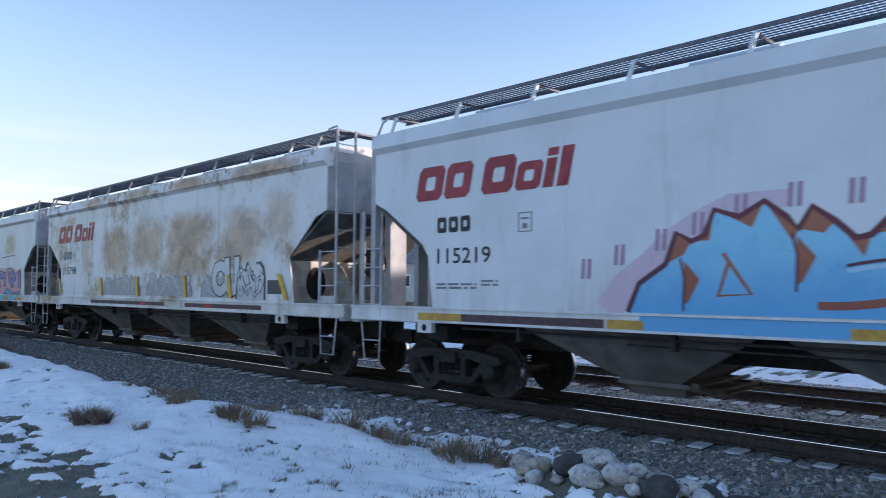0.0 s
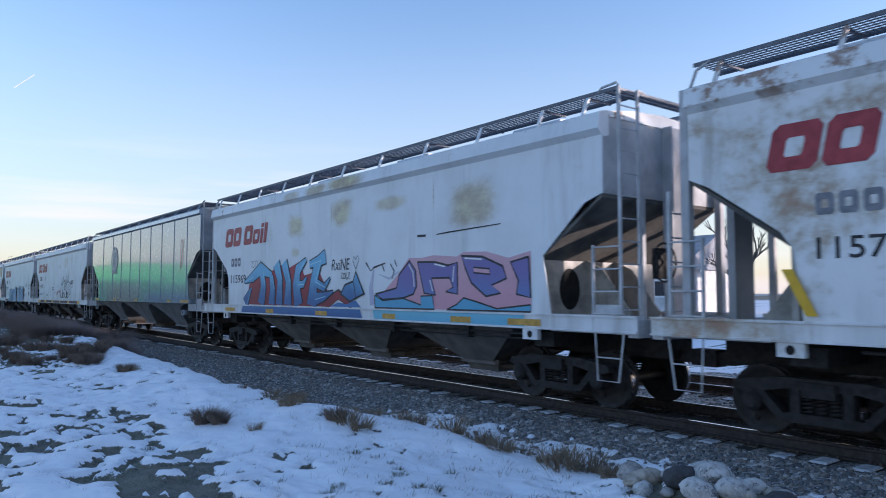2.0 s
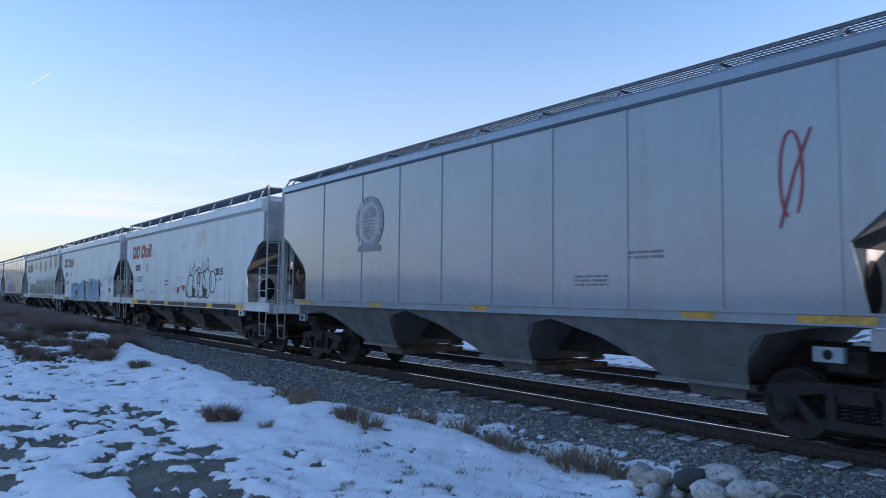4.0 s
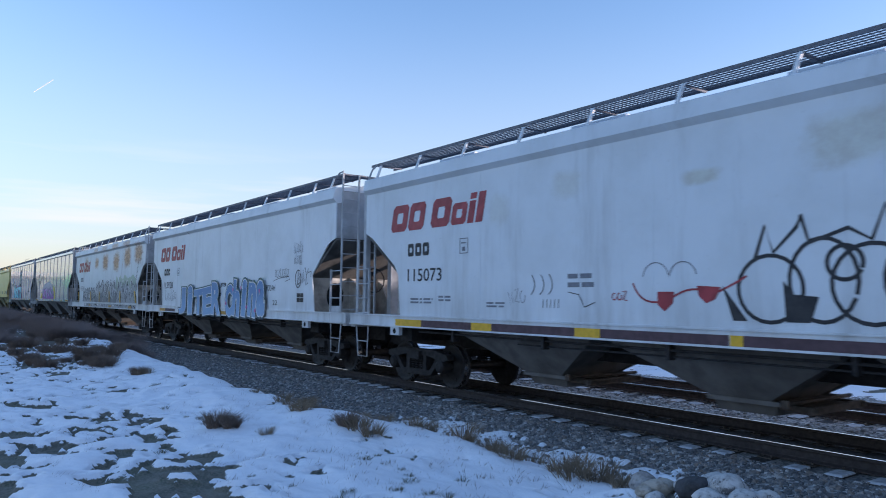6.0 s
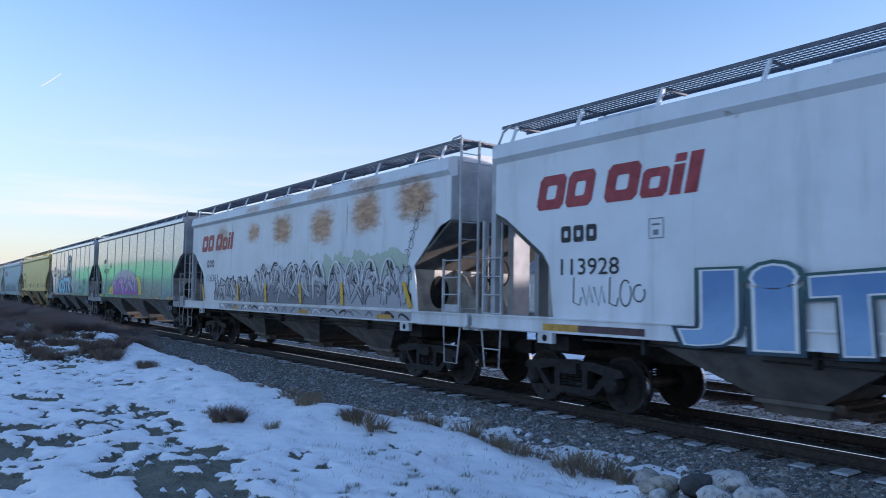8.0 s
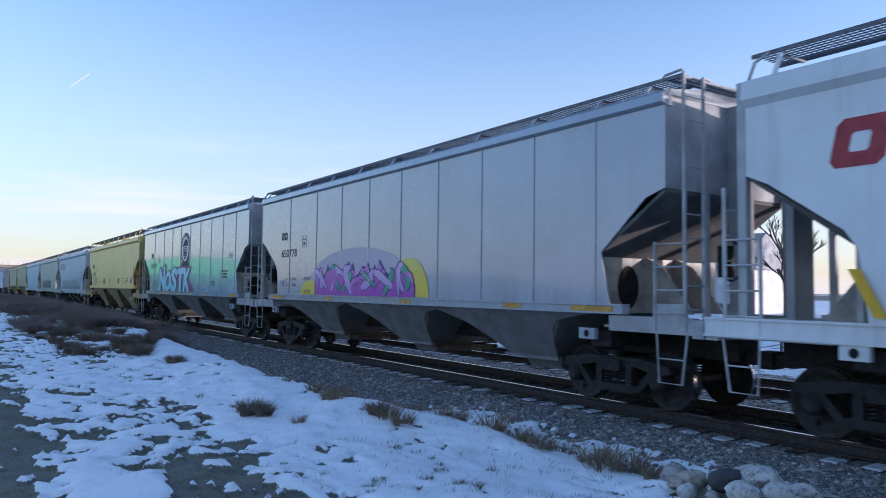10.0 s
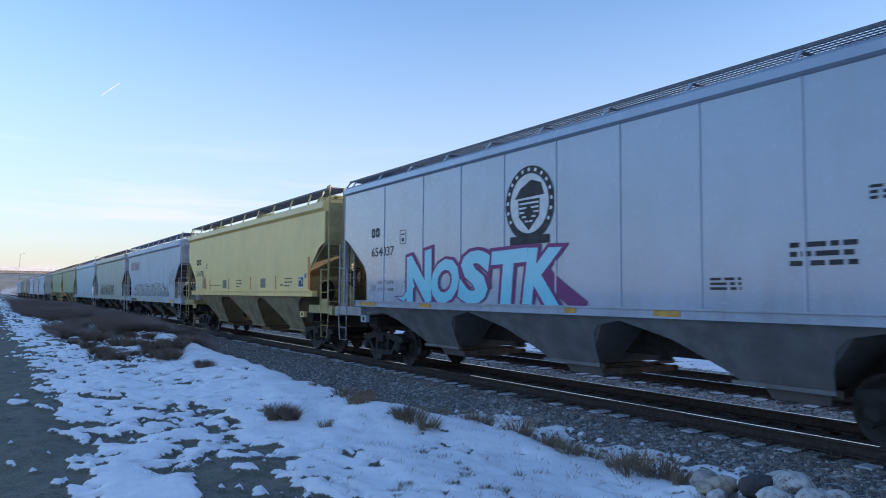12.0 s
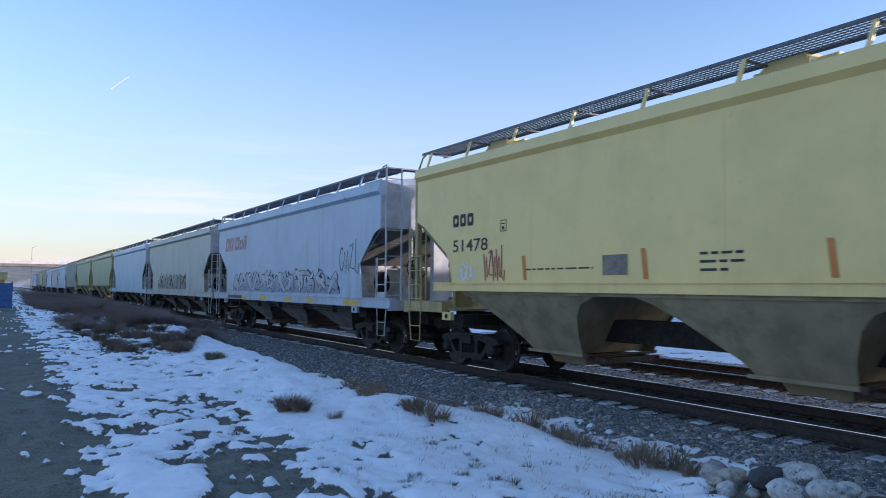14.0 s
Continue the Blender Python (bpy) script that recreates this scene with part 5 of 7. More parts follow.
s.slab([(-5.0, 1.31), (7.0, 1.31), (7.0, 1.50), (-5.0, 1.50)], -WIDE - 0.036, -WIDE - 0.031, 1)
for i in range(26):
    x = -4.9 + i * 0.45 + rnd.uniform(-0.2, 0.2)
    stroke(s, bend((x, 1.32 + rnd.uniform(0, 0.1)), (x + rnd.uniform(0, 0.4), 1.55), (x + rnd.uniform(0.2, 0.5), 1.33 + rnd.uniform(0, 0.1))), rnd.uniform(0.02, 0.08), rnd.choice((0, 2, 3)), 0.038)
add_skin(car, "graffiti", s, SILVER, "silver-grey graffiti with black outlines")
reflectors(car, [(-3.6, -3.2), (1.4, 2.0), (5.6, 6.2)], OCHRE, 1.33, 1.43)

# the grey ribbed car with the pink and yellow piece
p = car_paint("plain_grey_enamel_h", (0.37, 0.42, 0.48), 0.0, seed=8, gloss=0.17, streak=0.2)
car = hopper_car("ribbed", p, "h", MIDDLES[7], "plain grey ribbed covered hopper car with pink and yellow graffiti")
car_number_text(car, 2, "650778", -6.55, 2.84, 0.24, BLACK, 0.30, 1.22)
boxed_mark(car, -4.95, 3.1, 0.3, BLACK)
s = Shape()
s.slab([(-6.60, 1.95), (-6.33, 1.95), (-6.33, 2.12), (-6.60, 2.12)], -WIDE - 0.012, -WIDE - 0.004, 1)
write(s, "LD LMT 226600", -6.2, 2.12, 0.085, 0, 0.85)
write(s, "LT WT   59400", -6.2, 1.93, 0.085, 0, 0.85)
write(s, "102750 KG", -4.8, 2.12, 0.085, 0, 0.62)
write(s, "26950 KG", -4.72, 1.93, 0.085, 0, 0.54)
add_skin(car, "load_limits", s, [BLACK, END_DULL["ribbed"]], "small black load figures")
s = Shape()
wild_piece(s, -3.9, 1.4, 1.70, 2.60, [0, 1, 2, 1], 3, 0.020, 51, 6, 0.35, 5)
blob(s, arc(-4.3, 1.70, 0.65, 0.42, 0, 180, 14), 4, 0.0145)
write(s, "BOMB", -4.72, 1.74, 0.10, 3, 0.48, 0.019)
blob(s, arc(1.2, 1.70, 0.8, 0.9, 0, 180, 14), 4, 0.0145)
blob(s, arc(-1.5, 2.0, 2.8, 0.95, 0, 180, 20), 5, 0.0140)
add_skin(car, "graffiti", s, [spray("magenta_spray", (0.40, 0.05, 0.42), (0.62, 0.22, 0.58), 1.6, 2.6), spray("lilac_spray", (0.45, 0.25, 0.60), (0.70, 0.45, 0.72), 1.6, 2.6), spray("green_spray", (0.02, 0.25, 0.20), (0.08, 0.40, 0.28), 1.6, 2.6),
         spray("navy_spray", (0.04, 0.03, 0.12), (0.05, 0.05, 0.18), 1.6, 2.6), spray("sun_yellow_spray", (0.75, 0.55, 0.05), (0.80, 0.65, 0.15), 1.6, 2.6), spray("pale_pink_spray", (0.62, 0.42, 0.55), (0.55, 0.48, 0.55), 1.6, 2.6)], "magenta and yellow spray-painted piece")
reflectors(car, [(-7.2, -6.25), (-3.3, -2.8), (0.8, 1.3), (4.6, 5.1), (6.4, 7.3)], OCHRE, 1.54, 1.64)

# the grey ribbed car with the light blue word
p = car_paint("plain_grey_enamel_i", (0.37, 0.46, 0.57), 0.0, seed=9, gloss=0.17, streak=0.12)
car = hopper_car("ribbed", p, "i", MIDDLES[8], "light grey ribbed covered hopper car with emblem and pale blue graffiti")
car_number_text(car, 2, "654037", -6.6, 2.84, 0.24, BLACK, 0.27, 1.25)
boxed_mark(car, -5.05, 3.1, 0.3, BLACK)
emblem(car, 0.0, 3.60, 0.72, BLACK)
s = Shape()
s.slab([(-6.62, 1.93), (-6.37, 1.93), (-6.37, 2.10), (-6.62, 2.10)], -WIDE - 0.012, -WIDE - 0.004, 1)
write(s, "LD LMT 226300", -6.2, 2.12, 0.085, 0, 0.85)
write(s, "LT WT   59700", -6.2, 1.93, 0.085, 0, 0.85)
write(s, "102600 KG", -4.8, 2.12, 0.085, 0, 0.62)
write(s, "27100 KG", -4.72, 1.93, 0.085, 0, 0.54)
bars(s, 5.2, 2.25, 0.85, 0.35, 3, 0, 0.006, 8)
bars(s, 4.0, 1.95, 0.5, 0.2, 3, 0, 0.006, 9)
bars(s, 6.2, 3.0, 0.4, 0.2, 3, 0, 0.006, 7)
add_skin(car, "load_limits", s, [BLACK, END_DULL["ribbed"]], "small black load figures")
s = Shape()
bubble_word(s, "NOSTK", -4.65, 1.05, 1.58, 2.72, 0, 1, 1, 0.018, 2, tilt=9, slant=0.14)
stroke(s, [(-5.25, 1.80), (-4.8, 1.72), (-4.3, 2.1)], [0.02, 0.22, 0.22], 1, 0.017)
stroke(s, [(-5.15, 1.78), (-4.8, 1.74), (-4.3, 2.1)], [0.01, 0.12, 0.14], 0, 0.0225)
stroke(s, [(0.3, 2.4), (0.9, 1.95), (1.5, 1.62)], [0.22, 0.30, 0.30], 1, 0.017)
add_skin(car, "graffiti", s, [spray("ice_blue_spray", (0.16, 0.62, 0.76), (0.36, 0.75, 0.84), 1.6, 2.6), spray("plum_spray", (0.16, 0.02, 0.14), (0.22, 0.03, 0.16), 1.6, 2.6)], "ice-blue spray-painted letters with plum outline")
reflectors(car, [(-7.2, -6.25), (-4.0, -3.5), (1.0, 1.3), (3.0, 3.5), (6.4, 7.3)], OCHRE, 1.54, 1.64)

# the cream-yellow car
CREAM_YELLOW = (0.90, 0.67, 0.27)
p = car_paint("cream_yellow_enamel", CREAM_YELLOW, 0.0, seed=10, streak=0.10, gloss=0.4)
car = hopper_car("cream", p, "cream", MIDDLES[9], "cream-yellow covered hopper car, clean, with orange upright marks")
# this one is a little longer than the rest
LONGER = 1.048
car.scale.x = LONGER
for ob in car.children:
    if ob.name.startswith("truck"):
        ob.scale.x = 1 / LONGER
car_number_text(car, 3, "51478", -6.75, 2.62, 0.27, BLACK, 0.29, 1.28)
boxed_mark(car, -5.05, 2.98, 0.2, BLACK)
s = Shape()
bars(s, -4.25, 2.18, 1.75, 0.05, 1, 0, 0.006, 4)
for x in (-2.28, 2.60):
    s.slab([(x, 2.06), (x + 0.54, 2.06), (x + 0.54, 2.40), (x, 2.40)], -WIDE - 0.008, -WIDE - 0.005, 1)
    for z in (2.12, 2.20, 2.28, 2.35):
        s.slab([(x + 0.05, z), (x + 0.49, z), (x + 0.49, z + 0.02), (x + 0.05, z + 0.02)], -WIDE - 0.011, -WIDE - 0.009, 2)
for x in (-0.40, 5.05):
    for z in (2.34, 2.22, 2.10):
        bars(s, x, z, 0.70 if z > 2.15 else 0.45, 0.07, 1, 0, 0.006, int(z * 50))
bars(s, 4.66, 2.12, 0.28, 0.08, 2, 0, 0.006, 5)
s.slab([(6.30, 2.04), (6.74, 2.04), (6.74, 2.42), (6.30, 2.42)], -WIDE - 0.008, -WIDE - 0.005, 3)
s.slab([(6.33, 2.08), (6.71, 2.08), (6.71, 2.38), (6.33, 2.38)], -WIDE - 0.011, -WIDE - 0.009, 4)
s.slab([(6.60, 2.14), (6.63, 2.14), (6.63, 2.32), (6.60, 2.32)], -WIDE - 0.014, -WIDE - 0.012, 3)
s.slab([(6.36, 2.28), (6.50, 2.28), (6.50, 2.34), (6.36, 2.34)], -WIDE - 0.014, -WIDE - 0.012, 3)
s.slab([(6.81, 2.36), (6.95, 2.36), (6.95, 2.50), (6.81, 2.50)], -WIDE - 0.008, -WIDE - 0.005, 2)
add_skin(car, "small_print", s, [BLACK, plain("brown_label", (0.30, 0.24, 0.16), 0.6, 0.0, 9, 0.4), GREY_STENCIL, WHITE, plain("navy_label", (0.025, 0.04, 0.10), 0.5, 0.0, 9, 0.2)], "small dark stencil lines and a navy notice")
for x, top in ((-4.32, 2.46), (-1.42, 2.48), (1.44, 2.48), (4.18, 2.48), (7.10, 3.03)):
    w = 0.17 if top > 2.6 else 0.09
    s = Shape()
    s.slab([(x, 1.99), (x + w, 1.99), (x + w - 0.05, top), (x - 0.05, top)], -WIDE - 0.010, -WIDE - 0.006)
    add_skin(car, "reflector", s, [spray("orange_tape", (0.62, 0.20, 0.04), (0.66, 0.24, 0.05), 2.0, 2.5)], "upright orange tape")
s = Shape()
scrawl(s, -6.6, -5.9, 2.0, 2.4, 0, 4, 0.05, 0.006, 61)
scrawl(s, -5.6, -4.9, 1.98, 2.7, 1, 5, 0.035, 0.007, 63)
add_skin(car, "graffiti", s, [WHITE, RED], "thin white and red scrawl")

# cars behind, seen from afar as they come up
# distant whites have blue sky sheen put into their colour; creams are dimmed
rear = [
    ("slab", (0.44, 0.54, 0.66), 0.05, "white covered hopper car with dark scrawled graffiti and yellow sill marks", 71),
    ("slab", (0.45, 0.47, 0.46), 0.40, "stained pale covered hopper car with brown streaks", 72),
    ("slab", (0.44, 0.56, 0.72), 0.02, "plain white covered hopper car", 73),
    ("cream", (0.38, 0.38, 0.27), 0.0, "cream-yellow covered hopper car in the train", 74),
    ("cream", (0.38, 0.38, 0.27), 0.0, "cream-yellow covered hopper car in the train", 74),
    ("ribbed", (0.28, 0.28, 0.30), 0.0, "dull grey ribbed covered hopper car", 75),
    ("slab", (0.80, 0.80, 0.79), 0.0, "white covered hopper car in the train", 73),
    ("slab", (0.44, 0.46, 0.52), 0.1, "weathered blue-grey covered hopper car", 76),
    ("slab", (0.80, 0.80, 0.79), 0.0, "white covered hopper car in the train", 73),
    ("ribbed", (0.28, 0.28, 0.30), 0.0, "dull grey ribbed covered hopper car", 75),
    ("cream", (0.38, 0.38, 0.27), 0.0, "cream-yellow covered hopper car in the train", 74),
    ("ribbed", (0.28, 0.28, 0.30), 0.0, "dull grey ribbed covered hopper car", 75),
    ("slab", (0.80, 0.80, 0.79), 0.0, "white covered hopper car in the train", 73),
    ("slab", (0.80, 0.80, 0.79), 0.0, "white covered hopper car in the train", 73),
]
REAR_PAINT = {}
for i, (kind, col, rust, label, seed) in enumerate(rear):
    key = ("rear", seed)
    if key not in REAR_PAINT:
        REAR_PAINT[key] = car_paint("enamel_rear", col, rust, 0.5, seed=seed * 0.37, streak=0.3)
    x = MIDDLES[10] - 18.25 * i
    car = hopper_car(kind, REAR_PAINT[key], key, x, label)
    if i == 0:
        s = Shape()
        wild_piece(s, -5.8, 5.6, 1.62, 2.45, [0, 1, 0, 1], 2, 0.006, 77, 12, 0.6)
        scrawl(s, 5.6, 7.0, 2.2, 3.2, 2, 4, 0.04, 0.006, 79)
        add_skin(car, "graffiti", s, [spray("slate_spray", (0.22, 0.27, 0.36), (0.40, 0.45, 0.52), 1.6, 2.4), spray("haze_spray", (0.36, 0.40, 0.48), (0.5, 0.54, 0.6), 1.6, 2.4), BLACK], "dark blue-grey scrawled graffiti")
        reflectors(car, [(-4.4, -3.7), (-1.9, -1.3), (0.9, 1.5), (3.0, 3.6), (6.0, 7.0)], YELLOW, 1.32, 1.44, [(-6.5, -4.4)])
        part("company_mark", company_mark(plain("washed_out_red", (0.50, 0.32, 0.34), 0.6)), car, "washed-out red company mark")
    elif i == 1:
        s = Shape()
        wild_piece(s, -5.0, 3.0, 1.62, 2.6, [0, 1, 0], 1, 0.006, 81, 9, 0.5)
        add_skin(car, "graffiti", s, [spray("smoke_spray", (0.20, 0.20, 0.20), (0.36, 0.34, 0.32), 1.6, 2.4), BLACK], "dark smudged graffiti")
    elif kind == "slab" and i > 2:
        part("company_mark", cached("mark", company_mark), car, "red leaning company mark")


# ---- ground: one sheet from the path over the snow bank and ballast to the far fields ----
def smooth(e0, e1, x):
    t = np.clip((x - e0) / (e1 - e0), 0, 1)
    return t * t * (3 - 2 * t)


def bank_crest(x):
    """y of the crest of the snow bank, where it breaks off towards the track."""
    return np.interp(x, [-80, -40, -28, -20, -14, -10, -8, -6.5, -5, -3.5, 2], [6.6, 6.5, 6.0, 5.45, 5.05, 5.25, 5.8, 6.1, 6.0, 5.7, 5.6])


def ground_base(x, y):
    """Height of the bare ground, without snow."""
    c = bank_crest(x)
    near = 0.02 + 0.10 * (fbm(x * 0.45, y * 0.45, 3) - 0.5) * 2 * smooth(-60, -20, -np.abs(x)) + 0.15 * (fbm(x * 1.9, y * 1.9, 5) - 0.5)
    mound = 0.15 * np.exp(-((y - c + 0.5) / 1.1) ** 2) * smooth(-6.0, -10.5, x) * smooth(-42, -30, x)
    dip = -0.17 * smooth(-9.5, -5.0, x) * smooth(3.6, 5.2, y)
    heap = 0.38 * np.exp(-(((x + 3.4) / 1.1) ** 2 + ((y - 6.25) / 0.6) ** 2))
    side = near + mound + dip
    toe = -0.46 + 0.05 * (fbm(x * 0.8, y * 0.8, 9) - 0.5)
    z = side + (toe - side) * smooth(-0.05, 1.05, y - c)
    z = z + (-0.20 - z) * smooth(7.2, 8.75, y) + heap
    # slightly higher snowy ground behind the second track
    far = -0.45 + 0.35 * (fbm(x * 0.05, y * 0.05, 12) - 0.5) + (0.9 + 0.6 * (fbm(x * 0.03, y * 0.03, 14) - 0.5)) * smooth(27, 41, y) * smooth(-150, -90, x)
    # unseen bank added off to the right, to keep low sun off the underbodies
    far = far + (3.7 + 0.6 * (fbm(x * 0.06, y * 0.06, 17) - 0.5)) * smooth(27, 38, y) * smooth(70, 50, y) * smooth(-5, 7, x) * smooth(160, 90, x)
    z = z + (far - z) * smooth(17.0, 19.5, y)
    # rising hills a long way off
    return z + 8 * smooth(420, 900, np.hypot(x, y)) * fbm(x * 0.004, y * 0.004, 33) * smooth(20, -300, x)


def snow_cover(x, y):
    """1 where snow lies, 0 where the ground is bare."""
    c = bank_crest(x)
    streak = fbm(x * 1.5 - y * 0.5, y * 2.1 + x * 0.3, 21, 5)
    fine = fbm(x * 5.2 - y * 1.5, y * 6.4 + x * 1.2, 41, 4)
    v = 0.5 + 3.0 * (0.42 * streak + 0.58 * fine - 0.5)
    want = -0.06 + 0.60 * smooth(0.55, 1.3, y) + 0.20 * smooth(1.3, 2.8, y) + 0.22 * smooth(2.8, 4.0, y)
    # a drift beside the path, and the trodden spots round it
    want = want + 0.34 * smooth(0.9, 0.2, np.abs(y - 1.2) + 0.25 * np.abs(x + 6.8))
    for bx, by, rx, ry, deep in ((-7.4, 2.25, 1.9, 0.55, 0.45), (-9.8, 2.5, 0.9, 0.35, 0.45), (-8.2, 2.75, 0.5, 0.22, 0.35), (-14.2, 3.3, 0.8, 0.25, 0.45), (-9.9, 3.3, 0.5, 0.2, 0.3), (-20.0, 3.0, 4.0, 0.5, 0.35), (-27.0, 3.4, 7.0, 1.6, 0.42), (-21.5, 4.2, 2.5, 0.6, 0.35)):
        want = want - deep * np.exp(-(((x - bx) / rx) ** 2 + ((y - by) / ry) ** 2))
    want = want - 1.5 * smooth(0.10, 0.75, y - c)
    # thin dusting between the bank and the ballast near the rock pile
    want = want + 1.34 * smooth(-13, -10.0, x) * smooth(0.1, 0.6, y - c) * smooth(8.6, 7.5, y)
    want = want - 0.9 * np.exp(-(((x + 3.4) / 1.4) ** 2 + ((y - 6.25) / 0.7) ** 2))
    want = want - 0.9 * smooth(-25, -33, x) * smooth(2.2, 3.8, y)
    want = np.where(y > 17.0, 0.62 + 0.15 * smooth(17, 25, y), want)
    want = np.where(np.hypot(x, y) > 260, 0.12, want)
    return smooth(-0.06, 0.06, want - v)


def ground_height(x, y):
    c = snow_cover(x, y)
    return ground_base(x, y) + c * (0.05 + 0.05 * fbm(x * 1.1, y * 1.1, 61)) * smooth(300, 60, np.hypot(x, y))


def axis(stops):
    out = []
    for a, b, d in stops:
        out += list(np.arange(a, b, d))
    return np.array(out + [stops[-1][1]])


gx = axis([(-2400, -400, 100), (-400, -120, 20), (-120, -46, 1.5), (-46, -22, 0.22), (-22, 1.5, 0.05), (1.5, 8, 0.2), (8, 30, 1.5), (30, 400, 40), (400, 2400, 200)])
gy = axis([(-1500, -100, 100), (-100, -6, 6), (-6, -3, 0.6), (-3, 0.2, 0.16), (0.2, 9.0, 0.05), (9.0, 20.0, 0.4), (20, 60, 1.6), (60, 300, 15), (300, 2400, 150)])
X, Y = np.meshgrid(gx, gy)
Zg = ground_height(X, Y)
nx, ny = len(gx), len(gy)
me = bpy.data.meshes.new("ground")
me.vertices.add(nx * ny)
me.vertices.foreach_set("co", np.stack([X, Y, Zg], -1).astype(np.float32).ravel())
idx = np.arange(nx * ny).reshape(ny, nx)
quads = np.stack([idx[:-1, :-1], idx[:-1, 1:], idx[1:, 1:], idx[1:, :-1]], -1).reshape(-1, 4)
me.loops.add(quads.size)
me.loops.foreach_set("vertex_index", quads.ravel().astype(np.int32))
me.polygons.add(len(quads))
me.polygons.foreach_set("loop_start", np.arange(0, quads.size, 4, dtype=np.int32))
me.polygons.foreach_set("use_smooth", np.ones(len(quads), dtype=bool))
me.update(calc_edges=True)
att = me.attributes.new("snow", "FLOAT", "POINT")
att.data.foreach_set("value", snow_cover(X, Y).astype(np.float32).ravel())
att = me.attributes.new("gravel", "FLOAT", "POINT")
att.data.foreach_set("value", (smooth(0.45, 1.1, Y - bank_crest(X)) * smooth(18.5, 17.5, Y)).astype(np.float32).ravel())
# mask for the shade under the train, between the rails
att = me.attributes.new("bed_shade", "FLOAT", "POINT")
att.data.foreach_set("value", (smooth(9.2, 9.6, Y) * smooth(11.5, 11.0, Y)).astype(np.float32).ravel())
ground = tagged(new("ground", me), "patchy snow over dark dirt and grey railway gravel", "ground", "", "structure")

m, nt, b = nodes_of("snowy_ground")
co = nt.nodes.new("ShaderNodeTexCoord").outputs["Object"]
an = nt.nodes.new("ShaderNodeAttribute")
an.attribute_name = "snow"
ag = nt.nodes.new("ShaderNodeAttribute")
ag.attribute_name = "gravel"
n1, n2, n3 = noise_node(nt, co, 7.0, 6.0, 0.7), noise_node(nt, co, 0.9, 4.0), noise_node(nt, co, 40.0, 4.0, 0.7)
dirt = mix(nt, ramp(nt, n1, 0.35, 0.65), (0.075, 0.08, 0.062), (0.17, 0.155, 0.12))
dirt = mix(nt, ramp(nt, n2, 0.45, 0.65, 0, 0.7), dirt, (0.11, 0.125, 0.08))
dirt = mix(nt, ramp(nt, n3, 0.42, 0.62, 0, 0.75), dirt, (0.22, 0.20, 0.155))
vor = nt.nodes.new("ShaderNodeTexVoronoi")
vor.inputs["Scale"].default_value = 24.0
nt.links.new(co, vor.inputs["Vector"])
stone = mix(nt, ramp(nt, vor.outputs["Color"], 0.15, 0.85), (0.07, 0.068, 0.065), (0.50, 0.48, 0.45))
stone = mix(nt, ramp(nt, n2, 0.42, 0.66, 0, 0.5), stone, (0.15, 0.125, 0.10))
dust = ramp(nt, math_node(nt, "ADD", math_node(nt, "MULTIPLY", n1, 0.6), math_node(nt, "MULTIPLY", n2, 0.4)), 0.56, 0.66, 0, 0.5)
stone = mix(nt, dust, stone, (0.62, 0.64, 0.67))
# gravel under the train painted nearly black, in place of shade
ao = nt.nodes.new("ShaderNodeAttribute")
ao.attribute_name = "bed_shade"
stone = mix(nt, math_node(nt, "MULTIPLY", ao.outputs["Fac"], 0.85), stone, (0.03, 0.027, 0.025))
bare = mix(nt, ag.outputs["Fac"], dirt, stone)
snow = mix(nt, ramp(nt, n1, 0.35, 0.75), (0.90, 0.91, 0.93), (0.82, 0.84, 0.87))
n4, n5 = noise_node(nt, co, 19.0, 5.0, 0.7), noise_node(nt, co, 2.6, 4.0, 0.6)
rag = math_node(nt, "ADD", math_node(nt, "MULTIPLY", math_node(nt, "SUBTRACT", n1, 0.5), 1.0), math_node(nt, "MULTIPLY", math_node(nt, "SUBTRACT", n4, 0.5), 0.9))
edge = ramp(nt, math_node(nt, "ADD", an.outputs["Fac"], rag), 0.42, 0.58)
nt.links.new(mix(nt, edge, bare, snow), b.inputs["Base Color"])
nt.links.new(ramp(nt, edge, 0, 1, 0.92, 0.6), b.inputs["Roughness"])
hh = math_node(nt, "ADD", math_node(nt, "MULTIPLY", n1, 1.0), math_node(nt, "MULTIPLY", math_node(nt, "MULTIPLY", vor.outputs["Distance"], ag.outputs["Fac"]), 1.6))
hh = math_node(nt, "ADD", hh, math_node(nt, "MULTIPLY", n3, 0.25))
hh = math_node(nt, "ADD", hh, math_node(nt, "MULTIPLY", n5, 2.4))
bump(nt, b, hh, 0.32, 0.045)
me.materials.append(m)


def zat(x, y):
    return float(ground_height(np.array([float(x)]), np.array([float(y)]))[0])


# ---- tracks ----
RAIL_SIDE = plain("rust_brown_rail", (0.054, 0.039, 0.034), 0.8, 0.1, 14, 0.4)
RAIL_HEAD, nt, b = nodes_of("polished_rail_head")
b.inputs["Metallic"].default_value, b.inputs["Base Color"].default_value = 1.0, (0.93, 0.93, 0.94, 1)
nt.links.new(ramp(nt, noise_node(nt, nt.nodes.new("ShaderNodeTexCoord").outputs["Object"], 9.0), 0.3, 0.7, 0.05, 0.11), b.inputs["Roughness"])
SNOW_CRUST = plain("thin_snow_crust", (0.60, 0.61, 0.63), 0.7, 0, 9, 0.45, 0.5)
TIE_WOOD = plain("creosoted_tie", (0.05, 0.040, 0.034), 0.85, 0.0, 9, 0.5, 0.5)


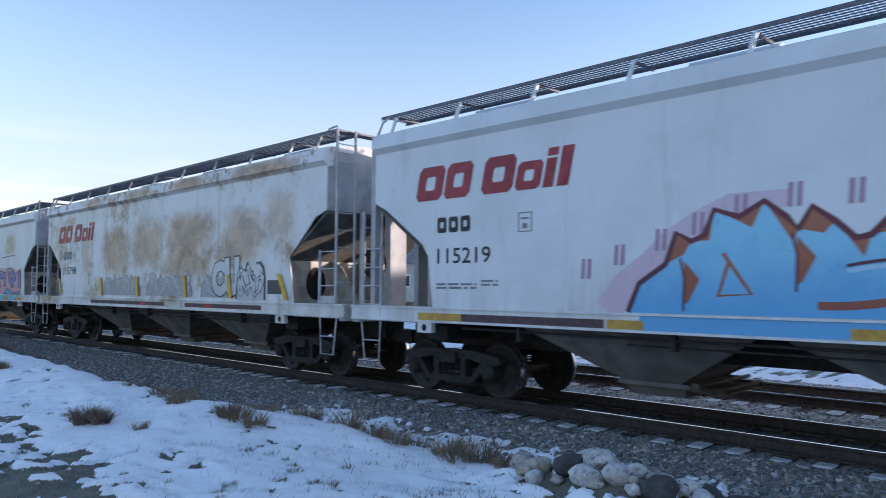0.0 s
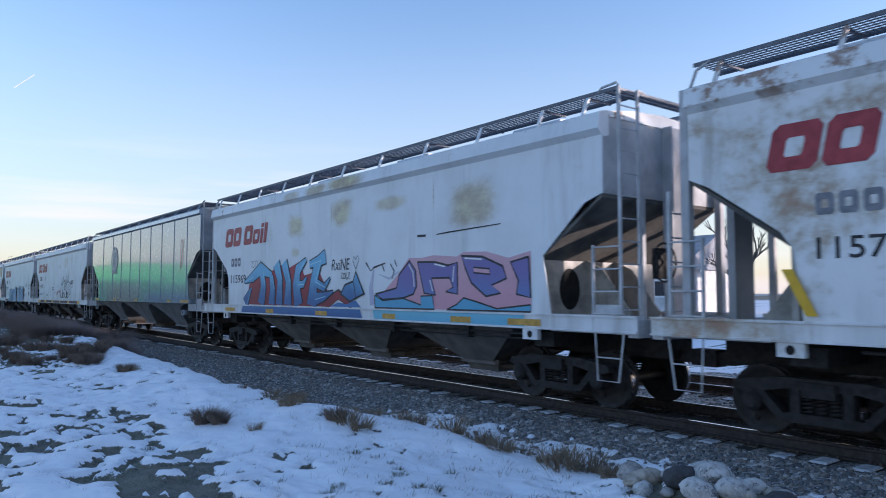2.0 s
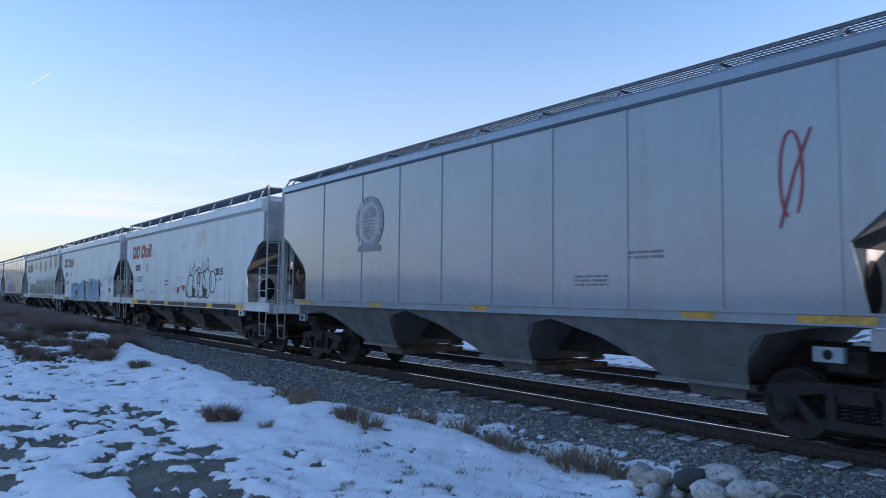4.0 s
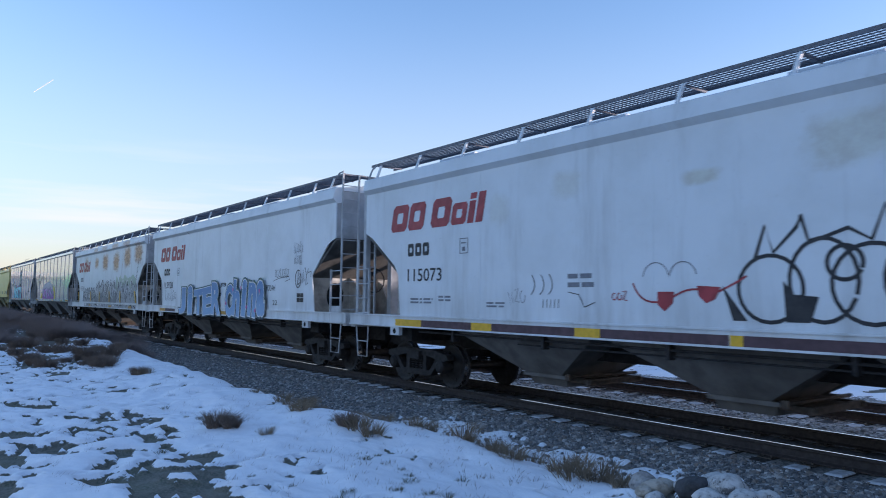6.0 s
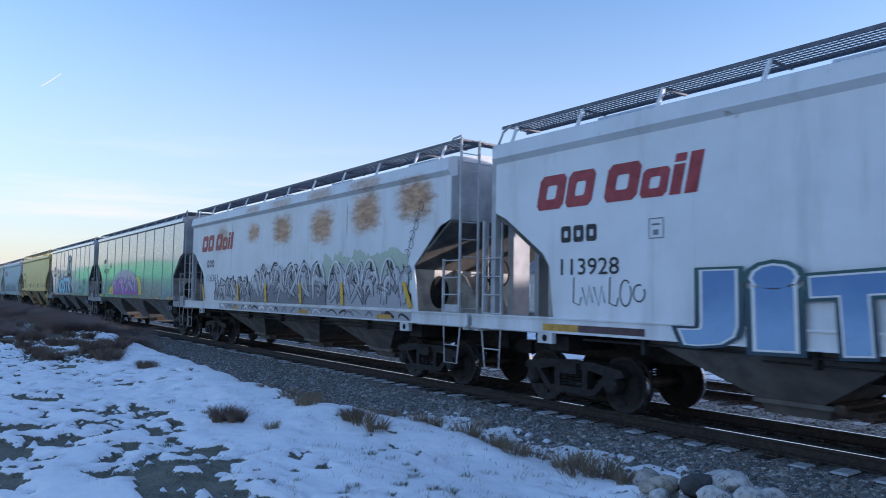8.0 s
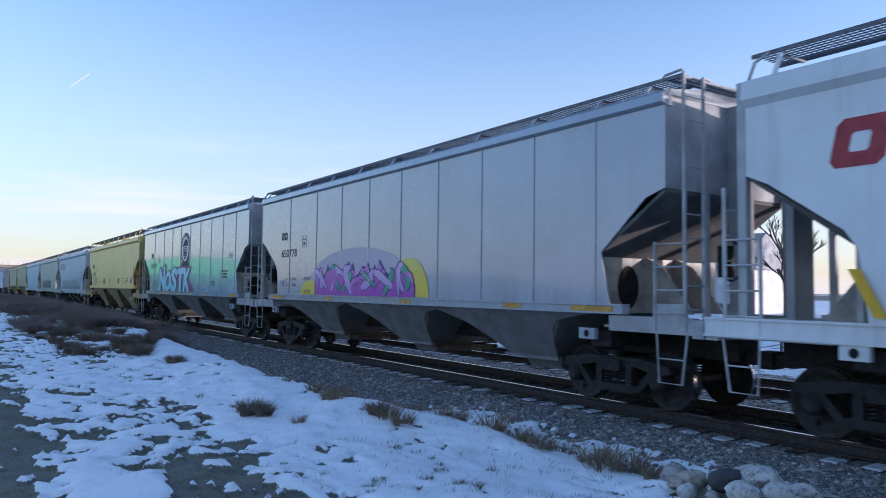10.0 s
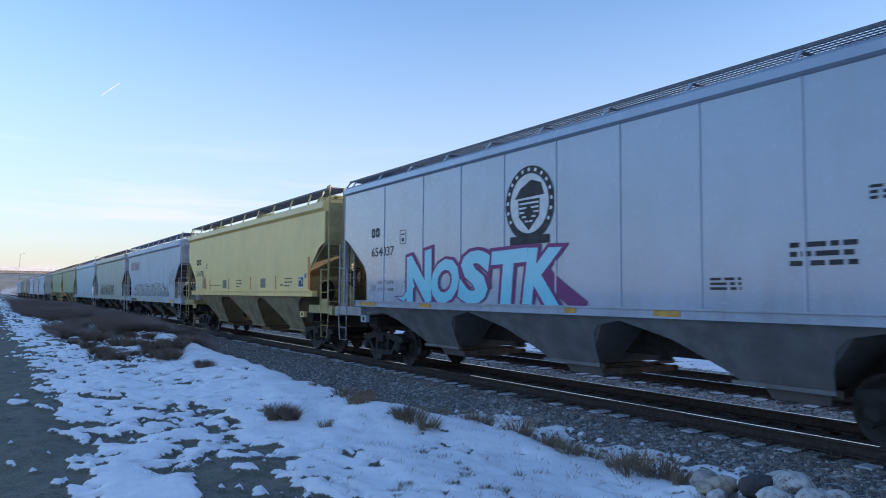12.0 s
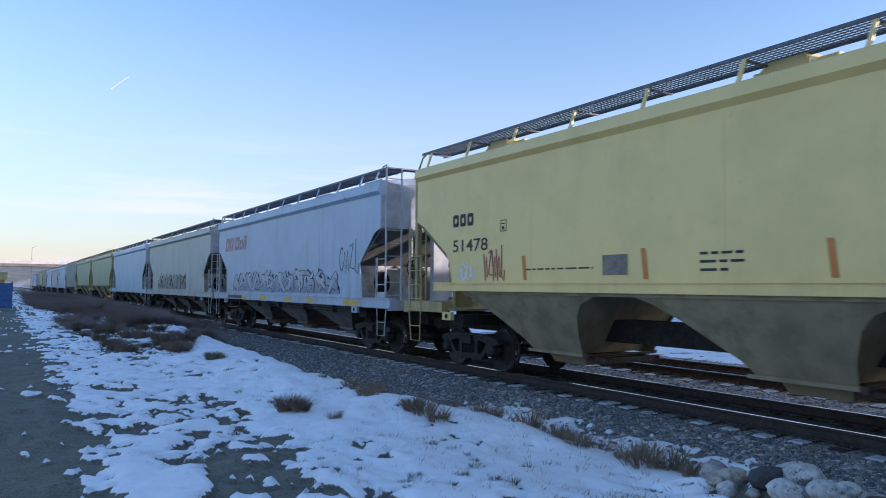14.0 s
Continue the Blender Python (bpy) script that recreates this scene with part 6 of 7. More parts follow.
def rail_mesh(x0, x1):
    s = Shape()
    s.bar([(-0.07, -0.175), (-0.07, -0.160), (-0.012, -0.140), (-0.010, -0.050), (-0.036, -0.036), (-0.037, -0.008), (-0.030, -0.0025), (0.030, -0.0025), (0.037, -0.008), (0.036, -0.036), (0.010, -0.050), (0.012, -0.140), (0.07, -0.160), (0.07, -0.175)], x0, x1, 0)
    s.bar([(-0.012, -0.0024), (-0.010, -0.0006), (-0.004, 0.0), (0.018, 0.0), (0.026, -0.0006), (0.029, -0.0024)], x0, x1, 1)
    return s.mesh("rail", [RAIL_SIDE, RAIL_HEAD])


def tie_mesh(snow=0.0):
    s = Shape()
    if snow:
        s.frustum((-0.09, 0.10, -1.24, -1.22 + snow, -0.165), (-0.11, 0.112, -1.275, -1.20 + snow, -0.186), 2)
        s.frustum((-0.06, 0.09, -0.35, -0.30 + snow, -0.170), (-0.09, 0.11, -0.40, -0.28 + snow, -0.186), 2)
    s.box(-0.115, 0.115, -1.28, 1.28, -0.33, -0.185)
    for y in (-0.7525, 0.7525):
        s.box(-0.10, 0.10, y - 0.17, y + 0.17, -0.185, -0.170, 1)
        for dx, dy in ((-0.06, -0.09), (0.06, 0.09), (0.06, -0.09)):
            s.box(dx - 0.012, dx + 0.012, y + dy - 0.012, y + dy + 0.012, -0.17, -0.145, 1)
    return s.mesh("tie", [TIE_WOOD, RUST, SNOW_CRUST])


rail_me = rail_mesh(-900, 300)
tie_meshes = [tie_mesh(), tie_mesh(0.14), tie_mesh(0.30), tie_mesh(0.22), tie_mesh(0.18)]
for yc, label in ((TRACK_Y, "railway track with rust-brown rails on dark wooden ties"), (TRACK_Y + 4.04, "second railway track behind the train")):
    track = tagged(new("track"), label, "railway track", "", "structure")
    track.location.y = yc
    for y in (-0.7525, 0.7525):
        part("rail", rail_me, track, "rust-brown steel rail with a bright polished head").location.y = y
    rnd = random.Random(int(yc))
    for i in range(150):
        t = part("tie", rnd.choice(tie_meshes), track)
        t.location = (3.0 - i * 0.51 + rnd.uniform(-0.03, 0.03), rnd.uniform(-0.05, 0.05), rnd.uniform(-0.012, 0.006))
        t.rotation_euler.z = rnd.uniform(-0.02, 0.02)
    s = Shape()
    for i in range(600):
        x = 3.0 - (150 + i) * 0.51
        s.box(x - 0.115, x + 0.115, -1.28, 1.28, -0.33, -0.185)
    tagged(part("ties", s.mesh("ties", [TIE_WOOD]), track), "dark ties running into the distance", "", "", "stuff")

# ---- ballast stones ----
m, nt, b = nodes_of("ballast_stone")
gi = nt.nodes.new("ShaderNodeNewGeometry")
co = nt.nodes.new("ShaderNodeTexCoord").outputs["Object"]
rampc = nt.nodes.new("ShaderNodeValToRGB")
cr = rampc.color_ramp
cr.elements[0].color, cr.elements[1].color = (0.09, 0.09, 0.095, 1), (0.58, 0.57, 0.55, 1)
e = cr.elements.new(0.6)
e.color = (0.25, 0.243, 0.235, 1)
e = cr.elements.new(0.75)
e.color = (0.24, 0.185, 0.145, 1)
nt.links.new(gi.outputs["Random Per Island"], rampc.inputs["Fac"])
n = noise_node(nt, co, 40, 3)
nt.links.new(mix(nt, ramp(nt, n, 0.3, 0.7, 0, 0.4), rampc.outputs["Color"], (0.07, 0.07, 0.07)), b.inputs["Base Color"])
b.inputs["Roughness"].default_value = 0.85
BALLAST = m
rng = np.random.default_rng(5)
N = 34000
u = rng.random(N)
sx = 1.0 - 40.0 * u ** 1.5
sy = bank_crest(sx) + 0.85
sy = sy + (9.05 - sy) * rng.random(N) ** 0.8
extra = 3500
sx = np.concatenate([sx, 1.0 - 26.0 * rng.random(extra)])
sy = np.concatenate([sy, 11.4 + 2.4 * rng.random(extra)])
sc = snow_cover(sx, sy)
keep = (sc < 0.5) | (rng.random(len(sx)) < 0.15)
sx, sy = sx[keep], sy[keep]
size = 0.011 + 0.024 * rng.random(len(sx)) ** 2.2
cube = np.array([(-1, -1, -0.7), (1, -0.8, -0.7), (0.9, 1, -0.7), (-1, 0.9, -0.7), (-0.7, -0.6, 0.8), (0.6, -0.7, 0.6), (0.7, 0.6, 0.9), (-0.5, 0.7, 0.5)])
cf = np.array([(4, 5, 6, 7), (0, 1, 5, 4), (1, 2, 6, 5), (2, 3, 7, 6), (3, 0, 4, 7)])
K = len(sx)
jit = cube[None] * (1 + 0.5 * (rng.random((K, 8, 3)) - 0.5)) * size[:, None, None] * np.array([1.15, 1.0, 0.75])
ang = rng.random(K) * 6.283
ca, sa = np.cos(ang)[:, None], np.sin(ang)[:, None]
vx = jit[..., 0] * ca - jit[..., 1] * sa + sx[:, None]
vy = jit[..., 0] * sa + jit[..., 1] * ca + sy[:, None]
vz = jit[..., 2] + (ground_height(sx, sy) + size * 0.30)[:, None]
verts = np.stack([vx, vy, vz], -1).reshape(-1, 3)
faces = (cf[None] + 8 * np.arange(K)[:, None, None]).reshape(-1, 4)
me = bpy.data.meshes.new("ballast")
me.from_pydata(verts.tolist(), [], faces.tolist())
me.materials.append(BALLAST)
tagged(new("ballast", me), "loose grey crushed-stone ballast beside the rails", "gravel", "", "stuff")

# ---- boulders at the edge of the bank ----
def rock_stone(name, c1, c2, lichen, snow):
    """River stone: two tones, dark lichen spots and a dusting of snow held in its hollows."""
    m, nt, b = nodes_of(name)
    tc = nt.nodes.new("ShaderNodeTexCoord").outputs["Object"]
    n1, n2, n3 = noise_node(nt, tc, 5.0, 6.0, 0.65), noise_node(nt, tc, 22.0, 5.0, 0.7), noise_node(nt, tc, 9.0, 7.0, 0.75)
    c = mix(nt, ramp(nt, n1, 0.35, 0.65), c1, c2)
    c = mix(nt, ramp(nt, n2, 0.45, 0.7, 0, 0.5), c, tuple(x * 0.55 for x in c2))
    c = mix(nt, ramp(nt, n3, 0.56, 0.62, 0, lichen), c, (0.05, 0.05, 0.055))
    c = mix(nt, ramp(nt, n1, 0.60, 0.66, 0, snow), c, (0.82, 0.84, 0.87))
    nt.links.new(c, b.inputs["Base Color"])
    b.inputs["Roughness"].default_value = 0.85
    bump(nt, b, math_node(nt, "ADD", n2, math_node(nt, "MULTIPLY", n3, 1.5)), 0.5, 0.02)
    return m


ROCKS = [rock_stone("river_stone", (0.52, 0.46, 0.38), (0.36, 0.31, 0.25), 0.3, 0.0), rock_stone("lichened_stone", (0.62, 0.61, 0.59), (0.40, 0.39, 0.37), 0.85, 0.5),
         rock_stone("brown_stone", (0.42, 0.39, 0.36), (0.22, 0.20, 0.185), 0.6, 0.9), rock_stone("black_stone", (0.07, 0.07, 0.075), (0.04, 0.04, 0.04), 0.3, 0.15)]


def boulder_mesh(r, seed, mat):
    bm = bmesh.new()
    bmesh.ops.create_icosphere(bm, subdivisions=3, radius=1)
    rnd = random.Random(seed)
    off = Vector((rnd.uniform(0, 50), rnd.uniform(0, 50), rnd.uniform(0, 50)))
    k = (rnd.uniform(1.0, 1.35), rnd.uniform(0.8, 1.0), rnd.uniform(0.62, 0.82))
    for v in bm.verts:
        d = 1 + 0.34 * noise.noise(v.co * 0.9 + off) + 0.17 * noise.noise(v.co * 2.2 + off) + 0.04 * noise.noise(v.co * 7 + off)
        v.co = Vector((v.co.x * k[0], v.co.y * k[1], v.co.z * k[2])) * d * r
    for f in bm.faces:
        f.smooth = True
    me = bpy.data.meshes.new("boulder")
    bm.to_mesh(me)
    bm.free()
    me.materials.append(mat)
    return me


rnd = random.Random(12)
spots = []
for i in range(900):
    if len(spots) >= 48:
        break
    x, y = rnd.uniform(-4.7, -2.0), rnd.uniform(5.6, 7.0)
    if ((x + 3.35) / 1.3) ** 2 + ((y - 6.25 - 0.2 * (x + 3.35)) / 0.52) ** 2 > 1:
        continue
    r = rnd.uniform(0.10, 0.21) if len(spots) < 26 else rnd.uniform(0.06, 0.11)
    if any((x - a) ** 2 + (y - c) ** 2 < (0.75 * (r + q)) ** 2 for a, c, q in spots):
        continue
    spots.append((x, y, r))
ROCK_WORDS = ("tan rounded river boulder in the pile", "pale grey boulder in the rock pile", "grey-brown boulder dusted with snow", "dark nearly black boulder in the pile")
for i, (x, y, r) in enumerate(spots):
    j = rnd.choice((0, 0, 1, 1, 1, 1, 2, 2, 3)) if r > 0.1 else rnd.choice((0, 1, 2))
    ob = tagged(new("boulder", boulder_mesh(r, i, ROCKS[j])), ROCK_WORDS[j], "rock", "rock pile beside the track")
    ob.location = (x, y, zat(x, y) + r * 0.42)
    ob.rotation_euler.z = rnd.uniform(0, 6)

# ---- dry tufts, weeds and brush ----
STRAW = plain("dry_straw", (0.30, 0.22, 0.145), 0.9, 0, 30, 0.5, 0.1)
BRUSH = plain("dead_brush", (0.25, 0.18, 0.14), 0.9, 0, 30, 0.5, 0.1)
HAZE_BRUSH = plain("leafless_brush", (0.30, 0.225, 0.20), 0.9, 0, 30, 0.4, 0.1)
WEED = plain("winter_green_weed", (0.14, 0.14, 0.08), 0.9, 0, 30, 0.4, 0.1)


def tuft_mesh(r, h, n, seed, mat, twiggy=False):
    """A clump of thin bent blades or twigs."""
    rnd = random.Random(seed)
    s = Shape()
    for i in range(n):
        a, d = rnd.uniform(0, 6.283), r * rnd.random() ** 0.7 * 0.55
        p = Vector((d * math.cos(a), d * math.sin(a), -0.02))
        lean = Vector((math.cos(a) + rnd.uniform(-0.6, 0.6), math.sin(a) + rnd.uniform(-0.6, 0.6), 0)) * r * rnd.uniform(0.2, 0.9)
        hh = h * rnd.uniform(0.45, 1.0)
        w = rnd.uniform(0.003, 0.006) * (0.55 if h < 0.1 else 1.1)
        side = Vector((-math.sin(a + 1), math.cos(a + 1), 0)) * w
        q = p + lean * 0.45 + Vector((0, 0, hh * 0.65))
        t = p + lean + Vector((0, 0, hh))
        s.add([p - side, p + side, q + side * 0.8, q - side * 0.8, t], [(0, 1, 2, 3), (3, 2, 4)])
        if twiggy and rnd.random() < 0.7:
            t2 = q + Vector((rnd.uniform(-1, 1), rnd.uniform(-1, 1), rnd.uniform(0.2, 0.8))) * r * 0.5
            s.add([q - side * 0.7, q + side * 0.7, t2], [(0, 1, 2)])
    return s.mesh("tuft", [mat])


tufts = {(k, j): tuft_mesh(r, h, n, 10 * j + 3, mat, tw) for k, (r, h, n, mat, tw) in
         {"bush": (0.26, 0.26, 330, BRUSH, True), "straw": (0.30, 0.26, 120, STRAW, True), "weed": (0.09, 0.07, 46, WEED, True), "brush": (1.0, 0.72, 950, HAZE_BRUSH, True)}.items() for j in range(3)}
TUFT_WORDS = {"bush": "small dead brown bush on the snow", "straw": "clump of dry straw-coloured grass", "weed": "small dark weed poking through the snow", "brush": "dark leafless brush beside the track"}


def tuft(kind, x, y, scale=1.0):
    ob = tagged(new({"bush": "dead_bush", "straw": "grass_tuft", "weed": "weed", "brush": "brush"}[kind], tufts[kind, rnd.randrange(3)]), TUFT_WORDS[kind], "dry plant", "dry plants on the bank")
    ob.location, ob.scale = (x, y, zat(x, y)), (scale,) * 3
    ob.rotation_euler.z = rnd.uniform(0, 6.28)


for x, y, sc_ in ((-9.6, 3.45, 1.0), (-9.4, 3.55, 0.7), (-20.1, 3.95, 1.3), (-20.9, 4.1, 1.2), (-21.9, 4.2, 1.3), (-19.4, 4.1, 1.1), (-23.4, 4.3, 1.5), (-16.4, 4.1, 0.9), (-24.8, 4.0, 1.6), (-26.0, 3.8, 1.8), (-8.5, 4.8, 0.8)):
    tuft("bush", x, y, sc_)
for x, y, sc_ in ((-8.3, 4.85, 0.9), (-8.0, 4.9, 0.8), (-9.9, 4.75, 0.7), (-9.6, 4.7, 0.6), (-8.4, 6.0, 0.7), (-7.5, 6.0, 1.0), (-7.2, 6.15, 0.8), (-5.6, 6.05, 1.2), (-5.4, 6.2, 1.1), (-5.9, 6.2, 0.9), (-16.2, 4.15, 0.8), (-8.7, 3.75, 0.5), (-10.2, 5.0, 0.5)):
    tuft("straw", x, y, sc_)
for i in range(26):
    x = rnd.uniform(-12.5, -4.8)
    tuft("straw", x, float(bank_crest(x)) + rnd.uniform(-0.25, 0.55), rnd.uniform(0.35, 0.85))
for i in range(34):
    tuft("bush", rnd.uniform(-36, -18.5), rnd.uniform(2.4, 5.3), rnd.uniform(0.6, 1.5))
for i in range(16):
    x = rnd.uniform(-36, -25)
    tuft("brush", x, float(bank_crest(x)) + rnd.uniform(0.1, 1.0), rnd.uniform(0.35, 0.7))
for i in range(70):
    tuft("brush", rnd.uniform(-66, -32), rnd.uniform(4.2, 8.0), rnd.uniform(0.6, 1.1))
for x, y in ((-5.3, 3.85), (-5.6, 3.7), (-6.3, 4.3), (-5.9, 4.7), (-7.0, 4.2), (-8.2, 2.7), (-8.0, 2.75), (-14.1, 3.25), (-14.3, 3.3), (-10.0, 2.6)):
    tuft("weed", x, y, rnd.uniform(0.7, 1.2))
for i in range(26):
    x, y = rnd.uniform(-17, -5.0), rnd.uniform(2.4, 5.0)
    tuft("weed", x, y, rnd.uniform(0.5, 1.2))
for i in range(120):
    u = rnd.random()
    x = -31 - 60 * u
    y = rnd.uniform(5.2, 7.8) if u > 0.1 else rnd.uniform(5.6, 7.0)
    if u > 0.25:
        y = rnd.uniform(2.6, 7.8)
    tuft("brush", x, y, rnd.uniform(0.6, 1.0) + 0.8 * max(0.0, u - 0.15))
for i in range(10):
    tuft("brush", rnd.uniform(-42, -30), rnd.uniform(2.2, 4.0), rnd.uniform(0.45, 0.85))

# short dead grass that pokes through the snow all over the bank
rnd = random.Random(77)
s = Shape()
for i in range(2600):
    x, y = -4.0 - 20.0 * rnd.random() ** 1.3, rnd.uniform(1.2, 6.6)
    if rnd.random() > 0.35 + 0.65 * (math.sin(x * 2.1 + y) * math.sin(y * 3.3 - x) > 0.1):
        continue
    z = zat(x, y) - 0.01
    for j in range(5):
        dx, dy, h = rnd.uniform(-0.05, 0.05), rnd.uniform(-0.05, 0.05), rnd.uniform(0.02, 0.075)
        s.add([(x + dx - 0.004, y + dy, z), (x + dx + 0.004, y + dy, z), (x + dx * 2.2, y + dy * 2.2, z + h)], [(0, 1, 2)])
tagged(new("dead_grass", s.mesh("dead_grass", [BRUSH])), "short brown dead grass poking through the snow", "grass", "", "stuff")

# ---- far things: overpass, hill, poles, signs, trees and houses behind the train ----
CONCRETE = plain("pale_concrete", (0.66, 0.64, 0.60), 0.85, 0, 0.8, 0.2)
s = Shape()
s.box(-4.5, 4.5, -90, 140, 10.3, 11.1)
s.box(-4.7, -4.4, -90, 140, 11.1, 11.9)
s.box(4.4, 4.7, -90, 140, 11.1, 11.9)
bridge = tagged(new("overpass"), "long pale concrete road overpass crossing the railway", "bridge", "", "structure")
bridge.location.x = -345
part("deck", s.mesh("deck", [CONCRETE]), bridge)
s = Shape()
s.box(-3.8, 3.8, -90, 140, 9.2, 10.3)
part("girder", s.mesh("girder", [plain("shaded_girder", (0.25, 0.22, 0.20), 0.8, 0, 1.0)]), bridge, "brown steel girders under the deck")
pier = Shape().box(-3.5, 3.5, -0.8, 0.8, -1.0, 9.2).mesh("pier", [CONCRETE])
for y in (-60, -30, -6, 24, 54, 84):
    part("pier", pier, bridge).location.y = y
POLE = plain("weathered_pole", (0.14, 0.12, 0.10), 0.8, 0, 3)
for x, y, h in ((-352, -12, 18), (-352, 11, 18), (-352, 40, 18), (-352, -45, 18)):
    s = Shape()
    s.tube([(0, 0, -1), (0, 0, h - 0.5), (0, 1.6, h)], 0.08, seg=8)
    ob = tagged(new("street_lamp", s.mesh("street_lamp", [POLE])), "tall thin street lamp on the overpass", "lamp post", "lamp posts on the overpass")
    ob.location = (x, y, 0)

# dry ridge beyond the overpass
hx, hy = np.meshgrid(np.linspace(-1000, -470, 50), np.linspace(-500, 420, 90))
hz = -1.5 + 23 * smooth(-470, -640, hx) * smooth(430, 250, hy) * (0.55 + 0.9 * fbm(hx * 0.010, hy * 0.010, 71, 5)) * (0.75 + 0.25 * np.cos(hy * 0.012))
idx = np.arange(hx.size).reshape(hx.shape)
me = bpy.data.meshes.new("hill")
me.from_pydata(np.stack([hx, hy, hz], -1).reshape(-1, 3).tolist(), [], np.stack([idx[:-1, :-1], idx[:-1, 1:], idx[1:, 1:], idx[1:, :-1]], -1).reshape(-1, 4).tolist())
me.polygons.foreach_set("use_smooth", [True] * len(me.polygons))
m, nt, b = nodes_of("dry_hillside")
tc = nt.nodes.new("ShaderNodeTexCoord").outputs["Object"]
n1, n2 = noise_node(nt, tc, 0.035, 6.0, 0.65), noise_node(nt, tc, 0.12, 5.0, 0.65)
c = mix(nt, ramp(nt, n2, 0.35, 0.65), (0.30, 0.25, 0.18), (0.42, 0.36, 0.27))
nt.links.new(mix(nt, ramp(nt, n1, 0.54, 0.62, 0, 0.5), c, (0.72, 0.72, 0.74)), b.inputs["Base Color"])
b.inputs["Roughness"].default_value = 0.95
me.materials.append(m)
tagged(new("hill", me), "low dry grassy hill with patches of snow", "hill", "", "structure")

BLUE_PAINT = plain("blue_steel_panel", (0.04, 0.14, 0.36), 0.5, 0, 4)
fence = tagged(new("fence"), "blue steel fence panels beside the path", "fence")
fence.location, fence.rotation_euler.z = (-60.5, 0.75, zat(-60.5, 0.7)), radians(282)
panel = Shape().box(0.08, 1.5, -0.04, 0.04, 0.1, 1.9).mesh("panel", [BLUE_PAINT])
post = Shape().box(0, 0.08, -0.08, 0.08, -0.1, 2.0).mesh("post", [BLUE_PAINT])
for x0 in (0.0, 1.6, 3.2):
    part("panel", panel, fence).location.x = x0
    part("post", post, fence).location.x = x0
s = Shape()
s.box(-0.5, 0.5, -0.5, 0.5, 0, 0.9)
s.box(-0.42, 0.42, -0.42, 0.42, 0.9, 1.0)
ob = tagged(new("barrel_crate", s.mesh("crate", [plain("red_plastic", (0.35, 0.05, 0.04), 0.5)])), "red box beside the blue fence", "box")
ob.location = (-58.5, -0.6, zat(-58.5, -0.6))
s = Shape()
s.box(-1.2, 1.2, -1.2, 1.2, 0, 2.2)
s.slab([(-1.4, 2.2), (1.4, 2.2), (0, 2.9)], -1.4, 1.4)
ob = tagged(new("shed", s.mesh("shed", [plain("yellow_board", (0.50, 0.36, 0.12), 0.7)])), "small yellow-brown shed beyond the fence", "shed")
ob.location = (-74, -0.9, zat(-74, -0.9))

GREEN_WALL = plain("green_metal_siding", (0.06, 0.55, 0.18), 0.5, 0, 1.0, 0.2)
depot = tagged(new("depot"), "long green metal-sided building beside the line", "building")
depot.location = (-128, -13, zat(-128, -13) - 0.2)
part("wall", Shape().box(-28, 28, -5, 5, 0, 6.4).mesh("wall", [GREEN_WALL]), depot)
part("roof", Shape().bar([(-5.4, 6.4), (0, 7.4), (5.4, 6.4), (5.4, 6.25), (-5.4, 6.25)], -28.4, 28.4).mesh("roof", [CONCRETE]), depot, "pale low roof")

BARK = plain("grey_bark", (0.10, 0.08, 0.065), 0.9, 0, 6)


def bare_tree_mesh(h, seed):
    """Leafless tree: trunk, limbs and many fine twigs."""
    rnd = random.Random(seed)
    s = Shape()

    def grow(p, d, length, r, depth):
        q = p + d * length
        mid = p + d * length * 0.5 + Vector((rnd.uniform(-1, 1), rnd.uniform(-1, 1), 0)) * length * 0.06
        s.tube([p, mid, q], r, seg=5 if depth < 2 else 3)
        if depth >= 4:
            return
        for i in range(3 if depth < 2 else 4):
            nd = (d + Vector((rnd.uniform(-1, 1), rnd.uniform(-1, 1), rnd.uniform(-0.2, 0.7))) * 0.75).normalized()
            grow(p + d * length * rnd.uniform(0.5, 1.0), nd, length * rnd.uniform(0.55, 0.78), r * 0.55, depth + 1)
    grow(Vector((0, 0, -0.2)), Vector((0, 0, 1)), h * 0.34, h * 0.022, 0)
    return s.mesh("bare_tree", [BARK])


trees = [bare_tree_mesh(8.0, k) for k in range(3)]
for i in range(26):
    x, y = -70 + i * 4.2 + rnd.uniform(-1.5, 1.5), rnd.uniform(38, 58)
    ob = tagged(new("bare_tree", trees[i % 3]), "leafless grey-brown tree behind the tracks", "tree", "bare trees behind the tracks")
    ob.location = (x, y, zat(x, y))
    ob.rotation_euler.z = rnd.uniform(0, 6)
    ob.scale = (rnd.uniform(0.6, 1.1),) * 3

GLASS = plain("dark_window_glass", (0.03, 0.035, 0.045), 0.1, 0, 3, 0.2, 0.0)


def house(x, y, w, d, h, wall, roofc, label):
    hs = tagged(new("house"), label, "house", "houses behind the tracks")
    hs.location = (x, y, zat(x, y) - 0.1)
    part("wall", Shape().box(-w / 2, w / 2, -d / 2, d / 2, 0, h).mesh("wall", [wall]), hs)
    s = Shape()
    s.bar([(-d / 2 - 0.4, h), (0, h + d * 0.30), (d / 2 + 0.4, h), (d / 2 + 0.4, h - 0.15), (-d / 2 - 0.4, h - 0.15)], -w / 2 - 0.4, w / 2 + 0.4)
    part("roof", s.mesh("roof", [roofc]), hs)
    wf = Shape().box(-0.62, 0.62, -0.06, 0.04, -0.62, 0.62).box(-0.5, 0.5, -0.07, -0.055, -0.5, 0.5, 1).mesh("window", [WHITE, GLASS])
    n = int(w // 3)
    for i in range(n):
        o = part("window", wf, hs)
        o.location = (-w / 2 + (i + 0.5) * w / n, -d / 2 - 0.02, h * 0.55)


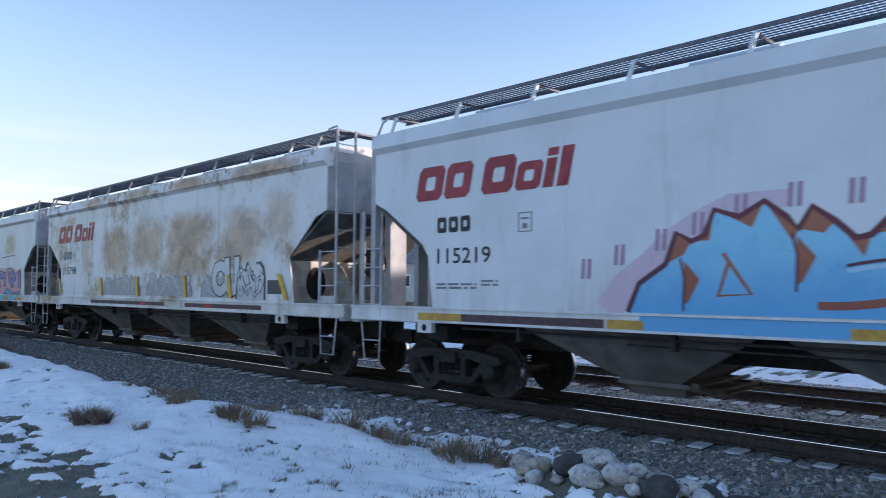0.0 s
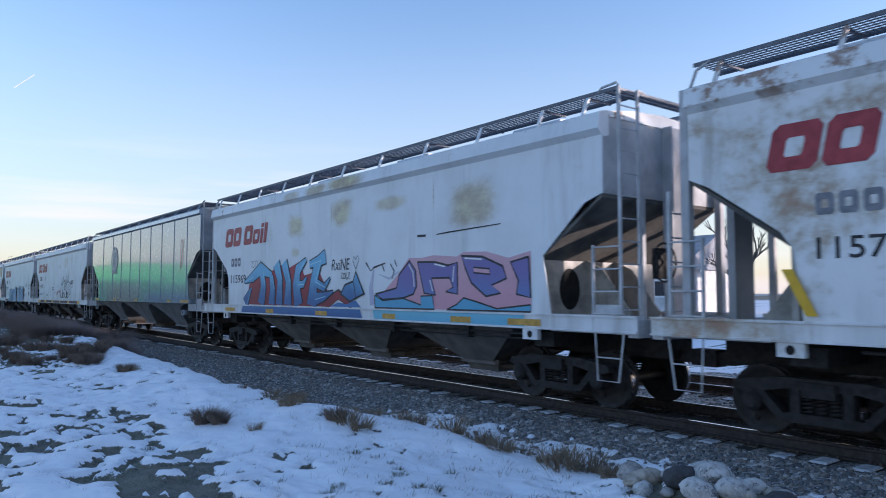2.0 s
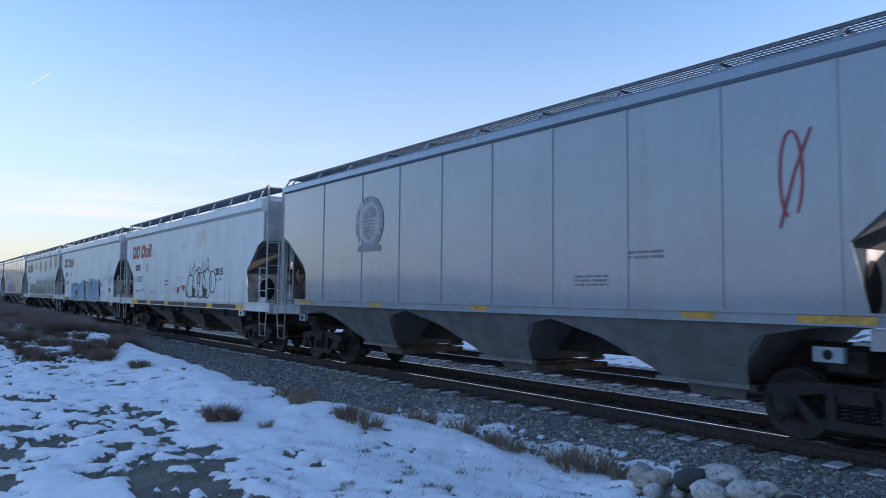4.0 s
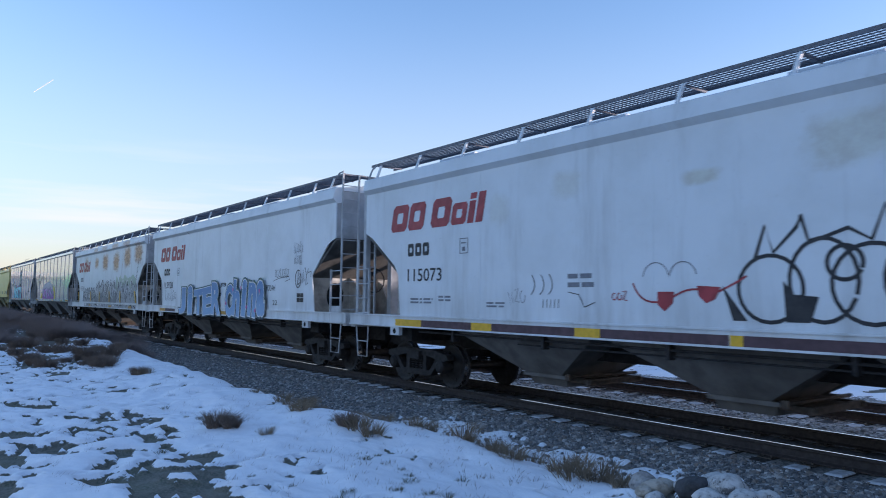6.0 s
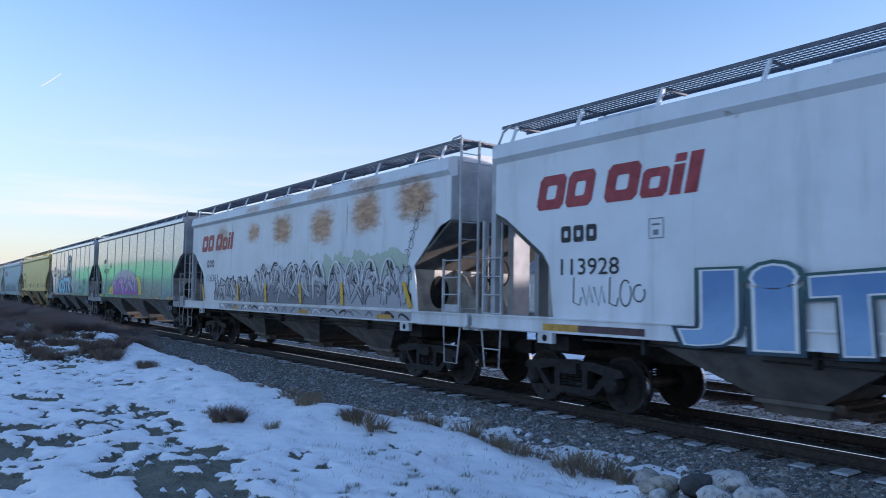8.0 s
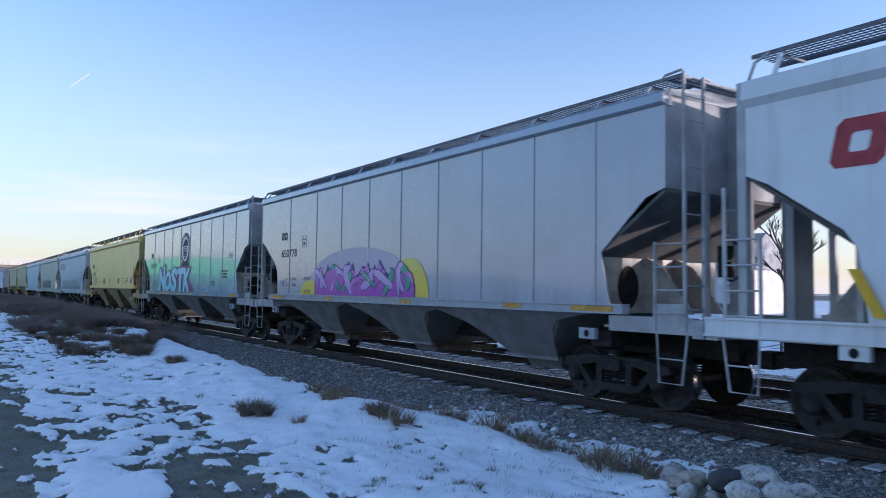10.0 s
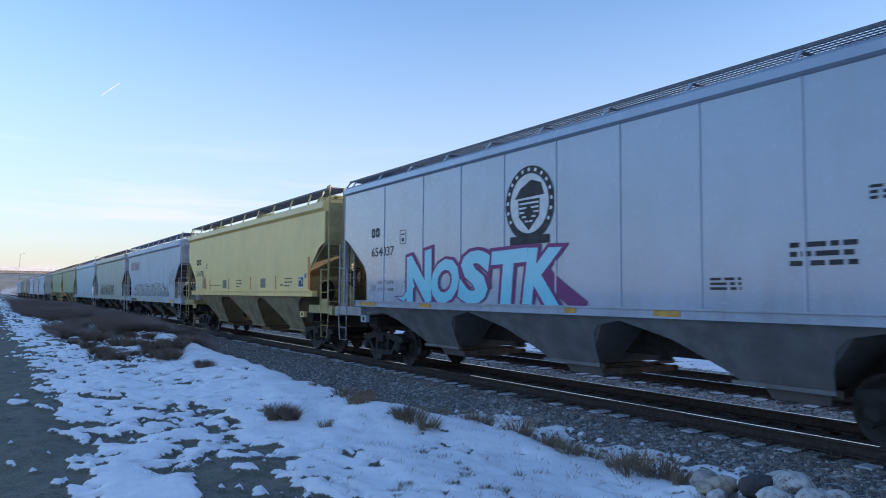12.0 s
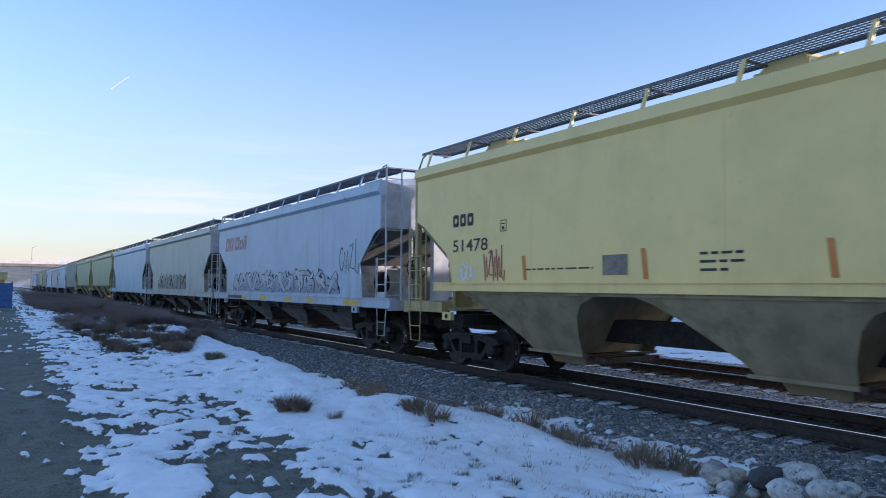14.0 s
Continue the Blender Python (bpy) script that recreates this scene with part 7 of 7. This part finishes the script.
house(-34, 46, 12, 8, 3.2, plain("white_siding", (0.70, 0.70, 0.70), 0.6, 0, 1), plain("snowy_shingle", (0.42, 0.42, 0.44), 0.8, 0, 2), "white sided house with a low snowy roof")
house(-14, 50, 10, 8, 3.4, plain("brick_red_siding", (0.32, 0.13, 0.09), 0.7, 0, 1), plain("brown_shingle", (0.16, 0.12, 0.10), 0.8, 0, 2), "brick-red house with a brown roof")
house(-56, 52, 14, 9, 4.0, plain("pale_siding", (0.60, 0.58, 0.52), 0.7, 0, 1), plain("grey_shingle", (0.25, 0.25, 0.26), 0.8, 0, 2), "pale house with a grey shingle roof")
house(4, 48, 12, 8, 3.6, plain("cream_siding", (0.66, 0.62, 0.52), 0.7, 0, 1), plain("dark_shingle", (0.10, 0.10, 0.10), 0.8, 0, 2), "cream house with a dark roof")

s = Shape()
s.tube([(0, 0, -0.3), (0, 0, 1.5)], 0.04, seg=8)
s.box(-0.22, 0.22, -0.06, -0.03, 1.05, 1.5, 1)
ob = tagged(new("sign_post", s.mesh("sign_post", [POLE, WHITE])), "thin post with a small white board behind the tracks", "sign")
ob.location = (-12.8, 22, zat(-12.8, 22))

# vapour trail high in the sky
s = Shape()
s.tube([(-1446, 163, 367), (-1435, 192, 393)], 0.9, seg=6)
m, nt, b = nodes_of("vapour")
b.inputs["Base Color"].default_value = (0.5, 0.54, 0.6, 1)
# slight glow of its own stands in for daylight on the trail
b.inputs["Emission Color"].default_value, b.inputs["Emission Strength"].default_value = (0.85, 0.90, 1.0, 1), 0.06
ob = tagged(new("vapour_trail", s.mesh("vapour_trail", [m])), "short white vapour trail in the blue sky", "vapour trail", "", "structure")


# ---- movement ----
def motions():
    """All cars roll along the track at one pace, their wheels turning with them."""
    for car, x0 in TRAIN:
        walk(car, [(float(t), pose(x0 + SPEED * t, TRACK_Y, 0)) for t in range(15)])
    keyed = {}
    for w, dx in WHEELSETS:
        if dx not in keyed:
            walk(w, [(i / 30, pose(dx, 0, 0.46, 0, math.degrees(SPEED * i / 30 / 0.46), 0)) for i in range(421)])
            keyed[dx] = w.animation_data
        else:
            w.rotation_mode = "QUATERNION"
            w.animation_data_create()
            w.animation_data.action = keyed[dx].action
            w.animation_data.action_slot = keyed[dx].action_slot


motions()
